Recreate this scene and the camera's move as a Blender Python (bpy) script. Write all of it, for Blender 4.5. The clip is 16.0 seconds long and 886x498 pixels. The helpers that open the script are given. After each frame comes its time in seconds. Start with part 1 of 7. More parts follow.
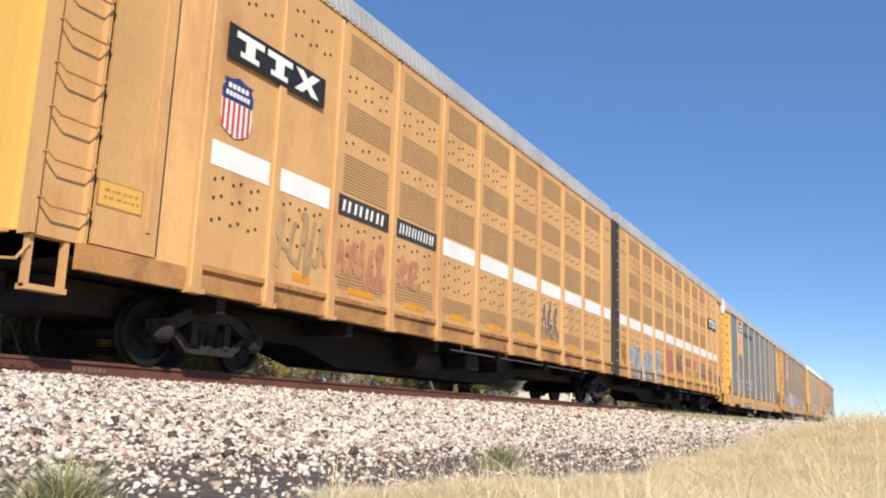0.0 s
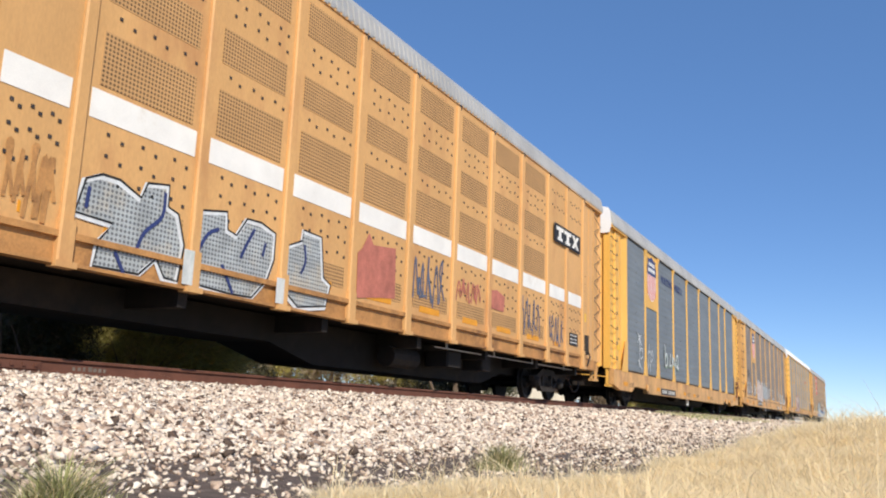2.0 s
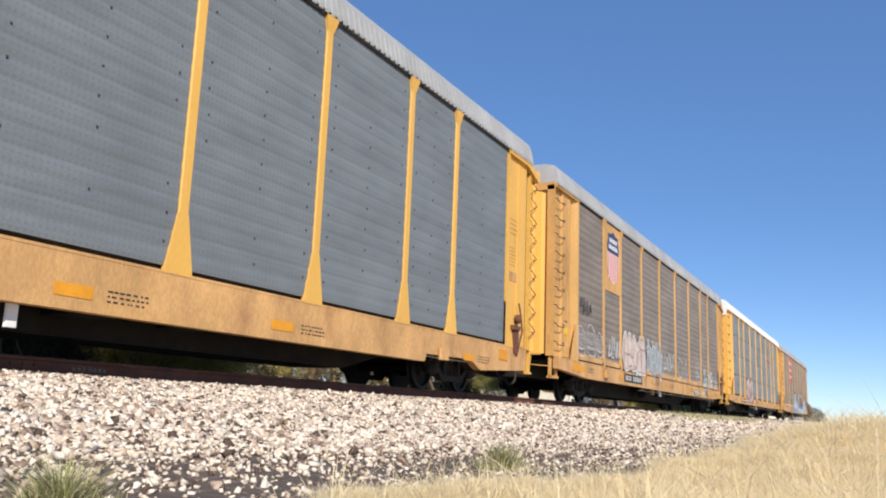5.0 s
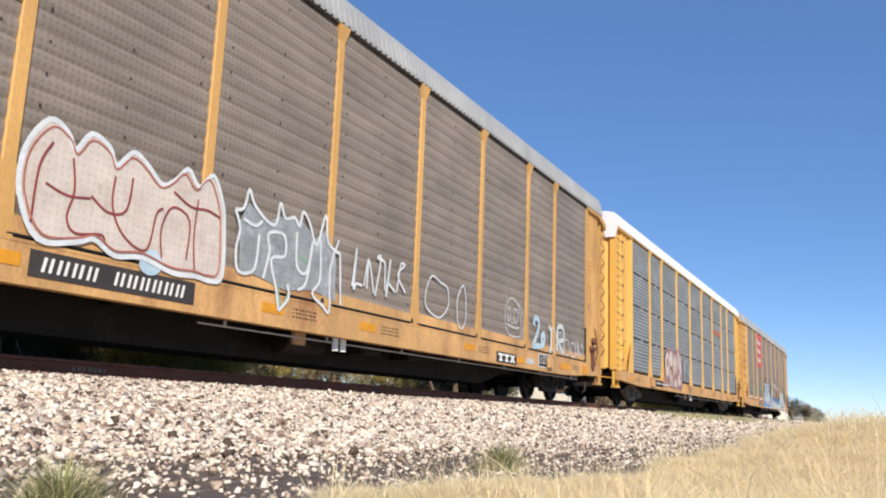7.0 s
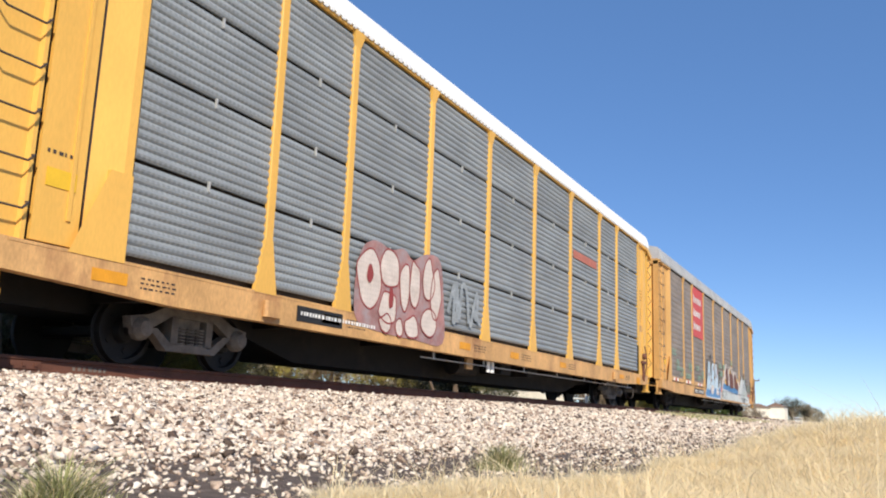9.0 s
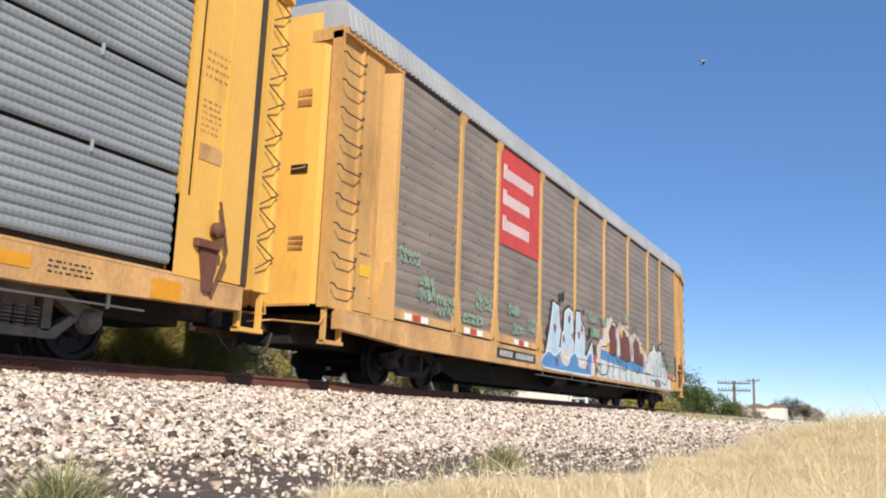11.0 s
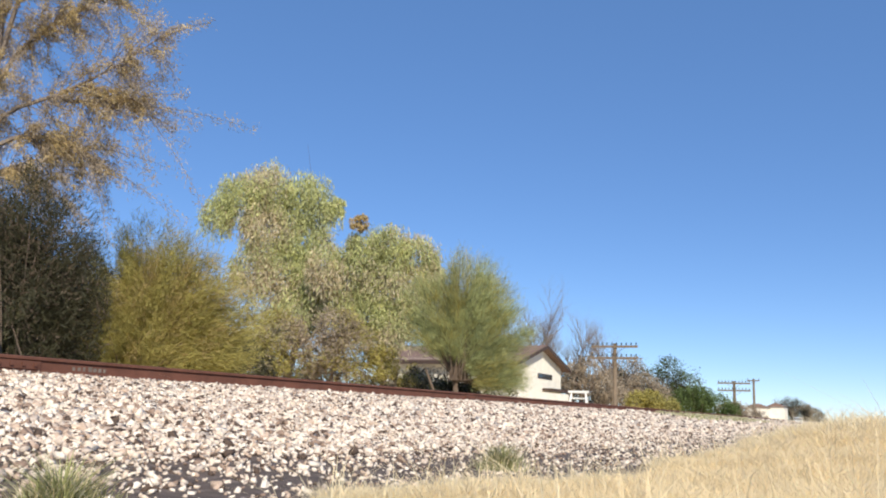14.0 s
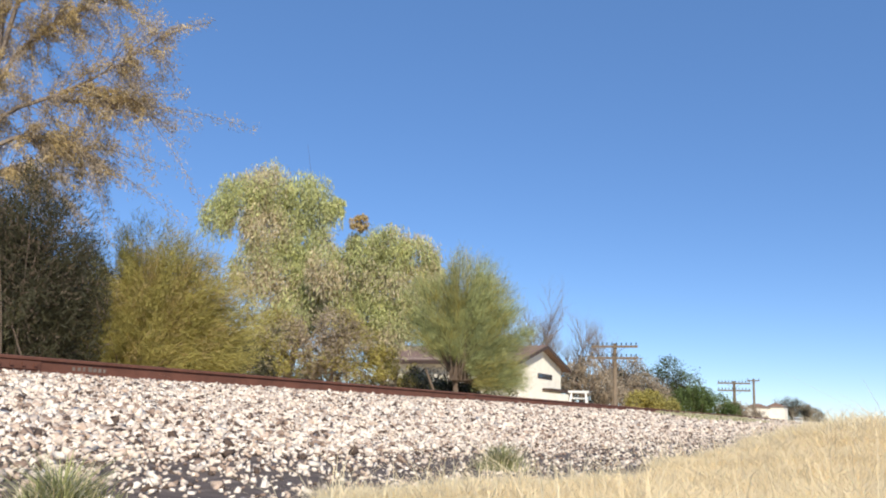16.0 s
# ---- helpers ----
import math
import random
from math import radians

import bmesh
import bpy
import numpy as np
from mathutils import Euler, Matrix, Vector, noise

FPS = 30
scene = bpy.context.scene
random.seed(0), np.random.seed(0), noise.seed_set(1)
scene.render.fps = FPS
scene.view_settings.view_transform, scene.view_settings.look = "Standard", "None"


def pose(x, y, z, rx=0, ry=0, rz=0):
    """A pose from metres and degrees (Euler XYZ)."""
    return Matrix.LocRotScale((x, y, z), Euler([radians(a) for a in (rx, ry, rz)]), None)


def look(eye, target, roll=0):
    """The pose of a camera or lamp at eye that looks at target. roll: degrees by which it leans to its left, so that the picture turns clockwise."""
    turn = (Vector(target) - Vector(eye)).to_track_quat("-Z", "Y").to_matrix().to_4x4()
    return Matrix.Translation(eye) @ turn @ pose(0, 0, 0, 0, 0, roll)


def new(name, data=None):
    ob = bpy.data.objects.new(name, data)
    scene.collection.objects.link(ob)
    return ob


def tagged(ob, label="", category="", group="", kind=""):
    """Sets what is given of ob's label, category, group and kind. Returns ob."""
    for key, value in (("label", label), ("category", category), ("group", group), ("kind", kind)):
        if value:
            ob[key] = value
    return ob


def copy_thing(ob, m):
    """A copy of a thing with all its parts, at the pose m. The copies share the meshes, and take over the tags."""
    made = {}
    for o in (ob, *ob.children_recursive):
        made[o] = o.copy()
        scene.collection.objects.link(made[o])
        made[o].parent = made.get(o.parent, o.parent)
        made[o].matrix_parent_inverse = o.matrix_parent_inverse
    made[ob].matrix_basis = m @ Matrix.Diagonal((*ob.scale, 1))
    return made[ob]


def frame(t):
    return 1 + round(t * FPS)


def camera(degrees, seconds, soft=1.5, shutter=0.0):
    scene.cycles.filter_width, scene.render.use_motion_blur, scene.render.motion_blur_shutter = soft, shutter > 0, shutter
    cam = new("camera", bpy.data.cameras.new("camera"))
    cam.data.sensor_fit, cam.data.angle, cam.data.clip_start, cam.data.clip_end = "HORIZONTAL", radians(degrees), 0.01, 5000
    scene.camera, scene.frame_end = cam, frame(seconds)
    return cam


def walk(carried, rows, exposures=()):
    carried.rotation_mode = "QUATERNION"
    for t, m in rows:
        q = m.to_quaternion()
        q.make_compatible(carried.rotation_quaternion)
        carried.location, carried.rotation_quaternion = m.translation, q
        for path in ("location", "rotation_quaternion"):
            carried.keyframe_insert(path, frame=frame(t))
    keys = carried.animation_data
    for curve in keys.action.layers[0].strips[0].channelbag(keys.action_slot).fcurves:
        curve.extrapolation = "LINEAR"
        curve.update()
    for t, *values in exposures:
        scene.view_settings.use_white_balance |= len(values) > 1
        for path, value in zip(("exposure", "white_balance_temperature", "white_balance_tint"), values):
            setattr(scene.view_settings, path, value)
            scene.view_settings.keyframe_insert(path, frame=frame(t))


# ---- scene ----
# The near rail's top is z = 0 and the track runs along y; the line's centre is at x = TRACK_X.
EYE = (0.0, 0.0, -0.439)
YAW, PITCH, ROLL, LENS = 27.519, 10.869, 2.124, 55.25
TRACK_X = -9.242
LEAD = 47.57          # where the coupling behind the buff units stands at the start
SPEED, SLOWING = 11.29, 0.004
cam = camera(LENS, 16.0, soft=2.0, shutter=0.0)


def aim():
    y, p = radians(YAW), radians(PITCH)
    way = Vector((-math.sin(y) * math.cos(p), math.cos(y) * math.cos(p), math.sin(p)))
    return look(EYE, Vector(EYE) + way, ROLL)


scene.view_settings.exposure = 0.05
walk(cam, [(0.0, aim()), (16.0, aim())], [(0.0, 0.03), (1.5, -0.02), (2.4, -0.07), (3.0, -0.14), (4.0, -0.05), (6.5, 0.0), (7.0, 0.0), (8.0, 0.08), (9.0, 0.03), (12.0, 0.03), (12.5, 0.05), (13.0, -0.06), (13.5, 0.02), (14.0, 0.05), (16.0, 0.09)])

# ---- light ----
SUN_AZ, SUN_EL = radians(137), radians(35)   # from +y towards +x
world = bpy.data.worlds.new("sky")
scene.world = world
world.use_nodes = True
wn = world.node_tree
sky = wn.nodes.new("ShaderNodeTexSky")
sky.sky_type = "NISHITA"
sky.sun_disc = False
sky.sun_elevation, sky.sun_rotation = SUN_EL, SUN_AZ
sky.air_density, sky.dust_density, sky.ozone_density = 0.75, 0.0, 1.6
sky.altitude = 1500
back = wn.nodes["Background"]
back.inputs["Strength"].default_value = 0.163
deep = wn.nodes.new("ShaderNodeHueSaturation")
deep.inputs["Saturation"].default_value = 1.16
deep.inputs["Hue"].default_value = 0.504
wn.links.new(sky.outputs["Color"], deep.inputs["Color"])
clear = wn.nodes.new("ShaderNodeMix")
clear.data_type = "RGBA"
clear.inputs["Factor"].default_value = 0.44
clear.inputs[7].default_value = (0.86, 1.86, 4.0, 1)
wn.links.new(deep.outputs["Color"], clear.inputs[6])
wn.links.new(clear.outputs[2], back.inputs["Color"])
sun = new("sun", bpy.data.lights.new("sun", "SUN"))
sun.data.energy, sun.data.angle, sun.data.color = 5.0, radians(0.53), (1.0, 0.925, 0.815)
to_sun = Vector((math.sin(SUN_AZ) * math.cos(SUN_EL), math.cos(SUN_AZ) * math.cos(SUN_EL), math.sin(SUN_EL)))
sun.matrix_world = look(to_sun * 50, (0, 0, 0))


# ---- materials ----
def material(name, base, rough=0.7, metal=0.0, vary=0.25, scale=3.0, stretch=(1, 1, 1), stain=None, stain_at=0.6,
             stain_scale=0.6, bump=0.15, grain=60.0, island=0.0, by_object=0.0, spec=0.4, translucent=0.0):
    """Base colour with two scales of variation, stains of another colour, fine bump."""
    m = bpy.data.materials.new(name)
    m.use_nodes = True
    nt = m.node_tree
    N, L = nt.nodes, nt.links
    b = N["Principled BSDF"]
    b.inputs["Roughness"].default_value = rough
    b.inputs["Metallic"].default_value = metal
    b.inputs["Specular IOR Level"].default_value = spec
    tc = N.new("ShaderNodeTexCoord")
    mp = N.new("ShaderNodeMapping")
    mp.inputs["Scale"].default_value = stretch
    L.new(tc.outputs["Object"], mp.inputs["Vector"])

    def noise_tex(s, detail=5.0, r=0.6):
        n = N.new("ShaderNodeTexNoise")
        n.inputs["Scale"].default_value, n.inputs["Detail"].default_value, n.inputs["Roughness"].default_value = s, detail, r
        L.new(mp.outputs["Vector"], n.inputs["Vector"])
        return n

    def ramp(src, a, c, va, vb):
        q = N.new("ShaderNodeMapRange")
        q.inputs["From Min"].default_value, q.inputs["From Max"].default_value = a, c
        q.inputs["To Min"].default_value, q.inputs["To Max"].default_value = va, vb
        L.new(src, q.inputs["Value"])
        return q.outputs["Result"]

    def mix(kind, fac, a, c):
        q = N.new("ShaderNodeMix")
        q.data_type, q.blend_type = "RGBA", kind
        for sock, v in ((q.inputs["Factor"], fac), (q.inputs[6], a), (q.inputs[7], c)):
            if hasattr(v, "links"):
                L.new(v, sock)
            else:
                sock.default_value = v
        return q.outputs[2]

    def grey(v):
        q = N.new("ShaderNodeCombineColor")
        for i in range(3):
            L.new(v, q.inputs[i])
        return q.outputs[0]

    n1 = noise_tex(scale)
    col = mix("MULTIPLY", 1.0, (*base, 1), grey(ramp(n1.outputs["Fac"], 0.3, 0.7, 1 - vary, 1 + vary * 0.6)))
    n2 = noise_tex(grain, 2.0)
    col = mix("MULTIPLY", 1.0, col, grey(ramp(n2.outputs["Fac"], 0.3, 0.7, 1 - vary * 0.5, 1 + vary * 0.3)))
    if stain:
        n3 = noise_tex(stain_scale, 6.0, 0.7)
        col = mix("MIX", ramp(n3.outputs["Fac"], stain_at - 0.06, stain_at + 0.14, 0.0, 0.85), col, (*stain, 1))
    if island:
        geo = N.new("ShaderNodeNewGeometry")
        col = mix("MULTIPLY", 1.0, col, grey(ramp(geo.outputs["Random Per Island"], 0, 1, 1 - island, 1 + island)))
    if by_object:
        oi = N.new("ShaderNodeObjectInfo")
        col = mix("MULTIPLY", 1.0, col, grey(ramp(oi.outputs["Random"], 0, 1, 1 - by_object, 1 + by_object)))
    L.new(col, b.inputs["Base Color"])
    if bump:
        bp = N.new("ShaderNodeBump")
        bp.inputs["Strength"].default_value, bp.inputs["Distance"].default_value = bump, 0.01
        L.new(n2.outputs["Fac"], bp.inputs["Height"])
        L.new(bp.outputs["Normal"], b.inputs["Normal"])
    if translucent:
        tr = N.new("ShaderNodeBsdfTranslucent")
        L.new(col, tr.inputs["Color"])
        ms = N.new("ShaderNodeMixShader")
        ms.inputs[0].default_value = translucent
        L.new(b.outputs[0], ms.inputs[1])
        L.new(tr.outputs[0], ms.inputs[2])
        L.new(ms.outputs[0], N["Material Output"].inputs["Surface"])
    return m


def dots(m, base, hole, pitch, size, rough=0.6, fac=1.0):
    """Punched sheet: rows of dark holes at a given pitch on the sheet's y and z, over m's colour."""
    nt = m.node_tree
    N, L = nt.nodes, nt.links
    b = N["Principled BSDF"]
    tc = N.new("ShaderNodeTexCoord")
    sep = N.new("ShaderNodeSeparateXYZ")
    L.new(tc.outputs["Object"], sep.inputs[0])
    vals = []
    for axis in (1, 2):
        a = N.new("ShaderNodeMath")
        a.operation = "MULTIPLY"
        a.inputs[1].default_value = math.tau / pitch
        L.new(sep.outputs[axis], a.inputs[0])
        s = N.new("ShaderNodeMath")
        s.operation = "SINE"
        L.new(a.outputs[0], s.inputs[0])
        vals.append(s)
    add = N.new("ShaderNodeMath")
    add.operation = "ADD"
    L.new(vals[0].outputs[0], add.inputs[0])
    L.new(vals[1].outputs[0], add.inputs[1])
    q = N.new("ShaderNodeMapRange")
    q.inputs["From Min"].default_value, q.inputs["From Max"].default_value = size, size + 0.5
    q.inputs["To Max"].default_value = fac
    L.new(add.outputs[0], q.inputs["Value"])
    mx = N.new("ShaderNodeMix")
    mx.data_type = "RGBA"
    L.new(q.outputs[0], mx.inputs["Factor"])
    old = b.inputs["Base Color"].links[0].from_socket
    L.new(old, mx.inputs[6])
    mx.inputs[7].default_value = (*hole, 1)
    L.new(mx.outputs[2], b.inputs["Base Color"])
    return m


BUFF = material("weathered_buff_paint", (0.66, 0.375, 0.145), 0.62, vary=0.14, scale=0.7, stain=(0.44, 0.20, 0.08), stain_at=0.575, stretch=(1, 1, 0.35), grain=40, bump=0.06)
BUFF_DARK = material("grimy_buff_paint", (0.50, 0.25, 0.085), 0.7, vary=0.3, scale=2.0, stain=(0.16, 0.075, 0.035), stain_at=0.56, stain_scale=1.5, grain=30, bump=0.1)
PERF = dots(material("perforated_buff_sheet", (0.56, 0.32, 0.13), 0.7, vary=0.12, scale=1.0, bump=0.0), None, (0.05, 0.03, 0.015), 0.055, 0.15, fac=0.8)
YELLOW = material("fresh_yellow_paint", (0.80, 0.45, 0.095), 0.5, vary=0.12, scale=0.8, stain=(0.42, 0.2, 0.05), stain_at=0.68, stretch=(1, 1, 0.3), grain=35, bump=0.05)
YELLOW_OLD = material("old_yellow_paint", (0.66, 0.37, 0.12), 0.6, vary=0.2, scale=0.9, stain=(0.25, 0.11, 0.04), stain_at=0.62, stretch=(1, 1, 0.4), grain=30, bump=0.08)
SILL_YELLOW = material("stained_yellow_sill_paint", (0.68, 0.385, 0.15), 0.6, vary=0.3, scale=1.2, stain=(0.30, 0.13, 0.06), stain_at=0.57, stain_scale=1.1, stretch=(1, 1, 0.5), grain=30, bump=0.08)
ORANGE = material("orange_patch_paint", (0.75, 0.32, 0.02), 0.55, vary=0.15)
GREY_BLUE = dots(material("galvanised_sheet", (0.29, 0.31, 0.315), 0.5, 0.0, vary=0.22, scale=0.6, stretch=(1, 1.0, 2.5), grain=25, bump=0.04, by_object=0.06), None, (0.09, 0.095, 0.1), 0.085, 0.5, fac=0.3)
GREY_SMOOTH = dots(material("dull_blue_grey_sheet", (0.185, 0.205, 0.215), 0.5, 0.0, vary=0.18, scale=0.6, stretch=(1, 1.0, 2.5), grain=25, bump=0.04, by_object=0.05), None, (0.12, 0.13, 0.14), 0.085, 0.6, fac=0.3)
GREY_BROWN = dots(material("weathered_galvanised_sheet", (0.275, 0.225, 0.18), 0.55, 0.0, vary=0.25, scale=0.6, stretch=(1, 1.0, 2.0), grain=25, bump=0.04, by_object=0.06), None, (0.06, 0.055, 0.05), 0.085, 0.5, fac=0.28)
ROOF_GREY = material("galvanised_roof", (0.50, 0.49, 0.46), 0.4, 0.2, vary=0.15, scale=1.0, grain=20)
ROOF_WHITE = material("white_roof_paint", (0.82, 0.82, 0.80), 0.5, vary=0.08, scale=1.0, grain=20)
WHITE = material("white_paint", (0.86, 0.84, 0.78), 0.5, vary=0.1, scale=1.5, stain=(0.6, 0.5, 0.38), stain_at=0.68)
BLACK = material("black_paint", (0.022, 0.021, 0.02), 0.6, vary=0.25)
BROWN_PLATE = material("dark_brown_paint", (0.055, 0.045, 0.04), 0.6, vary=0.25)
NAVY = material("navy_paint", (0.035, 0.05, 0.16), 0.5, vary=0.15)
RED = material("red_paint", (0.60, 0.065, 0.045), 0.5, vary=0.15)
RED_HAZE = material("thin_red_spray_haze", (0.40, 0.20, 0.18), 0.7, vary=0.3, scale=3, stain=(0.36, 0.30, 0.30), stain_at=0.5, stain_scale=2.5)
WASHED_RED = material("washed_out_red_spray", (0.53, 0.24, 0.125), 0.7, vary=0.25, scale=4)
WASHED_GREY = material("washed_out_grey_spray", (0.47, 0.30, 0.15), 0.7, vary=0.25, scale=4)
RED_FADED = material("faded_red_spray_paint", (0.50, 0.17, 0.12), 0.7, vary=0.3, scale=4)
# Near-black base colours below hold the shade under the cars.
STEEL_DARK = material("shade_dark_underframe_steel", (0.017, 0.014, 0.012), 0.8, 0.1, vary=0.35, scale=3, stain=(0.06, 0.04, 0.028), stain_at=0.6)
# Paler copy for the one truck that catches more light.
TRUCK_DUSTY = material("pale_dusty_truck_casting", (0.20, 0.17, 0.14), 0.85, vary=0.35, scale=5)
TRUCK_STEEL = material("shade_dark_truck_casting", (0.034, 0.028, 0.024), 0.85, vary=0.35, scale=5, stain=(0.05, 0.035, 0.028), stain_at=0.55, stain_scale=3)
WHEEL_STEEL = material("shade_dark_wheel_steel", (0.011, 0.009, 0.008), 0.65, 0.1, vary=0.3, scale=6)
RUBBER = material("bellows_rubber", (0.05, 0.04, 0.035), 0.75, vary=0.3, scale=1.2, stretch=(3, 3, 0.3), stain=(0.1, 0.075, 0.055), stain_at=0.6)
RUST = material("rusty_rail_side", (0.17, 0.068, 0.042), 0.8, vary=0.3, scale=4, stain=(0.09, 0.04, 0.03), stain_at=0.6, stain_scale=2)
RAIL_TOP = material("worn_rail_head", (0.10, 0.075, 0.07), 0.45, 0.6, vary=0.2)
TIE_WOOD = material("weathered_tie_wood", (0.10, 0.075, 0.055), 0.9, vary=0.35, scale=4, stretch=(1, 6, 6))
PINK = dots(material("pale_pink_spray_paint", (0.70, 0.60, 0.52), 0.6, vary=0.12, scale=3, stain=(0.52, 0.42, 0.35), stain_at=0.55, stain_scale=2.2), None, (0.12, 0.11, 0.10), 0.085, 0.7, fac=0.12)
WHITE_SPRAY = material("white_spray_paint", (0.72, 0.74, 0.74), 0.6, vary=0.15, scale=5)
PALE_SPRAY = material("weathered_white_spray_paint", (0.66, 0.68, 0.65), 0.6, vary=0.2, scale=4, stretch=(1, 1, 0.35), stain=(0.33, 0.42, 0.38), stain_at=0.56, stain_scale=3.0)
SILVER_SPRAY = dots(material("silver_spray_paint", (0.40, 0.41, 0.39), 0.45, 0.3, vary=0.25, scale=4, stain=(0.62, 0.64, 0.62), stain_at=0.55, stain_scale=2.2), None, (0.12, 0.11, 0.10), 0.085, 0.7, fac=0.12)
CHROME_SPRAY = dots(material("silver_blue_spray_paint", (0.47, 0.50, 0.49), 0.5, 0.1, vary=0.3, scale=2.5, stain=(0.62, 0.52, 0.36), stain_at=0.55, stain_scale=1.6), None, (0.06, 0.06, 0.07), 0.06, 0.2, fac=0.75)
DARKRED_SPRAY = material("dark_red_spray_paint", (0.30, 0.05, 0.045), 0.6, vary=0.2)
BROWN_SPRAY = dots(material("brown_spray_paint", (0.17, 0.055, 0.035), 0.65, vary=0.25, scale=5, stain=(0.26, 0.11, 0.07), stain_at=0.55, stain_scale=2.2), None, (0.12, 0.11, 0.10), 0.085, 0.7, fac=0.12)
BLUE_SPRAY = dots(material("blue_spray_paint", (0.09, 0.27, 0.52), 0.55, vary=0.2, scale=3, stain=(0.14, 0.34, 0.58), stain_at=0.55, stain_scale=2.2), None, (0.12, 0.11, 0.10), 0.085, 0.7, fac=0.12)
SKYBLUE_SPRAY = dots(material("light_blue_spray_paint", (0.47, 0.62, 0.70), 0.55, vary=0.15, scale=3, stain=(0.62, 0.72, 0.78), stain_at=0.55, stain_scale=2.2), None, (0.12, 0.11, 0.10), 0.085, 0.7, fac=0.12)
MINT_SPRAY = material("mint_spray_paint", (0.28, 0.42, 0.30), 0.65, vary=0.25, scale=6)
SLATE_SPRAY = material("slate_blue_spray_paint", (0.12, 0.14, 0.20), 0.65, vary=0.25, scale=6)
YELLOW_LABEL = material("yellow_label_paint", (0.80, 0.48, 0.03), 0.5, vary=0.1)
def stone_mix(name, per_object):
    """Crushed stone: each piece cream, pinkish, grey or brown."""
    m = material(name, (1, 1, 1), 0.9, vary=0.16, scale=18, grain=140, bump=0.35)
    N, L = m.node_tree.nodes, m.node_tree.links
    b = N["Principled BSDF"]
    if per_object:
        src = N.new("ShaderNodeObjectInfo").outputs["Random"]
    else:
        src = N.new("ShaderNodeNewGeometry").outputs["Random Per Island"]
    r = N.new("ShaderNodeValToRGB")
    r.color_ramp.interpolation = "CONSTANT"
    stops = ((0.0, (0.11, 0.075, 0.055)), (0.14, (0.32, 0.225, 0.165)), (0.25, (0.56, 0.42, 0.315)), (0.38, (0.78, 0.64, 0.50)), (0.58, (0.92, 0.80, 0.65)), (0.86, (0.62, 0.51, 0.41)))
    for k, (at, c) in enumerate(stops):
        e = r.color_ramp.elements[0] if k == 0 else r.color_ramp.elements.new(at) if k < len(stops) - 1 else r.color_ramp.elements[-1]
        e.position, e.color = at, (*c, 1)
    L.new(src, r.inputs[0])
    mx = N.new("ShaderNodeMix")
    mx.data_type, mx.blend_type = "RGBA", "MULTIPLY"
    mx.inputs["Factor"].default_value = 1.0
    L.new(b.inputs["Base Color"].links[0].from_socket, mx.inputs[6])
    L.new(r.outputs[0], mx.inputs[7])
    L.new(mx.outputs[2], b.inputs["Base Color"])
    return m


STONE = stone_mix("pale_crushed_ballast", False)
STONE_ONE = stone_mix("pale_crushed_stone", True)
CINDER = material("dark_cinder_ground", (0.125, 0.095, 0.078), 0.95, vary=0.4, scale=9, grain=90, bump=0.6, stain=(0.30, 0.24, 0.2), stain_at=0.6, stain_scale=7)
EARTH = material("dry_earth_and_straw", (0.72, 0.57, 0.36), 0.95, vary=0.35, scale=1.3, grain=40, bump=0.4, stain=(0.2, 0.16, 0.09), stain_at=0.56, stain_scale=0.2)
STRAW = material("dry_straw_grass", (1.0, 0.87, 0.58), 0.75, vary=0.12, scale=3, island=0.2, bump=0, translucent=0.5)
WEED = material("green_weed_blades", (0.42, 0.42, 0.18), 0.7, vary=0.25, scale=5, island=0.4, bump=0, translucent=0.25)
BARK = material("grey_brown_bark", (0.16, 0.115, 0.08), 0.95, vary=0.35, scale=6, stretch=(3, 3, 0.6), bump=0.5)
BARK_PALE = material("pale_bare_twigs", (0.26, 0.21, 0.17), 0.9, vary=0.3, scale=6, stretch=(3, 3, 0.6), bump=0.3)
LEAF_COTTON = material("pale_green_leaves", (0.54, 0.55, 0.24), 0.6, vary=0.25, scale=0.5, island=0.45, bump=0, translucent=0.3)
LEAF_DRY = material("dry_tan_leaves", (0.62, 0.52, 0.34), 0.7, vary=0.25, scale=0.6, island=0.45, bump=0, translucent=0.25)
LEAF_OLIVE = material("olive_yellow_foliage", (0.46, 0.40, 0.12), 0.65, vary=0.3, scale=0.7, island=0.4, bump=0, translucent=0.3)
LEAF_GOLD = material("golden_brown_foliage", (0.56, 0.42, 0.19), 0.65, vary=0.3, scale=0.6, island=0.4, bump=0, translucent=0.3)
LEAF_FINE = material("fine_green_foliage", (0.38, 0.41, 0.18), 0.65, vary=0.25, scale=0.6, island=0.4, bump=0, translucent=0.3)
# Dark foliage, with the shade of the thicket also in the base colour.
LEAF_DARK = material("dark_shaded_foliage", (0.06, 0.056, 0.024), 0.65, vary=0.3, scale=0.6, island=0.4, bump=0, translucent=0.2)
LEAF_GREEN = material("deep_green_shrub_leaves", (0.13, 0.18, 0.05), 0.6, vary=0.25, scale=0.8, island=0.4, bump=0, translucent=0.25)
LEAF_GREYBROWN = material("grey_brown_brush", (0.42, 0.34, 0.24), 0.8, vary=0.25, scale=0.8, island=0.4, bump=0, translucent=0.15)
STUCCO = material("cream_stucco", (0.88, 0.82, 0.68), 0.9, vary=0.1, scale=1.5, grain=80, bump=0.2)
SHINGLE = material("brown_roof_shingles", (0.24, 0.155, 0.115), 0.9, vary=0.25, scale=3, grain=30, bump=0.3)
TRIM_BROWN = material("dark_brown_trim", (0.07, 0.045, 0.035), 0.7, vary=0.2)
GLASS_DARK = material("dark_window_glass", (0.03, 0.035, 0.04), 0.08, vary=0.05, bump=0)
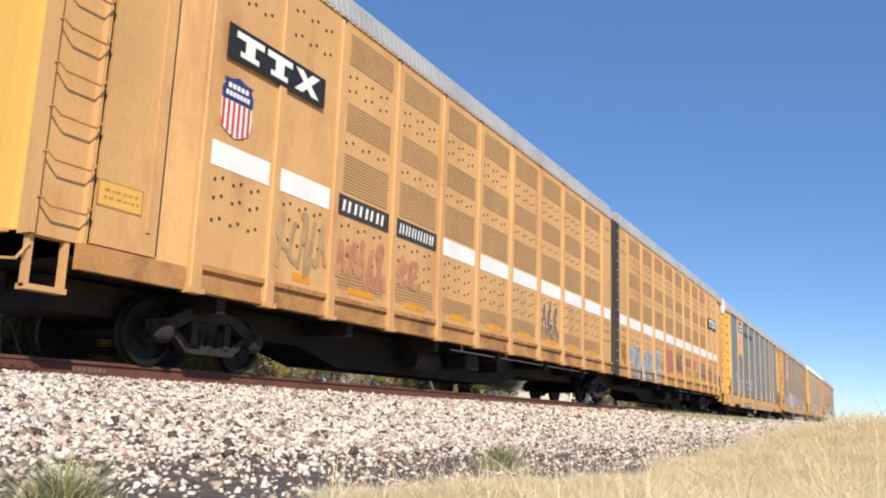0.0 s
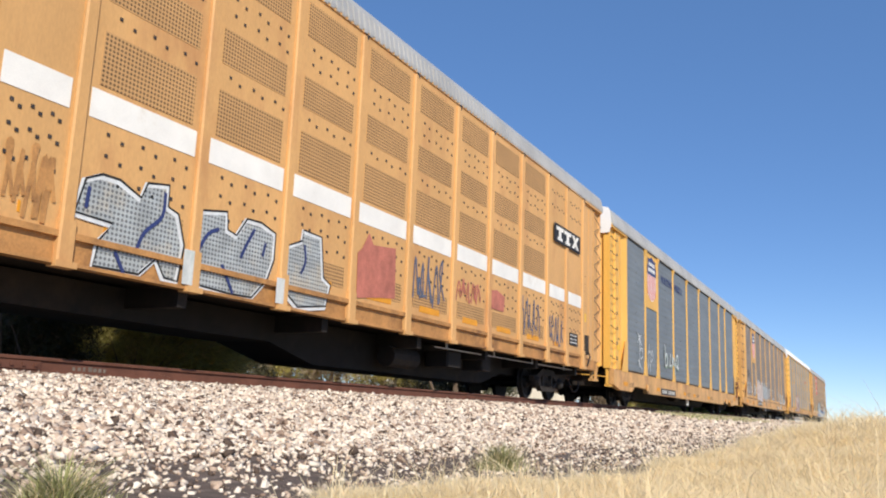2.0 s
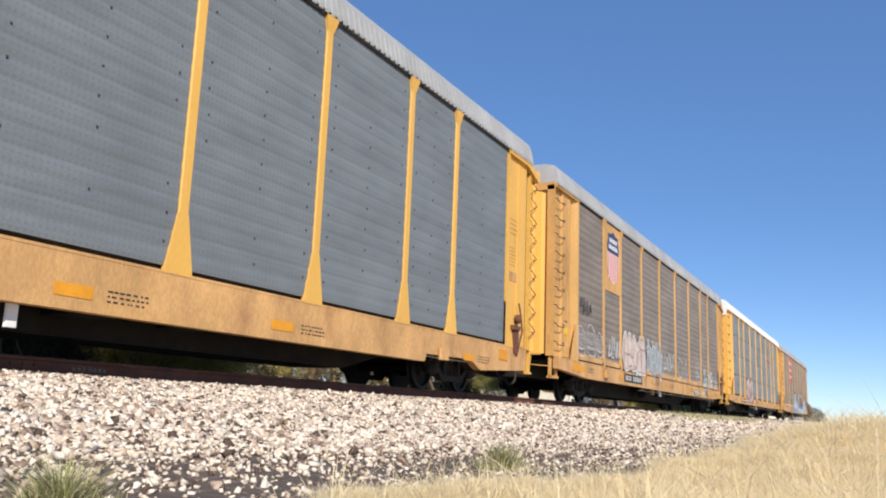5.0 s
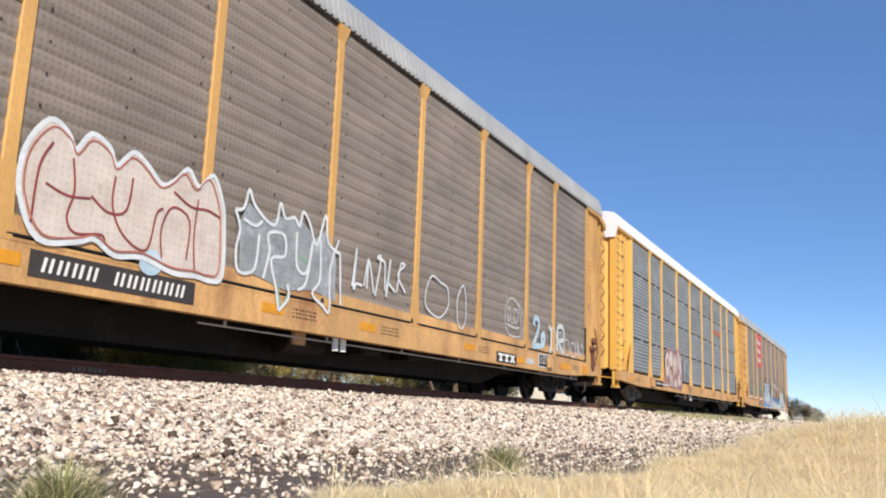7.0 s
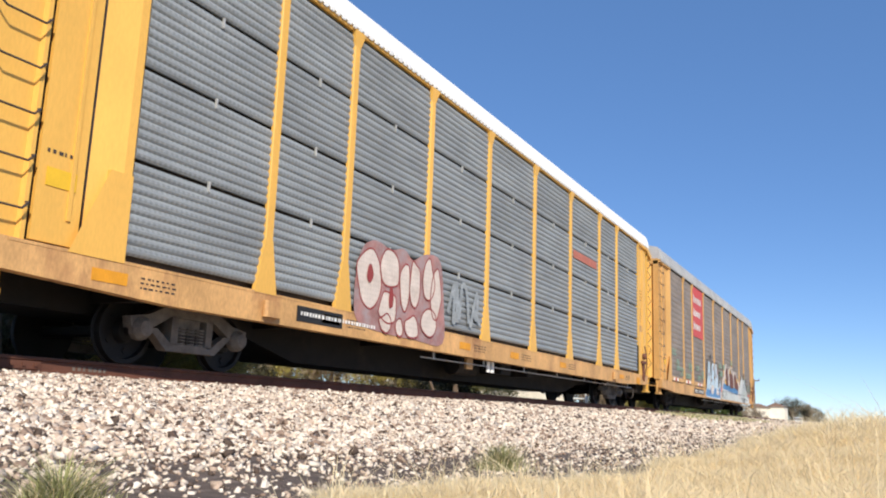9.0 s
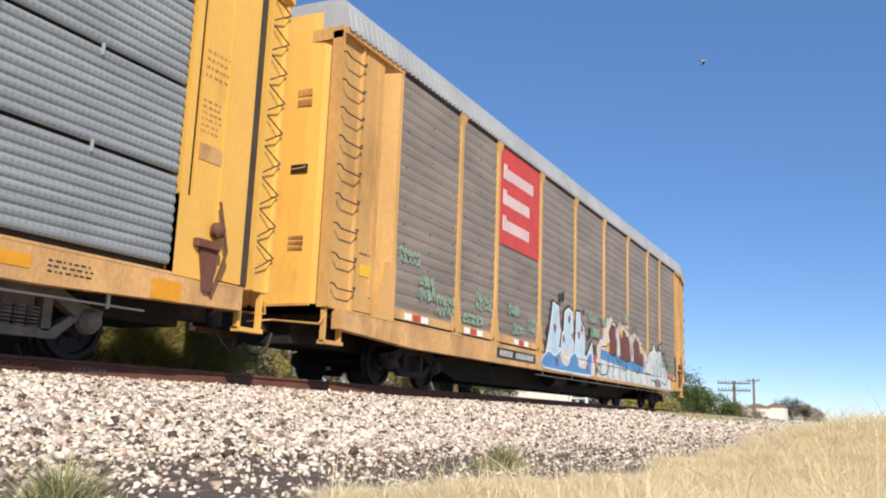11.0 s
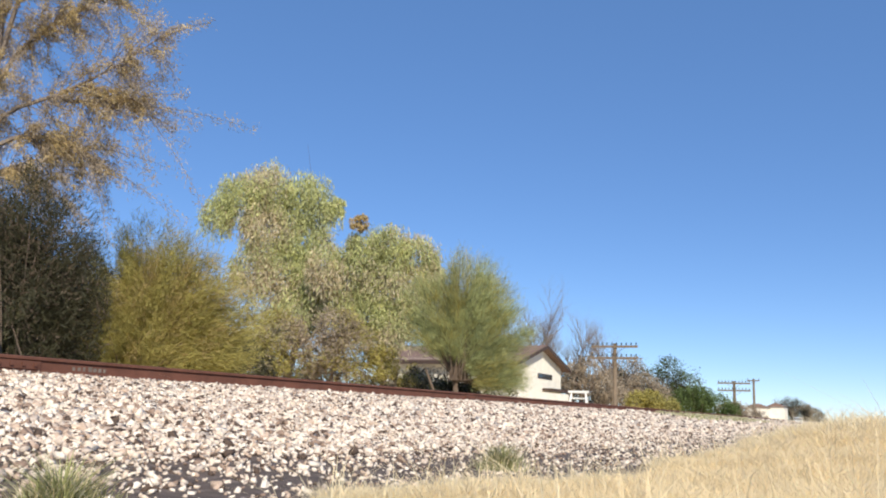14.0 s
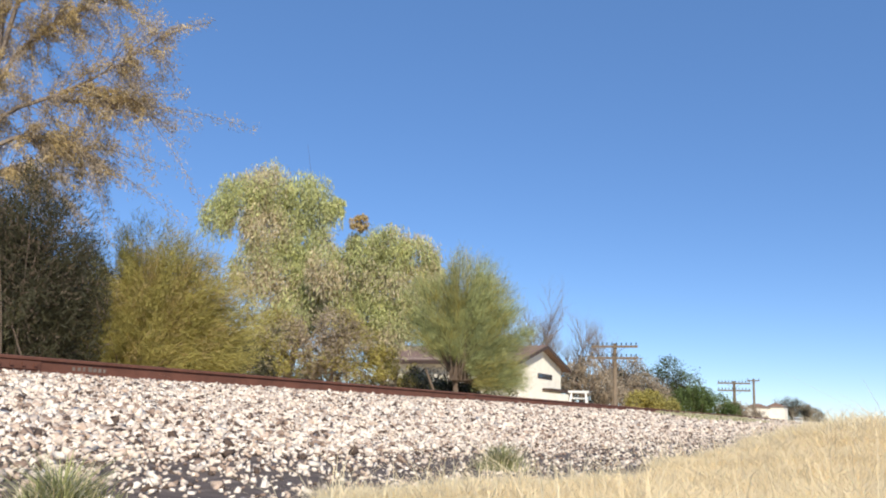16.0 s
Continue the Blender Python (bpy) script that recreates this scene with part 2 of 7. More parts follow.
POLE_WOOD = material("weathered_pole_wood", (0.24, 0.18, 0.12), 0.9, vary=0.3, scale=5, stretch=(4, 4, 0.4))
INSULATOR = material("dark_glass_insulator", (0.05, 0.06, 0.06), 0.2, vary=0.1, bump=0)


# ---- mesh tools ----
class Mesh:
    """Collects faces; one mesh object at the end."""

    def __init__(self):
        self.v, self.f = [], []

    def add(self, vs, fs):
        k = len(self.v)
        self.v += [tuple(q) for q in vs]
        self.f += [tuple(i + k for i in q) for q in fs]
        return self

    def box(self, x0, x1, y0, y1, z0, z1, c=0.0):
        """A box; c cuts its four upright edges."""
        if c:
            ring = [(x0 + c, y0), (x1 - c, y0), (x1, y0 + c), (x1, y1 - c), (x1 - c, y1), (x0 + c, y1), (x0, y1 - c), (x0, y0 + c)]
        else:
            ring = [(x0, y0), (x1, y0), (x1, y1), (x0, y1)]
        return self.prism_z(ring, z0, z1)

    def prism_z(self, ring, z0, z1):
        n = len(ring)
        vs = [(x, y, z0) for x, y in ring] + [(x, y, z1) for x, y in ring]
        fs = [tuple(range(n - 1, -1, -1)), tuple(range(n, 2 * n))] + [(i, (i + 1) % n, n + (i + 1) % n, n + i) for i in range(n)]
        return self.add(vs, fs)

    def prism_y(self, ring, y0, y1):
        """ring of (x, z), counter-clockwise seen from -y."""
        n = len(ring)
        vs = [(x, y0, z) for x, z in ring] + [(x, y1, z) for x, z in ring]
        fs = [tuple(range(n)), tuple(range(2 * n - 1, n - 1, -1))] + [((i + 1) % n, i, n + i, n + (i + 1) % n) for i in range(n)]
        return self.add(vs, fs)

    def prism_x(self, ring, x0, x1):
        """ring of (y, z), counter-clockwise seen from +x."""
        n = len(ring)
        vs = [(x0, y, z) for y, z in ring] + [(x1, y, z) for y, z in ring]
        fs = [tuple(range(n - 1, -1, -1)), tuple(range(n, 2 * n))] + [(i, (i + 1) % n, n + (i + 1) % n, n + i) for i in range(n)]
        return self.add(vs, fs)

    def tube(self, a, b, ra, rb=None, n=6):
        a, b = Vector(a), Vector(b)
        rb = ra if rb is None else rb
        d = (b - a).normalized()
        u = d.orthogonal().normalized()
        w = d.cross(u)
        vs = []
        for q, r in ((a, ra), (b, rb)):
            vs += [q + (u * math.cos(i * math.tau / n) + w * math.sin(i * math.tau / n)) * r for i in range(n)]
        fs = [(i, (i + 1) % n, n + (i + 1) % n, n + i) for i in range(n)] + [tuple(range(n - 1, -1, -1)), tuple(range(n, 2 * n))]
        return self.add(vs, fs)

    def pipe(self, pts, r, n=5):
        for a, b in zip(pts, pts[1:]):
            self.tube(a, b, r, r, n)
        return self

    def lathe_x(self, profile, cy, cz, n=24):
        """profile of (x, r) turned round the x axis at (cy, cz)."""
        vs, fs = [], []
        for x, r in profile:
            vs += [(x, cy + r * math.cos(i * math.tau / n), cz + r * math.sin(i * math.tau / n)) for i in range(n)]
        for k in range(len(profile) - 1):
            fs += [(k * n + i, k * n + (i + 1) % n, (k + 1) * n + (i + 1) % n, (k + 1) * n + i) for i in range(n)]
        fs += [tuple(range(n - 1, -1, -1)), tuple(range((len(profile) - 1) * n, len(profile) * n))]
        return self.add(vs, fs)

    def data(self, name, mat, smooth=False):
        me = bpy.data.meshes.new(name)
        me.from_pydata(self.v, [], self.f)
        for q in mat if isinstance(mat, (list, tuple)) else [mat]:
            me.materials.append(q)
        if smooth:
            me.polygons.foreach_set("use_smooth", [True] * len(me.polygons))
        me.update()
        return me


def part(name, mesh, mat, parent, label="", smooth=False):
    ob = new(name, mesh.data(name, mat, smooth) if isinstance(mesh, Mesh) else mesh)
    ob.parent = parent
    if label:
        tagged(ob, label)
    return ob


def thing(name, label, category, group="", kind="", mesh=None, mat=None, at=None):
    ob = new(name, mesh.data(name, mat) if mesh else None)
    if at is not None:
        ob.matrix_world = at
    return tagged(ob, label, category, group, kind)


def big_mesh(name, verts, tris, mats, smooth=False, face_mat=None):
    me = bpy.data.meshes.new(name)
    nv, nf = len(verts), len(tris)
    me.vertices.add(nv)
    me.vertices.foreach_set("co", np.asarray(verts, np.float32).ravel())
    me.loops.add(nf * 3)
    me.loops.foreach_set("vertex_index", np.asarray(tris, np.int32).ravel())
    me.polygons.add(nf)
    me.polygons.foreach_set("loop_start", np.arange(0, nf * 3, 3, dtype=np.int32))
    for q in mats:
        me.materials.append(q)
    if face_mat is not None:
        me.polygons.foreach_set("material_index", np.asarray(face_mat, np.int32))
    if smooth:
        me.polygons.foreach_set("use_smooth", np.ones(nf, bool))
    me.update(calc_edges=True)
    return me


# ---- ground, track ----
def ground_z(x, y):
    """Height of the ground: track bed, wide ballast shoulder, cinder strip, grass bank."""
    x, y = np.asarray(x, float), np.asarray(y, float)
    prof = np.interp(x, [-400, -60, -22, -14.5, -12.2, -10.8, -7.75, -7.2, -5.2, -3.2, -2.2, -1.2, -0.3, 3, 12, 400],
                     [-0.3, -0.3, -0.3, -0.55, -0.5, -0.235, -0.225, -0.27, -0.50, -0.73, -0.79, -0.77, -0.74, -0.8, -0.8, -0.8])
    bank = 0.26 * np.exp(-((x + 0.2) / 1.15) ** 2) * np.clip((y - 4.5) / 5, 0, 1) * np.clip((70 - y) / 40, 0, 1)
    wob = 0.02 * np.sin(x * 2.1 + y * 0.7) * np.sin(y * 1.3 - x) * ((x > -7.2) | (x < -12))
    return prof + bank + wob


def build_ground():
    xs = np.concatenate([[-2500, -900, -400, -200, -100, -60, -40, -30], np.arange(-24, -12, 1.0), np.arange(-12, 3.01, 0.2), [4, 6, 9, 14, 25, 60, 200, 900, 2500]])
    ys = np.concatenate([[-2500, -600, -200, -80, -40, -20, -10, -5], np.arange(-2, 30, 0.3), np.arange(30, 120, 3.0), [130, 160, 220, 320, 600, 1200, 3000, 4500]])
    X, Y = np.meshgrid(xs, ys)
    Z = ground_z(X, Y)
    nx, ny = len(xs), len(ys)
    V = np.stack([X, Y, Z], -1).reshape(-1, 3)
    i, j = np.meshgrid(np.arange(nx - 1), np.arange(ny - 1))
    a = (j * nx + i).ravel()
    T = np.concatenate([np.stack([a, a + 1, a + nx + 1], -1), np.stack([a, a + nx + 1, a + nx], -1)])
    cx = V[T].mean(1)
    fm = np.where((cx[:, 0] > -12.6) & (cx[:, 0] < -1.3 + 0.12 * np.sin(cx[:, 1] * 1.7)), 1, 0)
    ob = new("ground", big_mesh("ground", V, T, [EARTH, CINDER], True, fm))
    return tagged(ob, "dry earth with a dark cinder strip beside the ballast", "ground", kind="structure")


ground = build_ground()


def stone_shapes(n):
    """Angular chips: jittered, faceted boxes with the corners cut unevenly."""
    rng = np.random.default_rng(5)
    base = np.array([[sx, sy, sz] for sz in (-1, 1) for sy in (-1, 1) for sx in (-1, 1)], float)
    tris = np.array([[0, 2, 1], [1, 2, 3], [4, 5, 6], [5, 7, 6], [0, 1, 4], [1, 5, 4], [2, 6, 3], [3, 6, 7], [0, 4, 2], [2, 4, 6], [1, 3, 5], [3, 7, 5]])
    out = []
    for _ in range(n):
        k = base * rng.uniform(0.35, 1.0, base.shape) + rng.normal(0, 0.16, base.shape)
        out.append(k * np.array([1.05, rng.uniform(0.65, 0.95), rng.uniform(0.36, 0.66)]))
    return out, tris


SHAPES, STONE_TRIS = stone_shapes(16)


def turn_matrices(rng, n, tilt=0.6):
    a, b, c = rng.uniform(0, math.tau, n), rng.normal(0, tilt, n), rng.normal(0, tilt, n)
    ca, sa, cb, sb, cc, sc = np.cos(a), np.sin(a), np.cos(b), np.sin(b), np.cos(c), np.sin(c)
    R = np.empty((n, 3, 3))
    R[:, 0] = np.stack([ca * cb, ca * sb * sc - sa * cc, ca * sb * cc + sa * sc], -1)
    R[:, 1] = np.stack([sa * cb, sa * sb * sc + ca * cc, sa * sb * cc - ca * sc], -1)
    R[:, 2] = np.stack([-sb, cb * sc, cb * cc], -1)
    return R


def scatter_stones(x, y, size, rng, lift=0.25):
    n = len(x)
    P = np.stack([x, y, ground_z(x, y) + size * lift], -1)
    R = turn_matrices(rng, n)
    kind = rng.integers(0, len(SHAPES), n)
    V = np.einsum("nij,nkj->nki", R, np.array(SHAPES)[kind]) * size[:, None, None] + P[:, None]
    m = V.shape[1]
    T = STONE_TRIS[None] + (np.arange(n) * m)[:, None, None]
    return V.reshape(-1, 3), T.reshape(-1, 3)


def build_ballast():
    rng = np.random.default_rng(11)
    xs, ys, ss = [], [], []
    # bands along the line: thinner towards the distance, where the stones merge
    for y0, y1, per, grow in ((-6, 0.5, 90, 1.0), (0.5, 9, 1350, 0.60), (9, 16, 800, 0.70), (16, 28, 420, 0.9), (28, 60, 100, 1.4), (60, 120, 28, 2.2)):
        n = int((y1 - y0) * 6.8 * per)
        x, y = rng.uniform(-8.3, -1.5, n), rng.uniform(y0, y1, n)
        keep = ((x > -1.5 * y - 1.2) | (rng.uniform(0, 1, n) < 0.12) | (y < 0.5)) & (rng.uniform(0, 1, n) < np.interp(x, [-8.4, -8.3, -4.0, -3.4, -2.9, -2.4, -1.4], [0.5, 1, 1, 0.75, 0.32, 0.16, 0.10]))
        xs.append(x[keep]); ys.append(y[keep])
        ss.append(np.interp(x[keep], [-4.0, -3.0], [1.0, 0.62]) * np.clip(rng.lognormal(math.log(0.034), 0.38, keep.sum()), 0.013, 0.075) * grow)
    x, y, s = map(np.concatenate, (xs, ys, ss))
    V, T = scatter_stones(x, y, s, rng)
    ob = new("ballast", big_mesh("ballast", V, T, [STONE]))
    tagged(ob, "pale crushed-stone ballast sloping away from the rails", "ballast", kind="stuff")
    # the far side of the bed and between the rails
    n = 9000
    x, y = np.concatenate([rng.uniform(-12, -8.5, n)]), rng.uniform(4, 60, n)
    V, T = scatter_stones(x, y, np.clip(rng.lognormal(math.log(0.04), 0.3, n), 0.02, 0.08), rng)
    bed = new("track_bed_stones", big_mesh("track_bed_stones", V, T, [STONE]))
    tagged(bed, "crushed stones between and behind the rails", "ballast", kind="stuff")
    return ob


ballast = build_ballast()


def rail_section(x):
    return [(x - 0.07, -0.185), (x + 0.07, -0.185), (x + 0.07, -0.172), (x + 0.012, -0.15), (x + 0.010, -0.045), (x + 0.036, -0.035), (x + 0.037, -0.008),
            (x + 0.028, 0.0), (x - 0.028, 0.0), (x - 0.037, -0.008), (x - 0.036, -0.035), (x - 0.010, -0.045), (x - 0.012, -0.15), (x - 0.07, -0.172)]


def build_track():
    for k, x in enumerate((TRACK_X + 0.755, TRACK_X - 0.755)):
        m = Mesh().prism_y([(a, b) for a, b in rail_section(x)], -30, 900)
        ob = thing("rail", "rusty steel rail spiked to wooden ties", "rail", "rails of the track", mesh=m, mat=RUST)
        # worn running strip on the head
        t = Mesh().box(x - 0.024, x + 0.024, -30, 900, 0.0005, 0.003)
        part("running_band", t, RAIL_TOP, ob, "worn smooth rail head")
        if k == 0:
            for yy in (6.2, 17.9, 29.6):
                j = Mesh()
                j.box(x + 0.012, x + 0.034, yy - 0.3, yy + 0.3, -0.14, -0.05)
                for q in range(4):
                    j.box(x + 0.034, x + 0.05, yy - 0.24 + q * 0.15, yy - 0.2 + q * 0.15, -0.11, -0.075)
                part("joint_bar", j, RUST, ob)
        if k == 0:
            r = random.Random(4)
            mk = Mesh()
            for q in range(7):
                a = 6.95 + q * 0.075
                mk.box(x + 0.0105, x + 0.0125, a, a + r.uniform(0.03, 0.06), -0.125, -0.125 + r.uniform(0.04, 0.06))
            tagged(part("chalk_marks", mk, TRUCK_DUSTY, ob, "faint pale marks chalked on the rail web"), kind="stuff")
    tie = thing("railway_tie", "weathered wooden tie half sunk in ballast", "tie", "ties under the track",
                mesh=Mesh().box(TRACK_X - 1.3, TRACK_X + 1.3, -0.115, 0.115, -0.36, -0.186, 0.01), mat=TIE_WOOD, at=pose(0, 3.0, 0))
    for i in range(1, 110):
        copy_thing(tie, pose(random.uniform(-0.03, 0.03), 3.0 + i * 0.54, random.uniform(-0.006, 0.002), 0, 0, random.uniform(-0.8, 0.8)))


build_track()


def build_loose_stones():
    """The stones nearest the grass, each one a piece of its own."""
    rng = np.random.default_rng(77)
    meshes = [big_mesh("stone", s, STONE_TRIS, [STONE_ONE]) for s in SHAPES]
    for k in range(300):
        x, y = rng.uniform(-4.6, -2.6), rng.uniform(1.8, 7.0)
        s = float(np.clip(rng.lognormal(math.log(0.024), 0.35), 0.012, 0.05))
        ob = new("stone", meshes[k % len(meshes)])
        ob.parent = ballast
        ob.matrix_basis = Matrix.LocRotScale((x, y, float(ground_z(x, y)) + s * 0.35), Euler((rng.normal(0, 0.5), rng.normal(0, 0.5), rng.uniform(0, 6.28))), (s, s, s))
# ---- train ----
SIDE = 1.59          # half the width of a car's body
WHEELSETS = []       # (object, y in the car's space), turned in motions()


def build_truck(car, y, label="cast-steel truck with light or shade in its colour", steel=TRUCK_STEEL):
    """Two-axle truck: side frames with springs, bolster; wheelsets are pieces of it that turn."""
    m = Mesh()
    for s in (1, -1):
        xa, xb = sorted((s * 0.93, s * 1.07))
        # upper chord, lower chord, columns
        m.prism_x([(y + a, b) for a, b in [(-1.05, 0.44), (-0.72, 0.46), (-0.40, 0.64), (0.40, 0.64), (0.72, 0.46), (1.05, 0.44), (1.08, 0.58), (0.78, 0.63), (0.44, 0.79), (-0.44, 0.79), (-0.78, 0.63), (-1.08, 0.58)]], xa, xb)
        m.prism_x([(y + a, b) for a, b in [(-0.76, 0.46), (-0.45, 0.20), (0.45, 0.20), (0.76, 0.46), (0.62, 0.47), (0.38, 0.30), (-0.38, 0.30), (-0.62, 0.47)]], xa, xb)
        for c in (-0.32, 0.32):
            m.box(xa, xb, y + c - 0.06, y + c + 0.06, 0.28, 0.66)
        for c in (-0.89, 0.89):      # journal boxes
            m.lathe_x([(s * 1.0, 0.15), (s * 1.09, 0.15), (s * 1.17, 0.10), (s * 1.19, 0.05)], y + c, 0.44, 12)
    m.box(-1.0, 1.0, y - 0.2, y + 0.2, 0.45, 0.72)
    m.box(-0.35, 0.35, y - 0.3, y + 0.3, 0.70, 0.88)
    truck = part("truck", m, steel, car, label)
    for s in (1, -1):
        sp = Mesh()
        for c in (-0.17, 0.0, 0.17):
            for k in range(6):
                sp.box(s * 1.0 - 0.075, s * 1.0 + 0.075, y + c - 0.07, y + c + 0.07, 0.305 + k * 0.04, 0.325 + k * 0.04, 0.03)
        tagged(part("spring_nest", sp, steel, truck), kind="stuff")
    for c in (-0.89, 0.89):
        w = Mesh()
        for s in (1, -1):
            w.lathe_x([(s * 0.70, 0.455), (s * 0.72, 0.46), (s * 0.735, 0.43), (s * 0.82, 0.42), (s * 0.82, 0.36), (s * 0.765, 0.345), (s * 0.755, 0.17), (s * 0.84, 0.14), (s * 0.86, 0.08), (s * 1.0, 0.08)], 0, 0, 28)
            for q in range(5):       # cast marks on the plate, so that the turning shows
                a = q * math.tau / 5
                w.box(s * 0.765 - 0.012, s * 0.765 + 0.012, 0.26 * math.cos(a) - 0.035, 0.26 * math.cos(a) + 0.035, 0.26 * math.sin(a) - 0.035, 0.26 * math.sin(a) + 0.035)
        w.tube((-0.72, 0, 0), (0.72, 0, 0), 0.08, n=10)
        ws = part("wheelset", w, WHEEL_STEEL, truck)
        ws.location = (0, y + c, 0.42)
        WHEELSETS.append((ws, y + c))
    return truck


def bars(m, x, y0, z0, height, widths, gap=0.35, th=0.004, slant=0.0):
    """Unreadable or numbered writing as plain upright bars along y."""
    y = y0
    for w in widths:
        if w > 0:
            m.add([(x, y, z0), (x, y + w, z0), (x, y + w + slant, z0 + height), (x, y + slant, z0 + height)], [(0, 1, 2, 3)])
            m.add([(x - th, y, z0), (x - th, y + w, z0), (x - th, y + w + slant, z0 + height), (x - th, y + slant, z0 + height)], [(3, 2, 1, 0)])
        y += abs(w) + height * gap
    return m


def plate(y0, y1, z0, z1, x, th=0.006):
    return Mesh().box(x - th, x, y0, y1, z0, z1)


def shape_yz(m, ring, x, th=0.004):
    """A flat painted shape; ring of (y, z), any outline, as a thin plate."""
    return m.prism_x(ring, x - th, x)


def ribbon(m, pts, w, x, th=0.003):
    """A sprayed line of width w through (y, z) points: one strip, creeping outwards so that crossings lie apart."""
    vs, n = [], len(pts)
    for i, (a, b) in enumerate(pts):
        p, q = pts[max(i - 1, 0)], pts[min(i + 1, n - 1)]
        if i in (0, n - 1) and pts[0] == pts[-1]:
            p, q = pts[-2], pts[1]
        d = math.hypot(q[0] - p[0], q[1] - p[1]) or 1e-6
        oy, oz = -(q[1] - p[1]) / d * w / 2, (q[0] - p[0]) / d * w / 2
        xx = x + 0.00012 * i
        vs += [(xx, a + oy, b + oz), (xx, a - oy, b - oz)]
    return m.add(vs, [(2 * i, 2 * i + 1, 2 * i + 3, 2 * i + 2) for i in range(n - 1)])


def smooth_path(pts, closed=False, n=6):
    out, k = [], len(pts)
    rng_i = range(k if closed else k - 1)
    for i in rng_i:
        g = lambda q: pts[q % k] if closed else pts[min(max(q, 0), k - 1)]
        p0, p1, p2, p3 = g(i - 1), g(i), g(i + 1), g(i + 2)
        for s in range(n):
            t = s / n
            out.append(tuple(0.5 * (2 * b + (c - a) * t + (2 * a - 5 * b + 4 * c - d) * t * t + (3 * b - a - 3 * c + d) * t ** 3) for a, b, c, d in zip(p0, p1, p2, p3)))
    out.append(out[0] if closed else pts[-1])
    return out


def bubble(cy, cz, w, h, seed, n=9, jag=0.16):
    r = random.Random(seed)
    ring = []
    for i in range(n):
        a = math.tau * i / n
        k = 1 + r.uniform(-jag, jag)
        ring.append((cy + w / 2 * k * math.cos(a), cz + h / 2 * k * math.sin(a) * (1.08 if math.sin(a) > 0 else 0.95)))
    return smooth_path(ring, True, 5)[:-1]


def scribble(y0, y1, z0, z1, seed, letters=5):
    """Tag-like joined strokes in a box."""
    r = random.Random(seed)
    runs, w = [], (y1 - y0) / letters
    for i in range(letters):
        a = y0 + i * w
        pts = [(a + r.uniform(0, w), z0 + r.uniform(0, 1) * (z1 - z0)) for _ in range(r.randint(4, 6))]
        pts[0] = (a + 0.15 * w, z0 + r.uniform(0, 0.25) * (z1 - z0))
        pts[1] = (a + r.uniform(0.3, 0.7) * w, z1 - r.uniform(0, 0.2) * (z1 - z0))
        pts[-1] = (a + w, z0 + r.uniform(0, 0.4) * (z1 - z0))
        runs.append(smooth_path(pts, False, 5))
    return runs


def tag(car, y0, y1, z0, z1, seed, mat, label, letters=5, w=0.045, x=SIDE + 0.012):
    m = Mesh()
    for k, run in enumerate(scribble(y0, y1, z0, z1, seed, letters)):
        ribbon(m, run, w, x + k * 0.0006)
    return tagged(part("graffiti_tag", m, mat, car, label), kind="stuff")


def shield(car, y0, y1, z0, z1, x):
    """Railway shield: blue upper field over red and white stripes, without letters."""
    w, h = y1 - y0, z1 - z0
    c = (y0 + y1) / 2
    out = [(y0, z0 + 0.30 * h), (y0 + 0.05 * w, z0 + 0.14 * h), (y0 + 0.25 * w, z0 + 0.05 * h), (c, z0), (y1 - 0.25 * w, z0 + 0.05 * h), (y1 - 0.05 * w, z0 + 0.14 * h), (y1, z0 + 0.30 * h)]
    low = part("shield_sign", shape_yz(Mesh(), out + [(y1, z0 + 0.6 * h), (y0, z0 + 0.6 * h)], x), WHITE, car, "shield emblem with blue field and red stripes")
    top = [(y0, z0 + 0.58 * h), (y1, z0 + 0.58 * h), (y1 + 0.02 * w, z0 + 0.75 * h), (y1 - 0.10 * w, z0 + 0.87 * h), (y1, z0 + 0.93 * h), (c + 0.22 * w, z0 + 0.94 * h), (c, z0 + h), (c - 0.22 * w, z0 + 0.94 * h), (y0, z0 + 0.93 * h), (y0 + 0.10 * w, z0 + 0.87 * h), (y0 - 0.02 * w, z0 + 0.75 * h)]
    blue = Mesh()
    # fan from the middle, since the outline bends inwards
    mid = (c, z0 + 0.75 * h)
    for a, b in zip(top, top[1:] + top[:1]):
        blue.add([(x + 0.004, *mid), (x + 0.004, *a), (x + 0.004, *b)], [(0, 1, 2)])
    part("blue_field", blue, NAVY, low)
    red = Mesh()
    n = 6
    for i in range(n):
        a = y0 + w * (i + 0.15) / n
        b = a + w / n * 0.5
        f = abs((a + b) / 2 - c) / (w / 2)
        red.box(x, x + 0.003, a, b, z0 + h * (0.02 + 0.16 * f ** 2.2), z0 + 0.575 * h)
    part("red_stripes", red, RED, low)
    word = Mesh()
    bars(word, x + 0.009, y0 + 0.16 * w, z0 + 0.78 * h, 0.08 * h, [0.1 * w] * 5, 0.04 * w / (0.08 * h))
    bars(word, x + 0.009, y0 + 0.10 * w, z0 + 0.65 * h, 0.08 * h, [0.085 * w] * 7, 0.03 * w / (0.08 * h))
    part("white_letter_bars", word, WHITE, low)
    return low


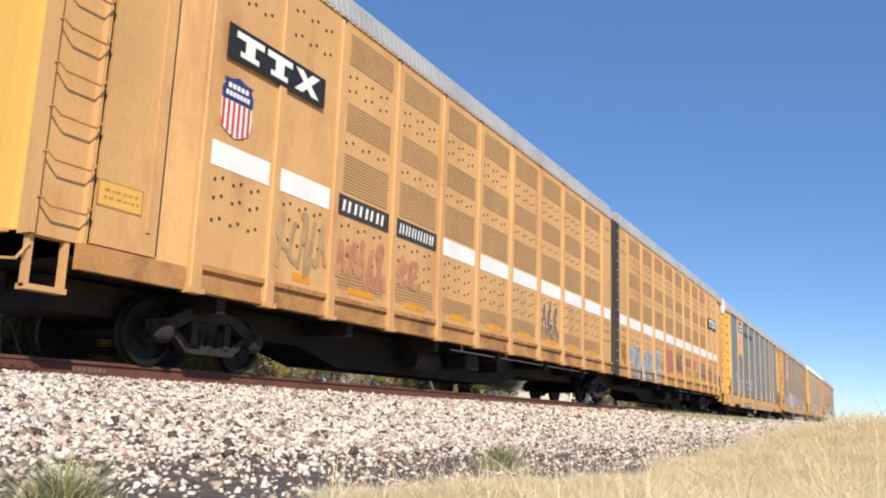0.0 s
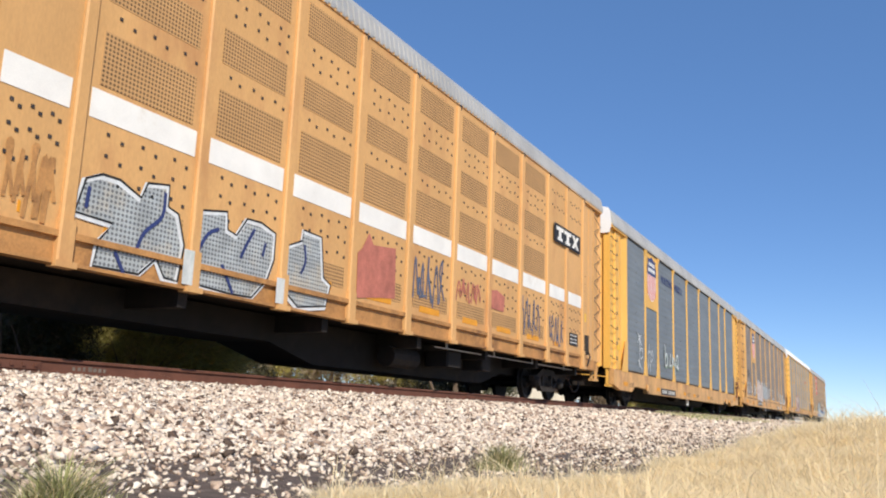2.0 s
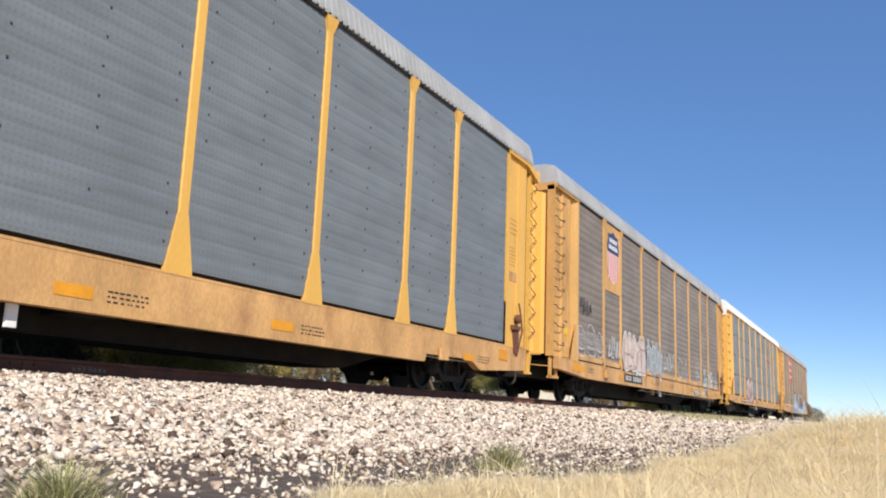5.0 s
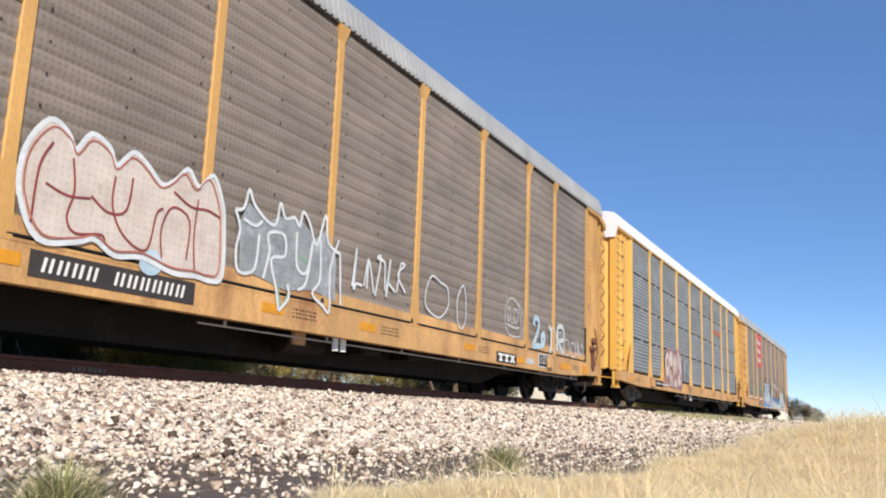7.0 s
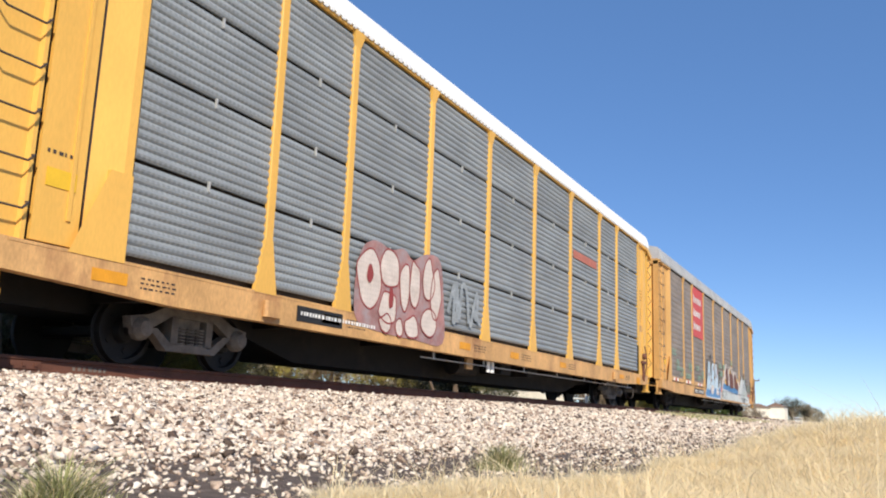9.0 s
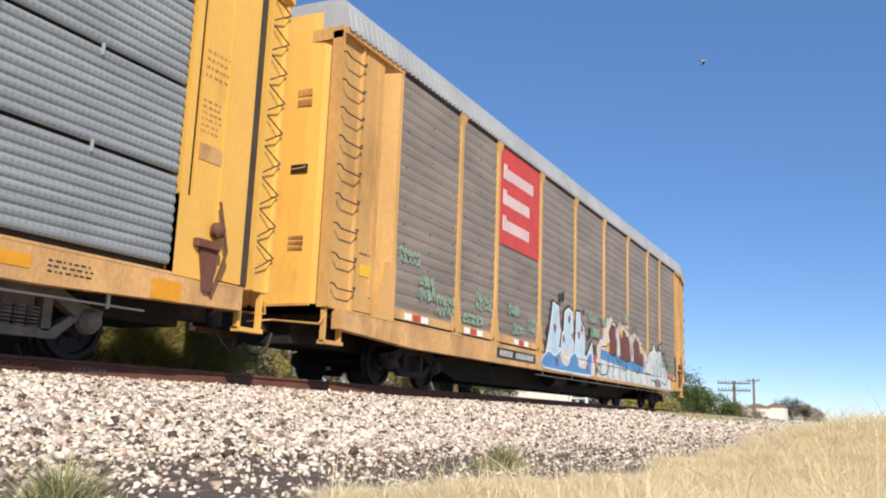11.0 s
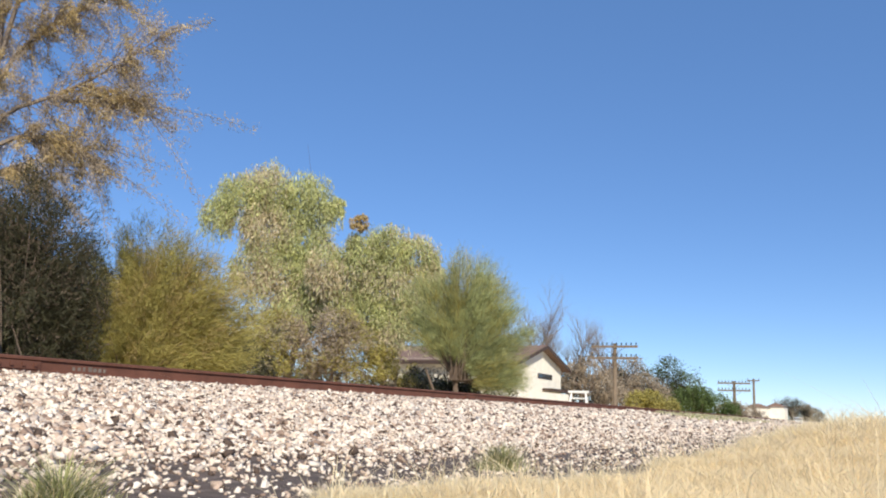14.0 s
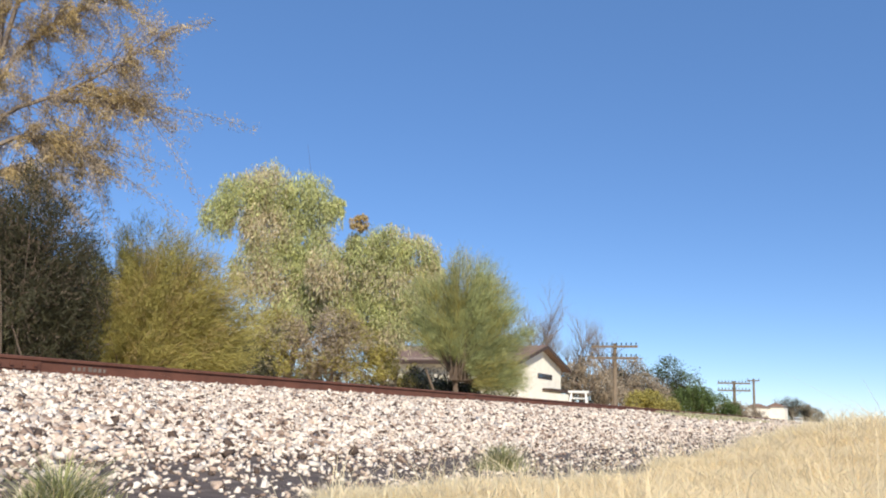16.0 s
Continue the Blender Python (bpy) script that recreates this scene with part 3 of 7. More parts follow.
def ladder(car, y0, y1, z0, z1, x, mat, n=9, drop=0.05, name="ladder"):
    """Rungs bent out from the post, each sagging a little like bent round bar."""
    for i in range(n):
        z = z0 + (z1 - z0) * i / (n - 1)
        m = Mesh().pipe([(x - 0.06, y0, z + 0.05), (x + 0.07, y0 + 0.02, z + 0.02), (x + 0.09, y0 + 0.10, z - drop), (x + 0.09, y1 - 0.10, z - drop), (x + 0.07, y1 - 0.02, z + drop * 0.6), (x - 0.06, y1, z + drop)], 0.013, 5)
        part("ladder_rung", m, mat, car, "bent round-bar ladder rung")


def corrugated(y0, y1, z0, z1, x, pitch=0.19, depth=0.03, back=0.03):
    """Sheet with rounded horizontal ridges, as one closed panel."""
    n = max(6, int((z1 - z0) / pitch) * 4)
    ring = []
    for i in range(n + 1):
        z = z0 + (z1 - z0) * i / n
        ring.append((x - depth + depth * (0.0, 0.75, 1.0, 0.75)[i % 4] * 1.0, z))
    vs, fs = [], []
    for yy in (y0, y1):
        vs += [(a, yy, b) for a, b in ring]
    k = n + 1
    fs += [(i, k + i, k + i + 1, i + 1) for i in range(n)]
    m = Mesh().add(vs, fs)
    m.box(x - depth - back, x - depth - 0.002, y0, y1, z0, z1)
    return m


# bays of the grey racks, from the leading coupling
CUTS = (3.50, 6.05, 8.0, 10.78, 13.58, 16.43, 19.25, 22.02, 23.96, 26.70)
BAYS = list(zip(CUTS, CUTS[1:]))


def roof(car, y0, y1, ze, rise, mat, lip=0.05, label="", hw=SIDE):
    half = [(hw + lip, ze), (hw + lip, ze + 0.05), (hw * 0.99, ze + rise * 0.6), (hw * 0.95, ze + rise * 0.86), (hw * 0.8, ze + rise * 0.96), (hw * 0.4, ze + rise)]
    ring = [(-a, b) for a, b in half] + half[::-1]
    m = Mesh().prism_y(ring[::-1], y0, y1)
    r = part("roof", m, mat, car, label)
    ribs = Mesh()
    n = int((y1 - y0) / 0.17)
    for i in range(n):
        yy = y0 + (y1 - y0) * (i + 0.5) / n
        ribs.prism_y([(hw + lip - 0.02, ze + 0.02), (hw + lip - 0.02, ze - 0.04), (hw + lip + 0.006, ze - 0.04), (hw + lip + 0.010, ze + 0.045), (hw * 0.996, ze + rise * 0.6), (hw * 0.97, ze + rise * 0.58)], yy - 0.045, yy + 0.045)
    tagged(part("roof_corrugation", ribs, mat, r), kind="stuff")
    return r


def end_assembly(car, y_out, y_post, inward, z0, ze, mat_end, mat_post, mat_panel, ladder_side=True, col=0.70, slot=0.07, droop=0.0):
    """One end of a rack: corner post with ladder, door panel beside it, end doors across, frame round them.
    inward is +1 where the body lies towards +y."""
    def span(a, b):
        return tuple(sorted((y_out + inward * a, y_out + inward * b)))
    w = abs(y_post - y_out)
    # end doors: two smooth leaves that curve round towards the sides
    for s in (1, -1):
        m = Mesh()
        pts = [(0.01, -0.02), (0.5, -0.02), (0.9, 0.0), (1.15, 0.04), (SIDE - 0.26, 0.12)]
        ring = [(s * a, y_out + inward * b) for a, b in pts] + [(s * a, y_out + inward * (b + 0.06)) for a, b in reversed(pts)]
        if s * inward < 0:
            ring = ring[::-1]
        m.prism_z(ring, z0 + 0.06, ze + (0.37 if inward > 0 else 0.12) - droop)
        part("end_door", m, mat_end, car, "smooth curved steel end door")
        lip = Mesh().box(*sorted((s * 0.05, s * 1.2)), *span(-0.05, 0.0), z0 + 0.02, z0 + 0.06)
        part("door_sill", lip, mat_post, car)
    for s in (1, -1):
        # corner column: a shallow channel that holds the ladder
        m = Mesh()
        prof = [(SIDE - 0.26, 0.0), (SIDE - 0.04, 0.0), (SIDE - 0.04, 0.05), (SIDE - 0.10, 0.07), (SIDE - 0.10, col - 0.07), (SIDE - 0.04, col - 0.05), (SIDE - 0.04, col), (SIDE - 0.26, col)]
        ring = [(s * a, y_out + inward * b) for a, b in prof]
        m.prism_z(ring if s * inward > 0 else ring[::-1], z0, ze - 0.03 - droop)
        part("corner_post", m, mat_post, car, "channel-shaped corner column")
        # door-pocket panel behind a dark slot
        m = Mesh()
        xa, xb = sorted((s * (SIDE - 0.10), s * (SIDE - 0.055)))
        m.box(xa, xb, *span(col + slot, w - (0.6 if w > 1.9 and inward > 0 else 0.26)), z0 + 0.03, ze - 0.10)
        part("pocket_panel", m, mat_panel, car)
        m = Mesh()
        xa, xb = sorted((s * (SIDE - 0.055), s * (SIDE - 0.035)))
        m.box(xa, xb, *span(w - 0.78, w - 0.73), z0 + 0.3, ze - 0.2)
        part("door_hinge_rail", m, mat_panel, car)
        # dark brown block in the gap, its colour standing in for shade inside
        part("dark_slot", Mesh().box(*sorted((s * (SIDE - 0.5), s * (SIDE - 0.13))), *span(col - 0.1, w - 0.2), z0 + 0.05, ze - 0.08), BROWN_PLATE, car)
        # splayed flange that leads to the first side sheet
        fl = 0.70 if w > 1.9 and inward > 0 else 0.30
        ring = [(s * (SIDE - 0.20), y_out + inward * (w - fl)), (s * (SIDE + 0.006), y_out + inward * (w - 0.12)), (s * (SIDE + 0.006), y_out + inward * w), (s * (SIDE - 0.20), y_out + inward * w)]
        if s * inward < 0:
            ring = ring[::-1]
        m = Mesh().prism_z(ring, z0 - 0.02, ze - 0.02)
        part("end_side_post", m, mat_post, car)
    m = Mesh()
    m.box(-SIDE + 0.06, SIDE - 0.06, *span(0.0, 0.30), ze - 0.16 - droop, ze + 0.05 - droop)
    part("end_header", m, mat_post, car)
    m = Mesh()
    a, b = span(0.02, w)
    if droop:
        edge = [(0.0, -0.16 - droop), (0.75, -0.12), (w, -0.12), (w, 0.02), (0.7, 0.03), (0.0, 0.02 - droop)]
        m.prism_x([(y_out + inward * p, ze + q) for p, q in edge], SIDE - 0.14, SIDE + 0.03)
    else:
        m.box(SIDE - 0.10, SIDE + 0.02, a, b, ze - 0.10, ze + 0.02)
    part("end_eave_beam", m, mat_post, car)
    if inward > 0 and mat_post != BUFF:
        # placard box and stencilled lines on the near end door
        y = y_out - 0.022
        m = Mesh().box(0.66, 0.98, y - 0.012, y + 0.03, 3.36, 3.50)
        pl = part("door_placard", m, BLACK, car, "small dark placard on the end door")
        part("placard_rod", Mesh().pipe([(0.68, y - 0.02, 3.42), (0.90, y - 0.025, 3.43), (0.96, y - 0.02, 3.45)], 0.012), mat_post, pl)
        for z, h, n in ((4.70, 0.12, 4), (4.52, 0.12, 6), (2.24, 0.05, 6), (2.15, 0.05, 6), (2.06, 0.05, 5)):
            m = Mesh()
            for k in range(n):
                xa = 0.70 + k * 0.30 / n
                m.box(xa, xa + 0.20 / n, y - 0.003, y + 0.03, z, z + h)
            tagged(part("stencil_patch", m, BUFF_DARK, car), kind="stuff")
    if ladder_side:
        a, b = span(0.02, col - 0.02)
        ladder(car, a, b, z0 + 0.35, ze - 0.45, SIDE - 0.05, BUFF_DARK if mat_post == BUFF else BROWN_PLATE)
    # stirrup step, coupler, uncoupling rod
    m = Mesh()
    a, b = span(0.05, 0.55)
    m.box(SIDE - 0.2, SIDE - 0.12, a, a + 0.06, z0 - 0.55, z0 + 0.0).box(SIDE - 0.2, SIDE - 0.12, b - 0.06, b, z0 - 0.55, z0 + 0.0).box(SIDE - 0.24, SIDE - 0.08, a, b, z0 - 0.58, z0 - 0.52)
    part("stirrup_step", m, mat_post, car)
    m = Mesh()
    a, b = span(-0.55, 0.8)
    m.box(-0.12, 0.12, a, b, 0.76, 1.0)
    a, b = span(-0.6, -0.3)
    m.box(-0.2, 0.2, a, b, 0.72, 1.05, 0.05)
    part("coupler", m, TRUCK_STEEL, car)
    m = Mesh().pipe([(SIDE - 0.1, y_out + inward * 0.05, z0 - 0.1), (SIDE - 0.15, y_out - inward * 0.05, z0 - 0.28), (0.5, y_out - inward * 0.05, z0 - 0.2), (0.2, y_out - inward * 0.3, z0 - 0.25)], 0.016)
    part("uncoupling_rod", m, mat_post, car)
    hose = smooth_path([(0.5, y_out - inward * 0.02, 0.7), (0.55, y_out - inward * 0.2, 0.45), (0.5, y_out - inward * 0.45, 0.32), (0.4, y_out - inward * 0.6, 0.5)], False, 4)
    part("air_hose", Mesh().pipe(hose, 0.025), RUBBER, car)


def tri_rungs(car, y, z0, z1, x, mat, n=9, half=0.24):
    """Zig-zag safety bars on the outer face of a corner post."""
    h = (z1 - z0) / n
    for i in range(n):
        z = z0 + i * h
        m = Mesh().pipe([(x, y - half, z + h * 0.97), (x + 0.06, y + half * 0.9, z + h * 0.52), (x, y - half, z + h * 0.08)], 0.011, 5)
        part("zigzag_bar", m, mat, car)


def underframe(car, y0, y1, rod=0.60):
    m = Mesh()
    # STEEL_DARK brings the shade beneath the floor in its colour.
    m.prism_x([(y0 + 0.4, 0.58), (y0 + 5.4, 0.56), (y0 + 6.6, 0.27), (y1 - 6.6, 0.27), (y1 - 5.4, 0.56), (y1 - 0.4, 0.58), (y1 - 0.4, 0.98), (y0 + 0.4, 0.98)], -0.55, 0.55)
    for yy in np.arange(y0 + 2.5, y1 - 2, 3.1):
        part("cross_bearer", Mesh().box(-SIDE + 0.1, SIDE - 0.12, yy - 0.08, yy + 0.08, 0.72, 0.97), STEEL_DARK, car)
    part("centre_sill", m, STEEL_DARK, car, "steel centre sill with under-car shade in its colour")
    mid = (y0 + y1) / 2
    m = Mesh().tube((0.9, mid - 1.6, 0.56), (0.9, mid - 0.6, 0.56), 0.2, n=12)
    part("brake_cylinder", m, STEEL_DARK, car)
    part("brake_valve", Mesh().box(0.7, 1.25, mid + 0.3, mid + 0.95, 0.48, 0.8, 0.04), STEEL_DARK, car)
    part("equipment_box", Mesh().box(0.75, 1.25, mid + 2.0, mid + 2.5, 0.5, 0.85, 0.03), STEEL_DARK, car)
    m = Mesh().tube((1.38, y0 + 9.5, rod - 0.02), (1.38, y1 - 1.8, rod + 0.02), 0.014, n=6)
    for yy in np.arange(y0 + 10, y1 - 2, 2.4):
        m.box(1.37, 1.40, yy - 0.02, yy + 0.02, rod - 0.02, rod + 0.2)
    part("brake_rod", m, ROOF_GREY, car)


def grey_rack(label, sheet, yellow, yellow_end, roof_mat, ze=5.82, split=False, flare=0.24, cut=False, depth=0.019, zs=0.70, kick=False, rise=0.60):
    """Tri-level enclosed rack on a flat car: corrugated sheets between posts."""
    car = thing("autorack_car", label, "railway car", "cars of the passing train")
    z0 = 1.12
    y0, y1 = 1.55, 28.30
    # flat car: side sills, deck
    for s in (1, -1):
        xa, xb = sorted((s * (SIDE - 0.16), s * (SIDE + 0.0)))
        m = Mesh()
        ring = [(y0 + 0.3, 0.80), (4.3, zs), (24.9, zs), (y1 - 0.3, 0.80), (y1 - 0.3, z0), (y0 + 0.3, z0)]
        if cut:
            ring = [(y0 + 0.3, 0.62), (2.6, 0.47), (4.05, 0.46), (4.5, 0.66), (6.2, 0.63), (6.25, zs), (22.9, zs), (22.95, 0.63), (24.9, 0.66), (25.4, 0.46), (y1 - 0.3, 0.60), (y1 - 0.3, z0), (y0 + 0.3, z0)]
        m.prism_x(ring, xa, xb)
        xa, xb = sorted((s * SIDE, s * (SIDE + 0.006)))
        m.box(xa, xb, y0 + 0.5, y1 - 0.5, z0 - 0.035, z0 - 0.005)
        part("side_sill", m, SILL_YELLOW, car, "grimy yellow flat-car side sill")
    part("deck", Mesh().box(-SIDE + 0.17, SIDE - 0.17, y0 + 0.3, y1 - 0.3, 0.99, 1.05), STEEL_DARK, car)
    underframe(car, y0, y1)
    # sheets
    for a, b in BAYS:
        if split:
            n = 4
            for k in range(n):
                h = (ze - 0.08 - z0 - 0.06) / n
                part("side_panel", corrugated(a + 0.05, b - 0.05, z0 + 0.06 + k * h + 0.026, z0 + 0.06 + (k + 1) * h - 0.026, SIDE - 0.02, pitch=0.115, depth=0.028), sheet, car)
        else:
            part("side_panel", corrugated(a + 0.05, b - 0.05, z0 + 0.06, ze - 0.06, SIDE - 0.02, pitch=0.21, depth=depth), sheet, car)
            # bolt columns
            m = Mesh()
            r = random.Random(int(a * 100))
            for yy in (a + 0.28, (a + b) / 2, b - 0.28):
                for zz in np.arange(z0 + 0.35, ze - 0.2, 0.36):
                    if r.random() < 0.8:
                        q = yy + r.uniform(-0.02, 0.02)
                        m.box(SIDE - 0.022, SIDE - 0.012, q - 0.012, q + 0.012, zz - 0.014, zz + 0.016)
            tagged(part("panel_bolts", m, BROWN_PLATE, car), kind="stuff")
    if kick:
        # plate along the foot of each sheet, over a dark seam
        for a, b in BAYS:
            part("kick_plate", Mesh().prism_x([(a + 0.07, z0 + 0.045), (b - 0.10, z0 + 0.045), (b - 0.10, z0 + 0.19), (a + 0.07, z0 + 0.23)], SIDE - 0.03, SIDE - 0.001), SILL_YELLOW, car)
            part("plate_seam", Mesh().box(SIDE - 0.03, SIDE + 0.0095, a + 0.07, b - 0.08, z0 + 0.022, z0 + 0.041), BLACK, car)
            part("plate_catch", Mesh().box(SIDE - 0.03, SIDE + 0.012, b - 0.14, b - 0.07, z0 + 0.03, z0 + 0.10, 0.01), BLACK, car)
    part("dark_liner", Mesh().box(-SIDE + 0.08, SIDE - 0.16, 3.5, 26.7, z0, ze - 0.02), BROWN_PLATE, car)
    m = corrugated(3.5, 26.7, z0 + 0.06, ze - 0.06, SIDE - 0.02, pitch=0.235, depth=0.022)
    m.v = [(-x, y, z) for x, y, z in m.v]
    m.f = [q[::-1] for q in m.f]
    part("far_side_panels", m, sheet, car)
    # posts, flared at the foot into a gusset
    for i, (a, b) in enumerate(BAYS[1:]):
        m = Mesh()
        w, f = 0.085, flare
        m.box(SIDE - 0.06, SIDE + 0.006, a - w, a + w, z0 + 0.75, ze - 0.12, 0.012)
        m.add([(SIDE - 0.05, a - w, z0 + 0.75), (SIDE - 0.05, a + w, z0 + 0.75), (SIDE - 0.05, a + f, z0 - 0.02), (SIDE - 0.05, a - f, z0 - 0.02),
               (SIDE + 0.006, a - w, z0 + 0.75), (SIDE + 0.006, a + w, z0 + 0.75), (SIDE + 0.008, a + f, z0 - 0.02), (SIDE + 0.008, a - f, z0 - 0.02)],
              [(4, 7, 6, 5), (0, 3, 7, 4), (1, 5, 6, 2), (3, 2, 6, 7)])
        m.add([(SIDE + 0.007, a - w, ze - 0.3), (SIDE + 0.007, a + w, ze - 0.3), (SIDE + 0.05, a + w * 1.9, ze - 0.04), (SIDE + 0.05, a - w * 1.9, ze - 0.04),
               (SIDE - 0.03, a - w, ze - 0.3), (SIDE - 0.03, a + w, ze - 0.3), (SIDE - 0.03, a + w * 1.9, ze - 0.04), (SIDE - 0.03, a - w * 1.9, ze - 0.04)],
              [(0, 1, 2, 3), (0, 3, 7, 4), (1, 5, 6, 2)])
        part("side_post", m, yellow, car)
    for a in (3.5, 26.7):
        s = 1 if a < 10 else -1
        m = Mesh().add([(SIDE + 0.009, a - s * 0.30, z0 + 1.0), (SIDE + 0.009, a + s * 0.02, z0 + 1.0), (SIDE + 0.010, a + s * 0.02, z0 - 0.03), (SIDE + 0.010, a - s * 0.75, z0 - 0.03)], [(0, 1, 2, 3) if s < 0 else (3, 2, 1, 0)])
        m.box(SIDE - 0.12, SIDE + 0.008, min(a, a - s * 0.3), max(a, a - s * 0.3), z0, z0 + 1.0)
        part("foot_gusset", m, yellow, car)
    m = Mesh().box(SIDE - 0.05, SIDE + 0.012, 3.5, 26.7, ze - 0.07, ze + 0.0)
    part("eave_rail", m, BROWN_PLATE if not split else yellow, car)
    roof(car, y0 + 0.03, y1 - 0.12, ze, rise, roof_mat, label="corrugated metal roof")
    end_assembly(car, y0, 3.5, 1, z0, ze, yellow_end, yellow, yellow)
    end_assembly(car, y1 + 0.33, 26.70, -1, z0, ze, yellow_end, yellow, yellow, ladder_side=False, col=0.42, slot=0.22, droop=0.22)
    tri_rungs(car, y1 + 0.12, z0 + 0.25, ze - 0.35, SIDE - 0.05, BROWN_PLATE, 9, 0.17)
    for y in (5.25, 25.1):
        build_truck(car, y, steel=TRUCK_DUSTY if split else TRUCK_STEEL)
    return car


def reporting_plate(car, y0, y1, z0, z1, x, groups, mat=BROWN_PLATE):
    p = part("number_board", plate(y0, y1, z0, z1, x), mat, car, "dark board with white lettering bars")
    h = z1 - z0
    y = y0 + (y1 - y0) * 0.06
    total = sum(n for n in groups) + (len(groups) - 1) * 1.0
    step = (y1 - y0) * 0.88 / total
    for n in groups:
        for i in range(n):
            part("letter_bar", bars(Mesh(), x + 0.007, y, z0 + 0.22 * h, 0.56 * h, [step * 0.2, step * 0.2], step * 0.26 / (0.56 * h), slant=0.03), WHITE, p)
            y += step
        y += step
    return p


def label_bars(car, y0, y1, z0, z1, x, rows, mat, seed=0):
    """Small stencilled lines that cannot be read."""
    r = random.Random(seed)
    m = Mesh()
    h = (z1 - z0) / rows
    for k in range(rows):
        y = y0
        while y < y1 - 0.03:
            w = r.uniform(0.02, 0.07)
            b = min(y + w, y1)
            m.box(x, x + 0.003, y, b, z1 - (k + 0.62) * h, z1 - (k + 0.28) * h)
            y = b + r.uniform(0.02, 0.05)
    return tagged(part("stencil_patch", m, mat, car), kind="stuff")
def buff_unit(label, flip, length, truck_at, shift=0.0):
    """One unit of the two-unit articulated car: buff sheets with punched panels. y = 0 at the outer end; flip mirrors it along the line."""
    car = thing("autorack_car", label, "railway car", "cars of the passing train")
    z0, ze = 1.32, 5.98
    f = (lambda y: y) if not flip else (lambda y: length - y)

    def sp(a, b):
        return tuple(sorted((f(a), f(b))))
    posts = [q - shift for q in (2.30, 3.75, 5.25, 7.10, 8.93, 10.70, 12.55, 14.40, 16.20, 18.00, 19.90)]
    edges = posts + [length]
    for s in (1, -1):
        xa, xb = sorted((s * (SIDE - 0.10), s * (SIDE - 0.0)))
        part("side_sill", Mesh().box(xa, xb, *sp(0.6, length), 0.93, z0 - 0.1), BUFF_DARK, car, "grimy buff lower side sill")
        xa, xb = sorted((s * (SIDE - 0.02), s * (SIDE + 0.055)))
        part("sill_ledge", Mesh().box(xa, xb, *sp(2.3, length), z0 - 0.1, z0 - 0.03), BUFF_DARK, car)
        part("bottom_flange", Mesh().box(xa, xb, *sp(2.3, length), 0.93, 0.97), BUFF_DARK, car)
    part("deck", Mesh().box(-SIDE + 0.11, SIDE - 0.11, *sp(0.6, length), 1.02, 1.08), STEEL_DARK, car)
    part("dark_liner", Mesh().box(-SIDE + 0.1, SIDE - 0.1, *sp(2.5, length - 0.02), z0, ze - 0.02), BROWN_PLATE, car)
    underframe(car, 0.5, length, 0.84)
    x = SIDE
    for i, (a, b) in enumerate(zip(edges, edges[1:])):
        p = part("side_panel", Mesh().box(x - 0.06, x, *sp(a + 0.03, b - 0.03), z0 - 0.03, ze - 0.03), BUFF, car)
        stripe = part("white_stripe", plate(*sp(a + 0.13, b - 0.13), 2.63, 2.97, x + 0.008), WHITE, p) if not (not flip and i in (2, 3)) else None
        solid = i < 2 or i == len(edges) - 2
        if not solid:
            for za, zb in ((5.22, 5.78), (4.05, 4.56), (3.03, 3.68), (1.45, 1.78)):
                part("punched_panel", plate(*sp(a + 0.22, b - 0.22), za, zb, x + 0.005), PERF, p)
        # rivets, two staggered rows in each field
        m = Mesh()
        for zz in (5.0, 4.75, 3.85, 2.45, 2.2, 1.95) if not solid else (5.5, 5.1, 2.45, 2.2, 1.9):
            n = 6
            for k in range(n):
                q = a + 0.18 + (b - a - 0.36) * (k + (0.0 if k % 2 else 0.2)) / n
                ya, yb = sp(q, q + 0.04)
                zo = 0.05 * (k % 2)
                m.box(x, x + 0.012, ya, yb, zz + zo - 0.02, zz + zo + 0.02)
        tagged(part("rivets", m, BROWN_PLATE, p), kind="stuff")
        if i not in (0,):
            part("orange_patch", plate(*sp(a + 0.55, b - 0.5), 1.38, 1.5, x + 0.006), ORANGE, p)
    m = Mesh().box(-x, -x + 0.06, *sp(posts[0], length), z0 - 0.03, ze - 0.03)
    part("far_side_panels", m, BUFF, car)
    for a in posts:
        m = Mesh()
        w = 0.085
        ya, yb = sp(a - w, a + w)
        m.box(x - 0.03, x + 0.05, ya, yb, z0 - 0.05, ze - 0.10, 0.02)
        m.box(x - 0.03, x + 0.075, ya - 0.02, yb + 0.02, 0.96, z0 + 0.10, 0.02)
        m.box(x - 0.05, x + 0.10, ya - 0.05, yb + 0.05, 0.90, 0.97)
        part("side_post", m, BUFF, car)
    # notch marks at the heads of the posts
    m = Mesh()
    for a in posts:
        ya, yb = sp(a - 0.09, a + 0.02)
        m.prism_x([(ya, ze - 0.06), ((ya + yb) / 2, ze - 0.17), (yb, ze - 0.06)], x + 0.03, x + 0.056)
    tagged(part("post_notches", m, BROWN_PLATE, car), kind="stuff")
    part("eave_rail", Mesh().box(x - 0.05, x + 0.02, *sp(2.4, length), ze - 0.05, ze), BUFF, car)
    ra, rb = sp(-0.05, length)
    roof(car, ra, rb, ze, 0.52, ROOF_GREY, lip=0.03, label="grey corrugated roof")
    end_assembly(car, f(0.0), f(posts[0]), -1 if flip else 1, z0 - 0.1, ze, YELLOW, BUFF, BUFF, ladder_side=not flip)
    if flip:
        tri_rungs(car, f(0.35), z0 + 0.2, ze - 0.3, SIDE - 0.05, BROWN_PLATE, 8)
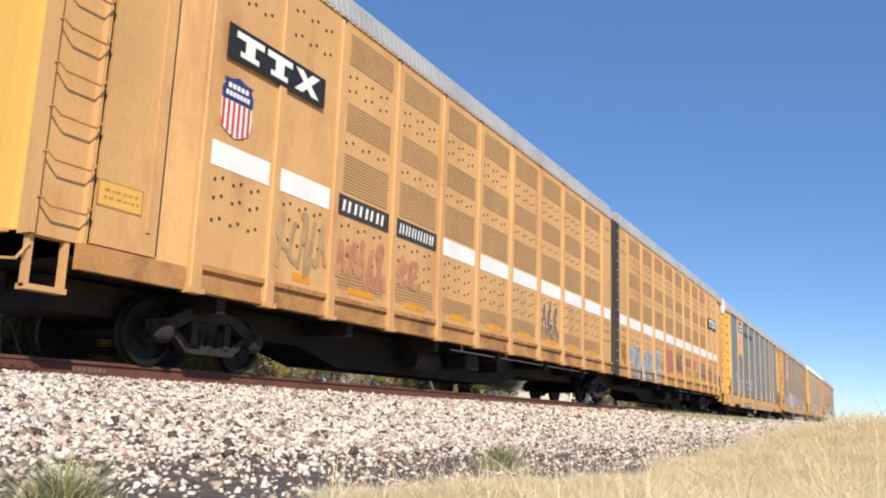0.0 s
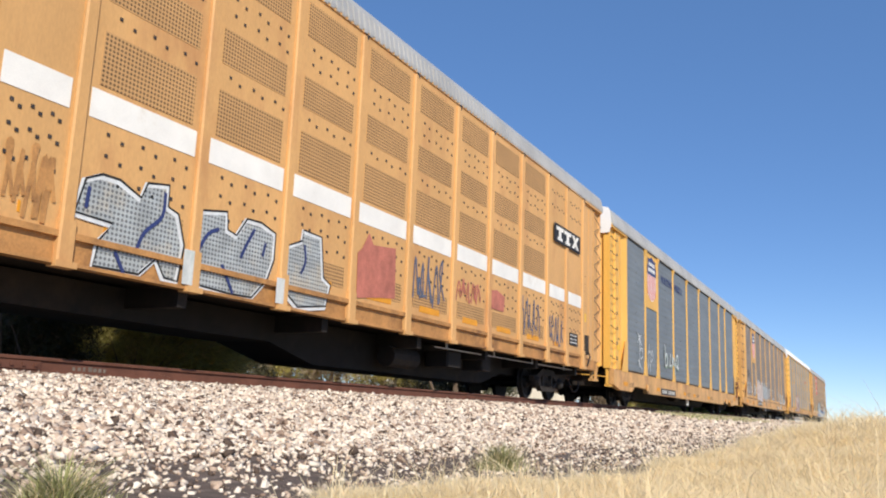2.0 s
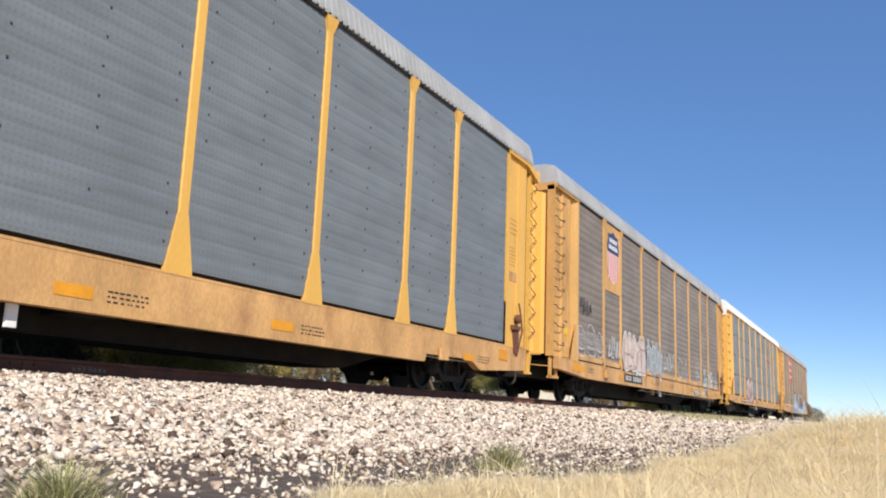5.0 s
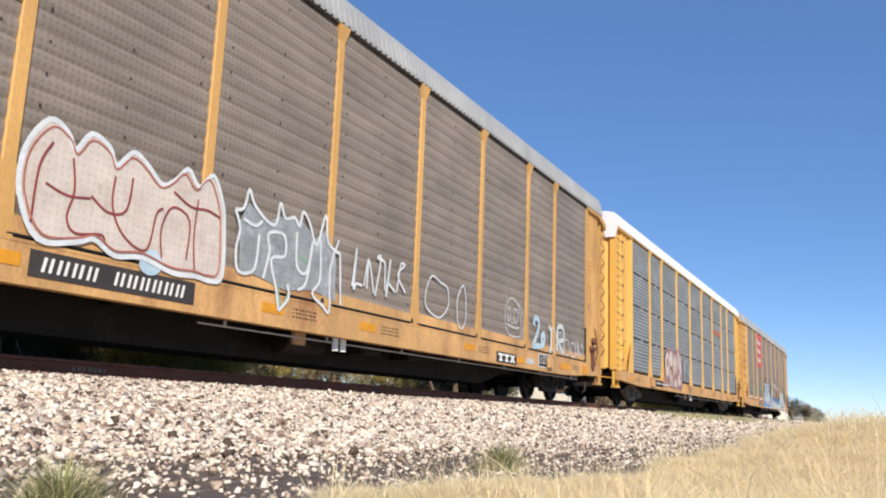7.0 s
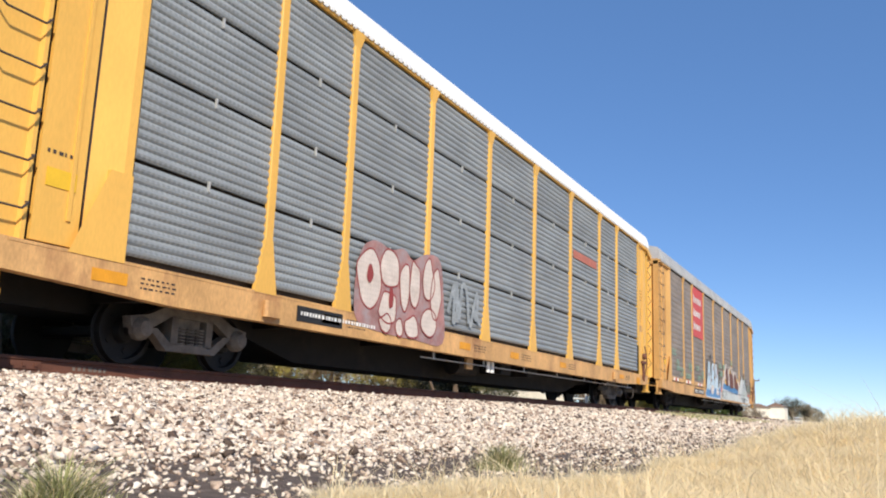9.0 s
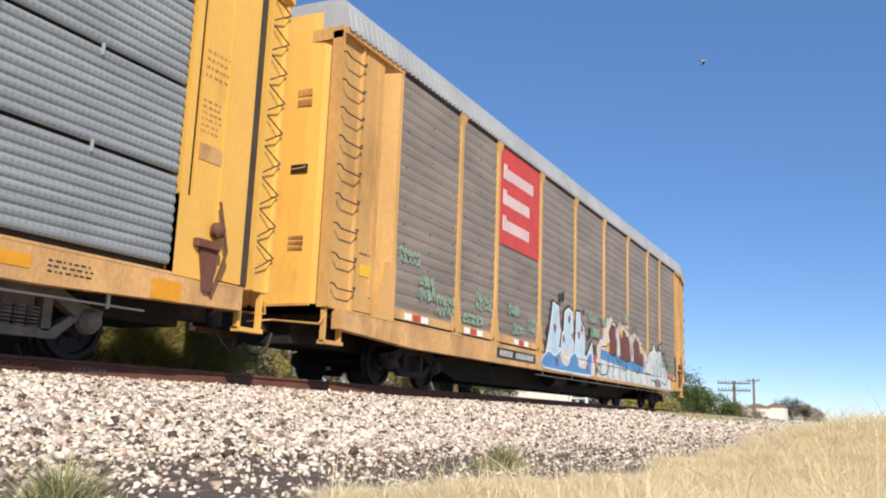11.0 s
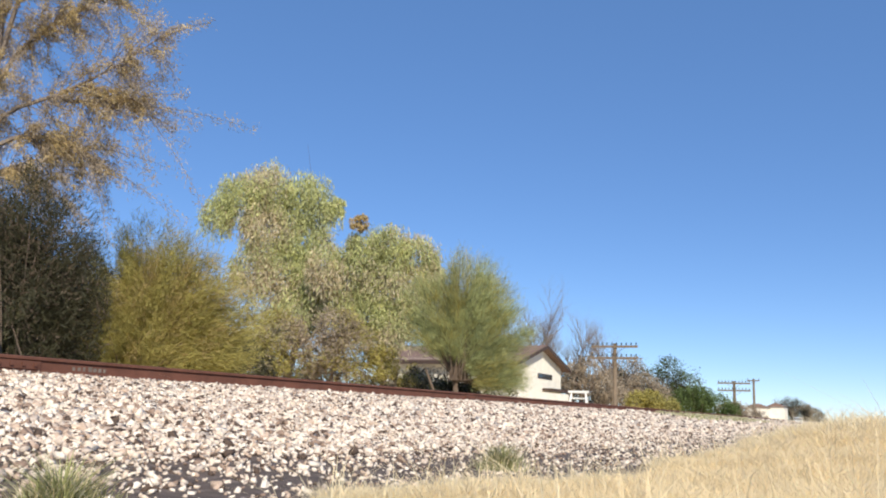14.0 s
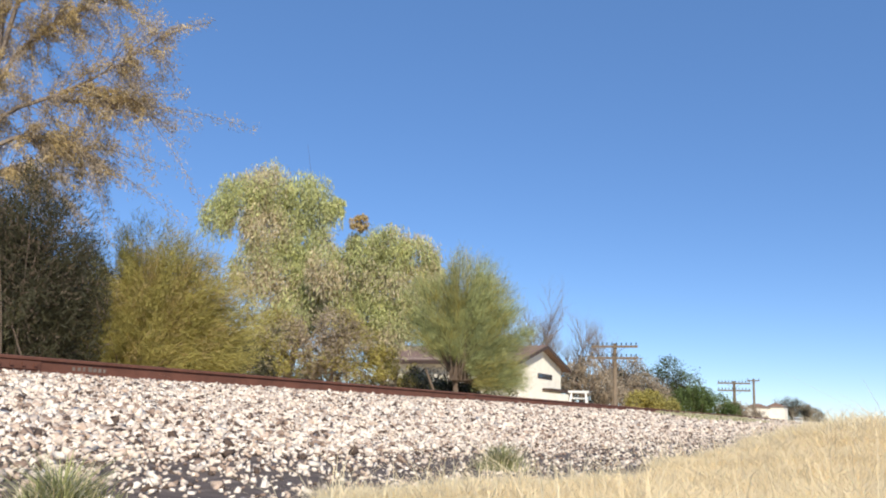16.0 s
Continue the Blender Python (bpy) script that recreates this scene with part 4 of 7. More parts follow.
    for y in truck_at:
        build_truck(car, y)
    return car


def emblem_board(car, y0, y1, z0, z1, x=SIDE + 0.058):
    logo = part("emblem_board", plate(y0, y1, z0, z1, x), BLACK, car, "dark board with three white block shapes")
    w, h = (y1 - y0) / 3.5, z1 - z0
    xx = x + 0.008
    for k in range(3):
        a = y0 + 0.25 * w + k * w * 1.02
        m = Mesh()
        if k < 2:
            m.box(xx - 0.006, xx, a, a + 0.9 * w, z0 + 0.66 * h, z0 + 0.86 * h).box(xx - 0.006, xx, a + 0.3 * w, a + 0.6 * w, z0 + 0.3 * h, z0 + 0.66 * h).box(xx - 0.006, xx, a + 0.15 * w, a + 0.75 * w, z0 + 0.14 * h, z0 + 0.3 * h)
        else:
            m.prism_x([(a, z0 + 0.14 * h), (a + 0.3 * w, z0 + 0.14 * h), (a + 0.95 * w, z0 + 0.86 * h), (a + 0.65 * w, z0 + 0.86 * h)], xx - 0.006, xx)
            m.prism_x([(a + 0.65 * w, z0 + 0.14 * h), (a + 0.95 * w, z0 + 0.14 * h), (a + 0.3 * w, z0 + 0.86 * h), (a, z0 + 0.86 * h)], xx - 0.006, xx - 0.001)
        part("white_block_shape", m, WHITE, logo)


def piece(car, rings, fill, outline=None, x=SIDE + 0.014, label="", lw=0.05, edge=None):
    """Sprayed letter shapes: one flat shape each, with an outline."""
    for k, r in enumerate(rings):
        r = [(a, max(b, 0.745)) for a, b in r]
        g = part("graffiti_piece", shape_yz(Mesh(), r, x + 0.0009 * k, 0.002), fill, car, label)
        if outline:
            part("sprayed_outline", ribbon(Mesh(), list(r) + [r[0]], lw, x + 0.0016 + 0.0009 * k), outline, g)


def outlines(car, rings, mat, label, w=0.035, x=SIDE + 0.014):
    m = Mesh()
    for r in rings:
        ribbon(m, list(r) + [r[0]], w, x)
    return tagged(part("graffiti_tag", m, mat, car, label), kind="stuff")


def star(cy, cz, r, turn=0.2):
    return [(cy + (r if i % 2 == 0 else r * 0.42) * math.sin(turn + i * math.pi / 5), cz + (r if i % 2 == 0 else r * 0.42) * math.cos(turn + i * math.pi / 5) * 1.2) for i in range(10)]


def skull(car, y0, y1, z0, z1, mat=None):
    """Skull-like doodle in one thin sprayed line: dome and jaw, eyes, nose, stitched mouth."""
    w, h = y1 - y0, z1 - z0
    at = lambda pts: [(y0 + a * w, z0 + b * h) for a, b in pts]
    m = Mesh()
    runs = [smooth_path(at([(0.0, 0.45), (0.08, 0.78), (0.4, 1.0), (0.78, 0.86), (0.98, 0.5), (1.0, 0.1), (0.8, 0.0), (0.35, 0.0), (0.1, 0.14)]), True, 5),
            smooth_path(at([(0.16, 0.52), (0.2, 0.72), (0.34, 0.66), (0.32, 0.44), (0.2, 0.38)]), True, 5),
            smooth_path(at([(0.55, 0.48), (0.58, 0.72), (0.76, 0.68), (0.78, 0.46), (0.64, 0.36)]), True, 5),
            at([(0.38, 0.34), (0.46, 0.46), (0.54, 0.34), (0.38, 0.34)]),
            smooth_path(at([(0.12, 0.30), (0.35, 0.24), (0.62, 0.22), (0.9, 0.26)]), False, 5)]
    runs += [at([(0.2 + 0.14 * k, 0.31), (0.21 + 0.14 * k, 0.18)]) for k in range(5)]
    runs.append(smooth_path(at([(0.8, 0.9), (1.05, 0.7), (1.14, 0.3), (1.06, -0.02)]), False, 5))
    for k, q in enumerate(runs):
        ribbon(m, q, 0.022, SIDE + 0.013 + 0.0007 * k)
    return tagged(part("graffiti_tag", m, mat or WHITE_SPRAY, car, "thin white skull doodle"), kind="stuff")


def strokes(car, runs, mat, label, w=0.05, x=SIDE + 0.014):
    """Sprayed strokes, each a list of (y, z) bends."""
    m = Mesh()
    for k, q in enumerate(runs):
        ribbon(m, smooth_path(list(q), False, 4), w, x + 0.0008 * k)
    return tagged(part("graffiti_tag", m, mat, car, label), kind="stuff")


def words(car, text, y0, y1, z, h, x, mat, drop=0.0):
    """Readable words in the built-in font, laid on the side."""
    cu = bpy.data.curves.new("lettering", "FONT")
    cu.body, cu.size, cu.extrude = text, 1.0, 0.004
    ob = bpy.data.objects.new("lettering", cu)
    scene.collection.objects.link(ob)
    bpy.context.view_layer.update()
    me = bpy.data.meshes.new_from_object(ob.evaluated_get(bpy.context.evaluated_depsgraph_get()))
    bpy.data.objects.remove(ob)
    n = len(me.vertices)
    co = np.empty(n * 3)
    me.vertices.foreach_get("co", co)
    co = co.reshape(-1, 3)
    lo, hi = co.min(0), co.max(0)
    out = np.stack([np.full(n, x) + co[:, 2] * 0.5, y0 + (co[:, 0] - lo[0]) / (hi[0] - lo[0]) * (y1 - y0), z + (co[:, 1] - lo[1]) / (hi[1] - lo[1]) * h], -1)
    me.vertices.foreach_set("co", out.ravel())
    me.materials.clear()
    me.materials.append(mat)
    me.update()
    return part("lettering", me, mat, car, "painted slogan lettering")


def sill_marks(car, seed, zs=0.72, ze=1.08):
    """Orange patches and small stencils on a flat car's sill."""
    r = random.Random(seed)
    for y in (3.3, 7.4, 12.4, 14.9, 18.3, 24.6):
        y += r.uniform(-0.4, 0.4)
        part("orange_patch", plate(y, y + 0.5, zs + 0.12, zs + 0.26, SIDE + 0.008), ORANGE, car)
        label_bars(car, y + 0.7, y + 1.3, zs + 0.1, zs + 0.27, SIDE + 0.004, 3, BROWN_PLATE, seed + int(y))
    part("jacking_pad", Mesh().box(SIDE, SIDE + 0.09, 6.0, 6.35, zs + 0.05, zs + 0.28, 0.03), SILL_YELLOW, car)
    part("jacking_pad", Mesh().box(SIDE, SIDE + 0.09, 23.4, 23.75, zs + 0.05, zs + 0.28, 0.03), SILL_YELLOW, car)
    for y in (14.1, 14.32):
        part("release_handle", Mesh().box(SIDE - 0.22, SIDE - 0.17, y, y + 0.15, zs - 0.26, zs - 0.02, 0.02), WHITE, car, "pale release handle under the sill")
    for y in (13.1,):
        part("brake_handle_plate", Mesh().box(SIDE - 0.28, SIDE - 0.2, y, y + 0.3, 0.48, 0.74, 0.02), SILL_YELLOW, car)


def end_marks(car, front, rear):
    """Stencilled boxes beside the doors, and the hand-brake gear by the rear corner."""
    label_bars(car, front, front + 0.35, 2.06, 2.18, SIDE - 0.053, 1, BROWN_PLATE, 3)
    part("yellow_label", plate(front + 0.02, front + 0.40, 1.75, 1.95, SIDE - 0.045), YELLOW_LABEL, car, "yellow warning label")
    label_bars(car, rear, rear + 0.36, 3.0, 3.5, SIDE - 0.053, 6, BUFF_DARK, 5)
    label_bars(car, rear, rear + 0.45, 3.75, 4.2, SIDE - 0.053, 4, BUFF_DARK, 6)
    part("yellow_label", plate(rear, rear + 0.5, 2.66, 2.88, SIDE - 0.045), SILL_YELLOW, car, "dull yellow label")
    part("orange_patch", plate(rear - 0.62, rear - 0.15, 0.76, 1.0, SIDE + 0.014), ORANGE, car)
    m = Mesh().box(SIDE - 0.055, SIDE + 0.10, rear - 0.02, rear + 0.42, 1.50, 1.60, 0.02)
    m.prism_x([(rear + 0.08, 1.50), (rear + 0.20, 0.95), (rear + 0.32, 0.95), (rear + 0.42, 1.50)], SIDE - 0.05, SIDE + 0.05)
    m.lathe_x([(SIDE - 0.02, 0.11), (SIDE + 0.06, 0.11), (SIDE + 0.10, 0.06), (SIDE + 0.12, 0.0)], rear + 0.40, 1.78, 12)
    m.pipe([(SIDE + 0.06, rear + 0.36, 2.15), (SIDE + 0.09, rear + 0.42, 1.85), (SIDE + 0.09, rear + 0.52, 1.5), (SIDE + 0.02, rear + 0.36, 0.9)], 0.022)
    part("hand_brake", m, RUST, car, "rusty hand-brake housing with lever")


def end_cap(car, y, ze, mat=ROOF_WHITE, label="white painted roof end"):
    """Painted cap that closes the roof over the end doors."""
    half = [(SIDE - 0.05, ze - 0.30), (SIDE + 0.02, ze), (SIDE * 0.99, ze + 0.38), (SIDE * 0.95, ze + 0.54), (SIDE * 0.8, ze + 0.60), (SIDE * 0.4, ze + 0.63)]
    ring = [(-a, b) for a, b in half] + half[::-1]
    part("roof_end_cap", Mesh().prism_y(ring[::-1], y - 0.04, y), mat, car, label)


def build_train():
    cars = []
    A = buff_unit("buff-yellow articulated auto rack with punched side panels", False, 20.95, (3.3, 21.3))
    for k in range(5):
        a = 20.98 + k * 0.17
        part("bellows_fold", Mesh().box(-SIDE - 0.02, SIDE + 0.03 - 0.03 * (k % 2), a, a + 0.16, 0.95, 6.0, 0.03), RUBBER, A, "dark pleated rubber bellows")
    m = Mesh()
    for k in range(14):
        m.tube((SIDE + 0.03, 21.58, 1.4 + k * 0.33), (SIDE + 0.04, 21.58, 1.4 + k * 0.33), 0.022, n=6)
    tagged(part("bellows_studs", m, ROOF_WHITE, A), kind="stuff")
    x = SIDE
    emblem_board(A, 2.50, 4.75, 4.17, 4.65)
    shield(A, 2.52, 3.13, 3.09, 3.95, x + 0.02)
    reporting_plate(A, 5.38, 6.95, 2.63, 2.97, x + 0.012, [4])
    reporting_plate(A, 7.23, 8.78, 2.63, 2.97, x + 0.012, [6])
    tag(A, 5.4, 6.9, 1.5, 2.3, 3, WASHED_RED, "washed-out red sprayed tag", 5, 0.11)
    tag(A, 3.9, 5.1, 1.5, 2.4, 4, WASHED_GREY, "faint grey sprayed tag", 5, 0.08)
    tag(A, 7.3, 8.2, 1.8, 2.3, 5, WASHED_RED, "washed-out red sprayed tag", 2, 0.12)
    tag(A, 14.6, 15.9, 1.5, 2.5, 6, SLATE_SPRAY, "dark blue sprayed tag", 3, 0.06)
    label_bars(A, 0.86, 1.36, 1.76, 1.93, SIDE - 0.043, 2, BUFF_DARK, 2)
    part("label_border", plate(0.77, 1.43, 1.69, 2.0, SIDE - 0.049), BUFF_DARK, A)
    part("yellow_label", plate(0.79, 1.41, 1.71, 1.98, SIDE - 0.045), YELLOW, A, "yellow warning label")
    cars.append((A, -41.97))
    LB = 20.60
    B = buff_unit("buff-yellow trailing unit of an articulated auto rack", True, LB, (LB - 3.3,), 0.38)
    emblem_board(B, 16.1, 18.3, 4.16, 4.67)
    s1 = [(1.14, 1.5), (1.24, 1.9), (1.45, 2.0), (1.7, 2.0), (2.03, 1.87), (2.11, 2.07), (2.45, 2.13), (2.46, 1.86), (2.64, 1.81), (2.78, 1.44), (2.72, 0.98), (2.5, 0.99), (2.35, 1.2), (2.1, 0.97), (1.45, 0.96), (1.5, 1.26), (1.66, 1.48)]
    s2 = [(2.93, 1.7), (3.02, 1.95), (3.51, 2.04), (3.54, 1.8), (3.72, 1.76), (3.91, 2.03), (4.21, 2.04), (4.54, 1.95), (4.54, 1.57), (4.42, 1.27), (4.11, 0.97), (3.69, 0.96), (3.05, 0.99)]
    s3 = [(4.8, 1.45), (4.8, 1.82), (5.17, 1.97), (5.19, 2.14), (5.66, 2.12), (5.77, 1.5), (5.97, 1.42), (5.87, 1.07), (5.16, 0.97), (4.84, 1.15)]
    piece(B, [s1, s2, s3], CHROME_SPRAY, WHITE_SPRAY, label="silver blue block graffiti with white outline", x=SIDE + 0.012, lw=0.07)
    for y, z in ((2.85, 1.62), (4.68, 1.55)):
        part("graffiti_piece", Mesh().box(SIDE + 0.0755, SIDE + 0.0775, y - 0.09, y + 0.09, 0.985, z - 0.2), PALE_SPRAY, B, "pale spray across a side post")
    strokes(B, [[(2.42, 2.05), (2.4, 1.75), (2.15, 1.5), (2.05, 1.25)], [(1.32, 1.85), (1.3, 1.6)], [(3.4, 1.8), (3.2, 1.7), (3.05, 1.45)], [(4.1, 1.95), (3.95, 1.7), (3.85, 1.5)], [(4.35, 1.8), (4.3, 1.6)], [(5.25, 1.95), (5.3, 1.7), (5.2, 1.5)], [(1.75, 1.2), (1.9, 0.98)], [(3.5, 1.35), (3.75, 1.0)]], NAVY, "navy spray accents", 0.05, SIDE + 0.019)
    outlines(B, [[(a + 0.025, b + 0.03) for a, b in s] for s in (s1, s2, s3)], BLACK, "thin black graffiti outline", 0.03, SIDE + 0.0175)
    piece(B, [[(6.75, 1.35), (6.72, 2.1), (6.85, 2.2), (7.05, 2.5), (7.2, 2.32), (7.6, 2.36), (7.95, 2.4), (8.0, 1.5), (7.5, 1.45)]], RED_FADED, label="faded red sprayed patch")
    piece(B, [[(12.1, 1.85), (12.15, 2.25), (12.5, 2.3), (12.95, 2.2), (12.9, 1.85)]], RED_FADED, label="faded red sprayed patch")
    for y0, y1, z0, z1, sd, mt in ((8.6, 9.9, 1.5, 2.5, 11, SLATE_SPRAY), (10.4, 11.6, 1.8, 2.3, 12, RED_FADED), (13.9, 15.2, 1.4, 2.4, 13, SLATE_SPRAY), (15.8, 17.0, 1.35, 2.2, 14, SLATE_SPRAY), (0.3, 0.9, 1.3, 2.1, 15, BUFF_DARK)):
        tag(B, y0, y1, z0, z1, sd, mt, "dark sprayed tag" if mt == SLATE_SPRAY else "faded sprayed tag", 5, 0.045)
    part("capacity_board", plate(17.55, 18.25, 1.5, 1.85, x + 0.012), BLACK, B, "small dark data board")
    label_bars(B, 17.6, 18.2, 1.53, 1.82, x + 0.012, 3, WHITE, 8)
    label_bars(B, 18.75, 19.15, 2.7, 3.7, SIDE - 0.053, 9, BUFF_DARK, 5)
    part("yellow_label", plate(18.75, 19.2, 2.3, 2.55, SIDE - 0.045), YELLOW_LABEL, B, "yellow warning label")
    hb = Mesh().box(SIDE - 0.055, SIDE + 0.04, 18.95, 19.25, 1.35, 1.9, 0.05).pipe([(SIDE + 0.03, 19.05, 1.5), (SIDE + 0.08, 19.2, 1.3), (SIDE + 0.02, 19.1, 1.0)], 0.02)
    part("hand_brake", hb, TRUCK_STEEL, B, "rusty hand-brake housing with lever")
    cars.append((B, -20.12))
    G1 = grey_rack("grey corrugated auto rack with bright yellow posts", GREY_SMOOTH, YELLOW, YELLOW, ROOF_GREY, cut=True, depth=0.008, zs=0.48)
    part("emblem_panel", Mesh().box(SIDE - 0.02, SIDE - 0.002, 6.13, 7.9, 3.66, 5.76), YELLOW, G1, "yellow panel behind the emblem")
    shield(G1, 6.32, 7.66, 3.95, 5.66, x + 0.008)
    words(G1, "BUILDING AMERICA", 8.7, 12.6, 4.93, 0.31, x - 0.012, NAVY)
    reporting_plate(G1, 8.35, 10.95, 0.51, 0.76, x + 0.008, [4, 6])
    strokes(G1, [[(5.0, 1.35), (5.1, 1.9), (5.05, 2.5)], [(4.8, 2.2), (5.05, 2.35), (5.35, 2.15)], [(4.85, 2.55), (5.2, 2.3)], [(5.25, 2.5), (4.9, 2.3)], [(5.1, 1.95), (5.4, 2.05), (5.5, 1.8), (5.2, 1.65)], [(4.9, 1.6), (5.2, 1.4), (5.4, 1.3)]], WHITE_SPRAY, "white sprayed tag", 0.045)
    strokes(G1, [[(6.35, 1.4), (6.4, 1.9), (6.5, 2.3)], [(6.3, 1.95), (6.6, 2.05), (6.75, 1.9)], [(6.6, 1.3), (6.7, 1.75), (6.95, 2.1), (7.0, 1.8), (6.7, 1.65)]], WHITE_SPRAY, "white sprayed tag", 0.04)
    word = [[(9.05, 2.5), (9.1, 1.75), (9.35, 1.7), (9.5, 2.0), (9.3, 2.15), (9.1, 2.0)], [(9.7, 1.7), (9.78, 1.72)], [(10.0, 2.2), (9.9, 1.75), (10.15, 1.75)], [(10.3, 2.2), (10.35, 1.7), (10.5, 2.1), (10.7, 1.75)], [(10.85, 1.4), (10.8, 2.1)], [(11.0, 1.75), (11.1, 2.15), (11.4, 2.2), (11.35, 1.8), (11.1, 1.75), (11.5, 1.7)]]
    strokes(G1, [[(a + 0.03, b - 0.03) for a, b in q] for q in word], MINT_SPRAY, "pale mint sprayed shadow of a tag", 0.13)
    strokes(G1, word, WHITE_SPRAY, "white sprayed tag", 0.08, SIDE + 0.02)
    sill_marks(G1, 1, 0.50)
    end_cap(G1, 1.52, 5.82)
    end_marks(G1, 2.4, 27.0)
    cars.append((G1, 0.0))
    G2 = grey_rack("weathered grey auto rack covered in white graffiti", GREY_BROWN, YELLOW_OLD, YELLOW, ROOF_GREY, flare=0.14, zs=0.66, kick=True)
    part("emblem_panel", Mesh().box(SIDE - 0.02, SIDE - 0.002, 6.13, 7.9, 3.55, 5.76), YELLOW_OLD, G2, "yellow panel behind the emblem")
    shield(G2, 6.40, 7.66, 3.84, 5.55, x + 0.008)
    reporting_plate(G2, 8.36, 10.72, 0.76, 1.04, x + 0.008, [4, 6])
    for y0, y1, z0, z1 in ((3.36, 4.05, 1.28, 2.14), (4.25, 5.03, 1.34, 2.26), (5.22, 5.86, 1.36, 2.1), (20.62, 21.60, 1.36, 2.24)):
        skull(G2, y0, y1, z0, z1)
    tag(G2, 3.6, 4.75, 2.45, 2.95, 31, BROWN_PLATE, "dark sprayed tag", 4, 0.05)
    tag(G2, 6.5, 7.9, 1.45, 2.1, 32, WHITE_SPRAY, "white sprayed tag", 5, 0.04)
    bumpy = smooth_path([(8.14, 1.55), (8.14, 2.05), (8.38, 2.43), (8.62, 2.36), (8.74, 2.2), (8.92, 2.44), (9.18, 2.36), (9.3, 2.18), (9.52, 2.4), (9.74, 2.32), (10.0, 2.14), (10.2, 2.24), (10.4, 2.44), (10.56, 2.3), (10.66, 2.28), (10.86, 2.48),
                         (11.05, 2.2), (11.13, 1.9), (11.17, 1.2), (10.95, 1.1), (10.7, 1.12), (10.3, 1.1), (9.8, 1.2), (9.4, 1.15), (9.1, 1.28), (8.86, 1.2), (8.4, 1.15)], True, 4)[:-1]
    piece(G2, [bumpy], PINK, WHITE_SPRAY, label="cream bubble graffiti with red outline", lw=0.06)
    inner = [(8.95 + (a - 9.65) * 0.955 + 0.69, 1.75 + (b - 1.75) * 0.90) for a, b in bumpy]
    outlines(G2, [inner], RED_FADED, "soft red inner line of the bubble graffiti", 0.022, SIDE + 0.0195)
    strokes(G2, [[(8.42, 1.75), (8.7, 1.68), (9.0, 1.72)], [(8.72, 2.1), (8.78, 1.75), (8.72, 1.45), (8.85, 1.3), (9.2, 1.35), (9.25, 1.2)], [(9.0, 1.75), (9.25, 1.62), (9.5, 1.7), (9.55, 2.1)], [(9.3, 2.05), (9.3, 1.7), (9.5, 1.4), (9.85, 1.3), (9.95, 1.75), (10.05, 1.85)],
                 [(10.1, 1.25), (10.05, 1.6), (10.2, 1.9), (10.5, 1.8), (10.5, 1.3)], [(10.62, 2.1), (10.6, 1.6), (10.66, 1.2)], [(10.2, 2.1), (10.5, 1.98), (10.8, 2.0), (11.05, 1.95)], [(8.3, 1.3), (8.32, 1.9), (8.45, 2.2)]], DARKRED_SPRAY, "dark red letter lines inside the bubble graffiti", 0.026, SIDE + 0.021)
    piece(G2, [bubble(9.95, 1.15, 0.35, 0.3, 61)], SKYBLUE_SPRAY, label="light blue sprayed spot", x=SIDE + 0.02)
    piece(G2, [[(11.5, 1.35), (11.45, 2.0), (11.6, 2.3), (11.95, 2.1), (12.3, 2.25), (12.8, 2.3), (13.2, 2.1), (13.45, 2.3), (13.75, 1.9), (13.8, 1.2), (13.2, 1.3), (12.5, 1.2), (12.0, 1.3)]], SILVER_SPRAY, None, label="thin grey sprayed ground behind a white tag", x=SIDE + 0.0115)
    strokes(G2, [[(11.33, 2.14), (11.5, 2.2), (11.58, 2.48), (11.7, 2.3), (11.98, 2.13), (12.2, 2.12), (12.27, 2.45), (12.4, 2.25), (12.62, 2.31), (12.75, 2.2), (12.82, 2.44), (13.0, 2.3), (13.21, 2.0), (13.4, 2.53), (13.5, 2.1), (13.85, 1.98)],
                 [(11.33, 2.14), (11.45, 1.9), (11.4, 1.6), (11.48, 1.32), (11.8, 1.4), (11.85, 1.9)], [(12.0, 1.3), (12.1, 1.7), (12.05, 1.95), (12.4, 2.0), (12.45, 1.7), (12.15, 1.6), (12.3, 1.2), (12.39, 0.89)], [(12.7, 2.1), (12.75, 1.6), (13.0, 1.55), (13.1, 2.05), (13.0, 1.4), (12.8, 1.25)],
                 [(13.3, 2.1), (13.35, 1.5), (13.17, 1.25), (13.45, 1.1), (13.64, 1.04), (13.6, 1.7), (13.8, 2.2)], [(13.94, 1.17), (13.85, 1.98)], [(11.5, 2.05), (11.75, 2.0), (11.9, 2.1)], [(12.39, 0.89), (12.6, 1.1), (12.55, 1.3)]], WHITE_SPRAY, "spiky white sprayed tag", 0.05, SIDE + 0.0175)
    strokes(G2, [[(12.3, 1.3), (12.45, 0.95), (12.6, 1.15)], [(12.8, 1.75), (13.0, 1.7)]], MINT_SPRAY, "mint green spray accents", 0.06, SIDE + 0.0165)
    tag(G2, 14.2, 16.0, 1.45, 2.2, 36, WHITE_SPRAY, "white sprayed tag", 5, 0.045)
    outlines(G2, [bubble(17.3, 1.7, 0.95, 0.8, 71), bubble(18.35, 1.65, 0.45, 0.8, 72)], WHITE_SPRAY, "white line doodle")
    strokes(G2, [[(22.45, 1.75), (22.55, 1.95), (22.78, 1.9), (22.78, 1.7), (22.6, 1.45), (22.4, 1.24), (22.7, 1.26), (23.0, 1.28), (23.2, 1.42), (23.15, 1.6), (23.0, 1.5), (23.05, 1.32)]], SKYBLUE_SPRAY, "light blue curled sprayed letter", 0.14)
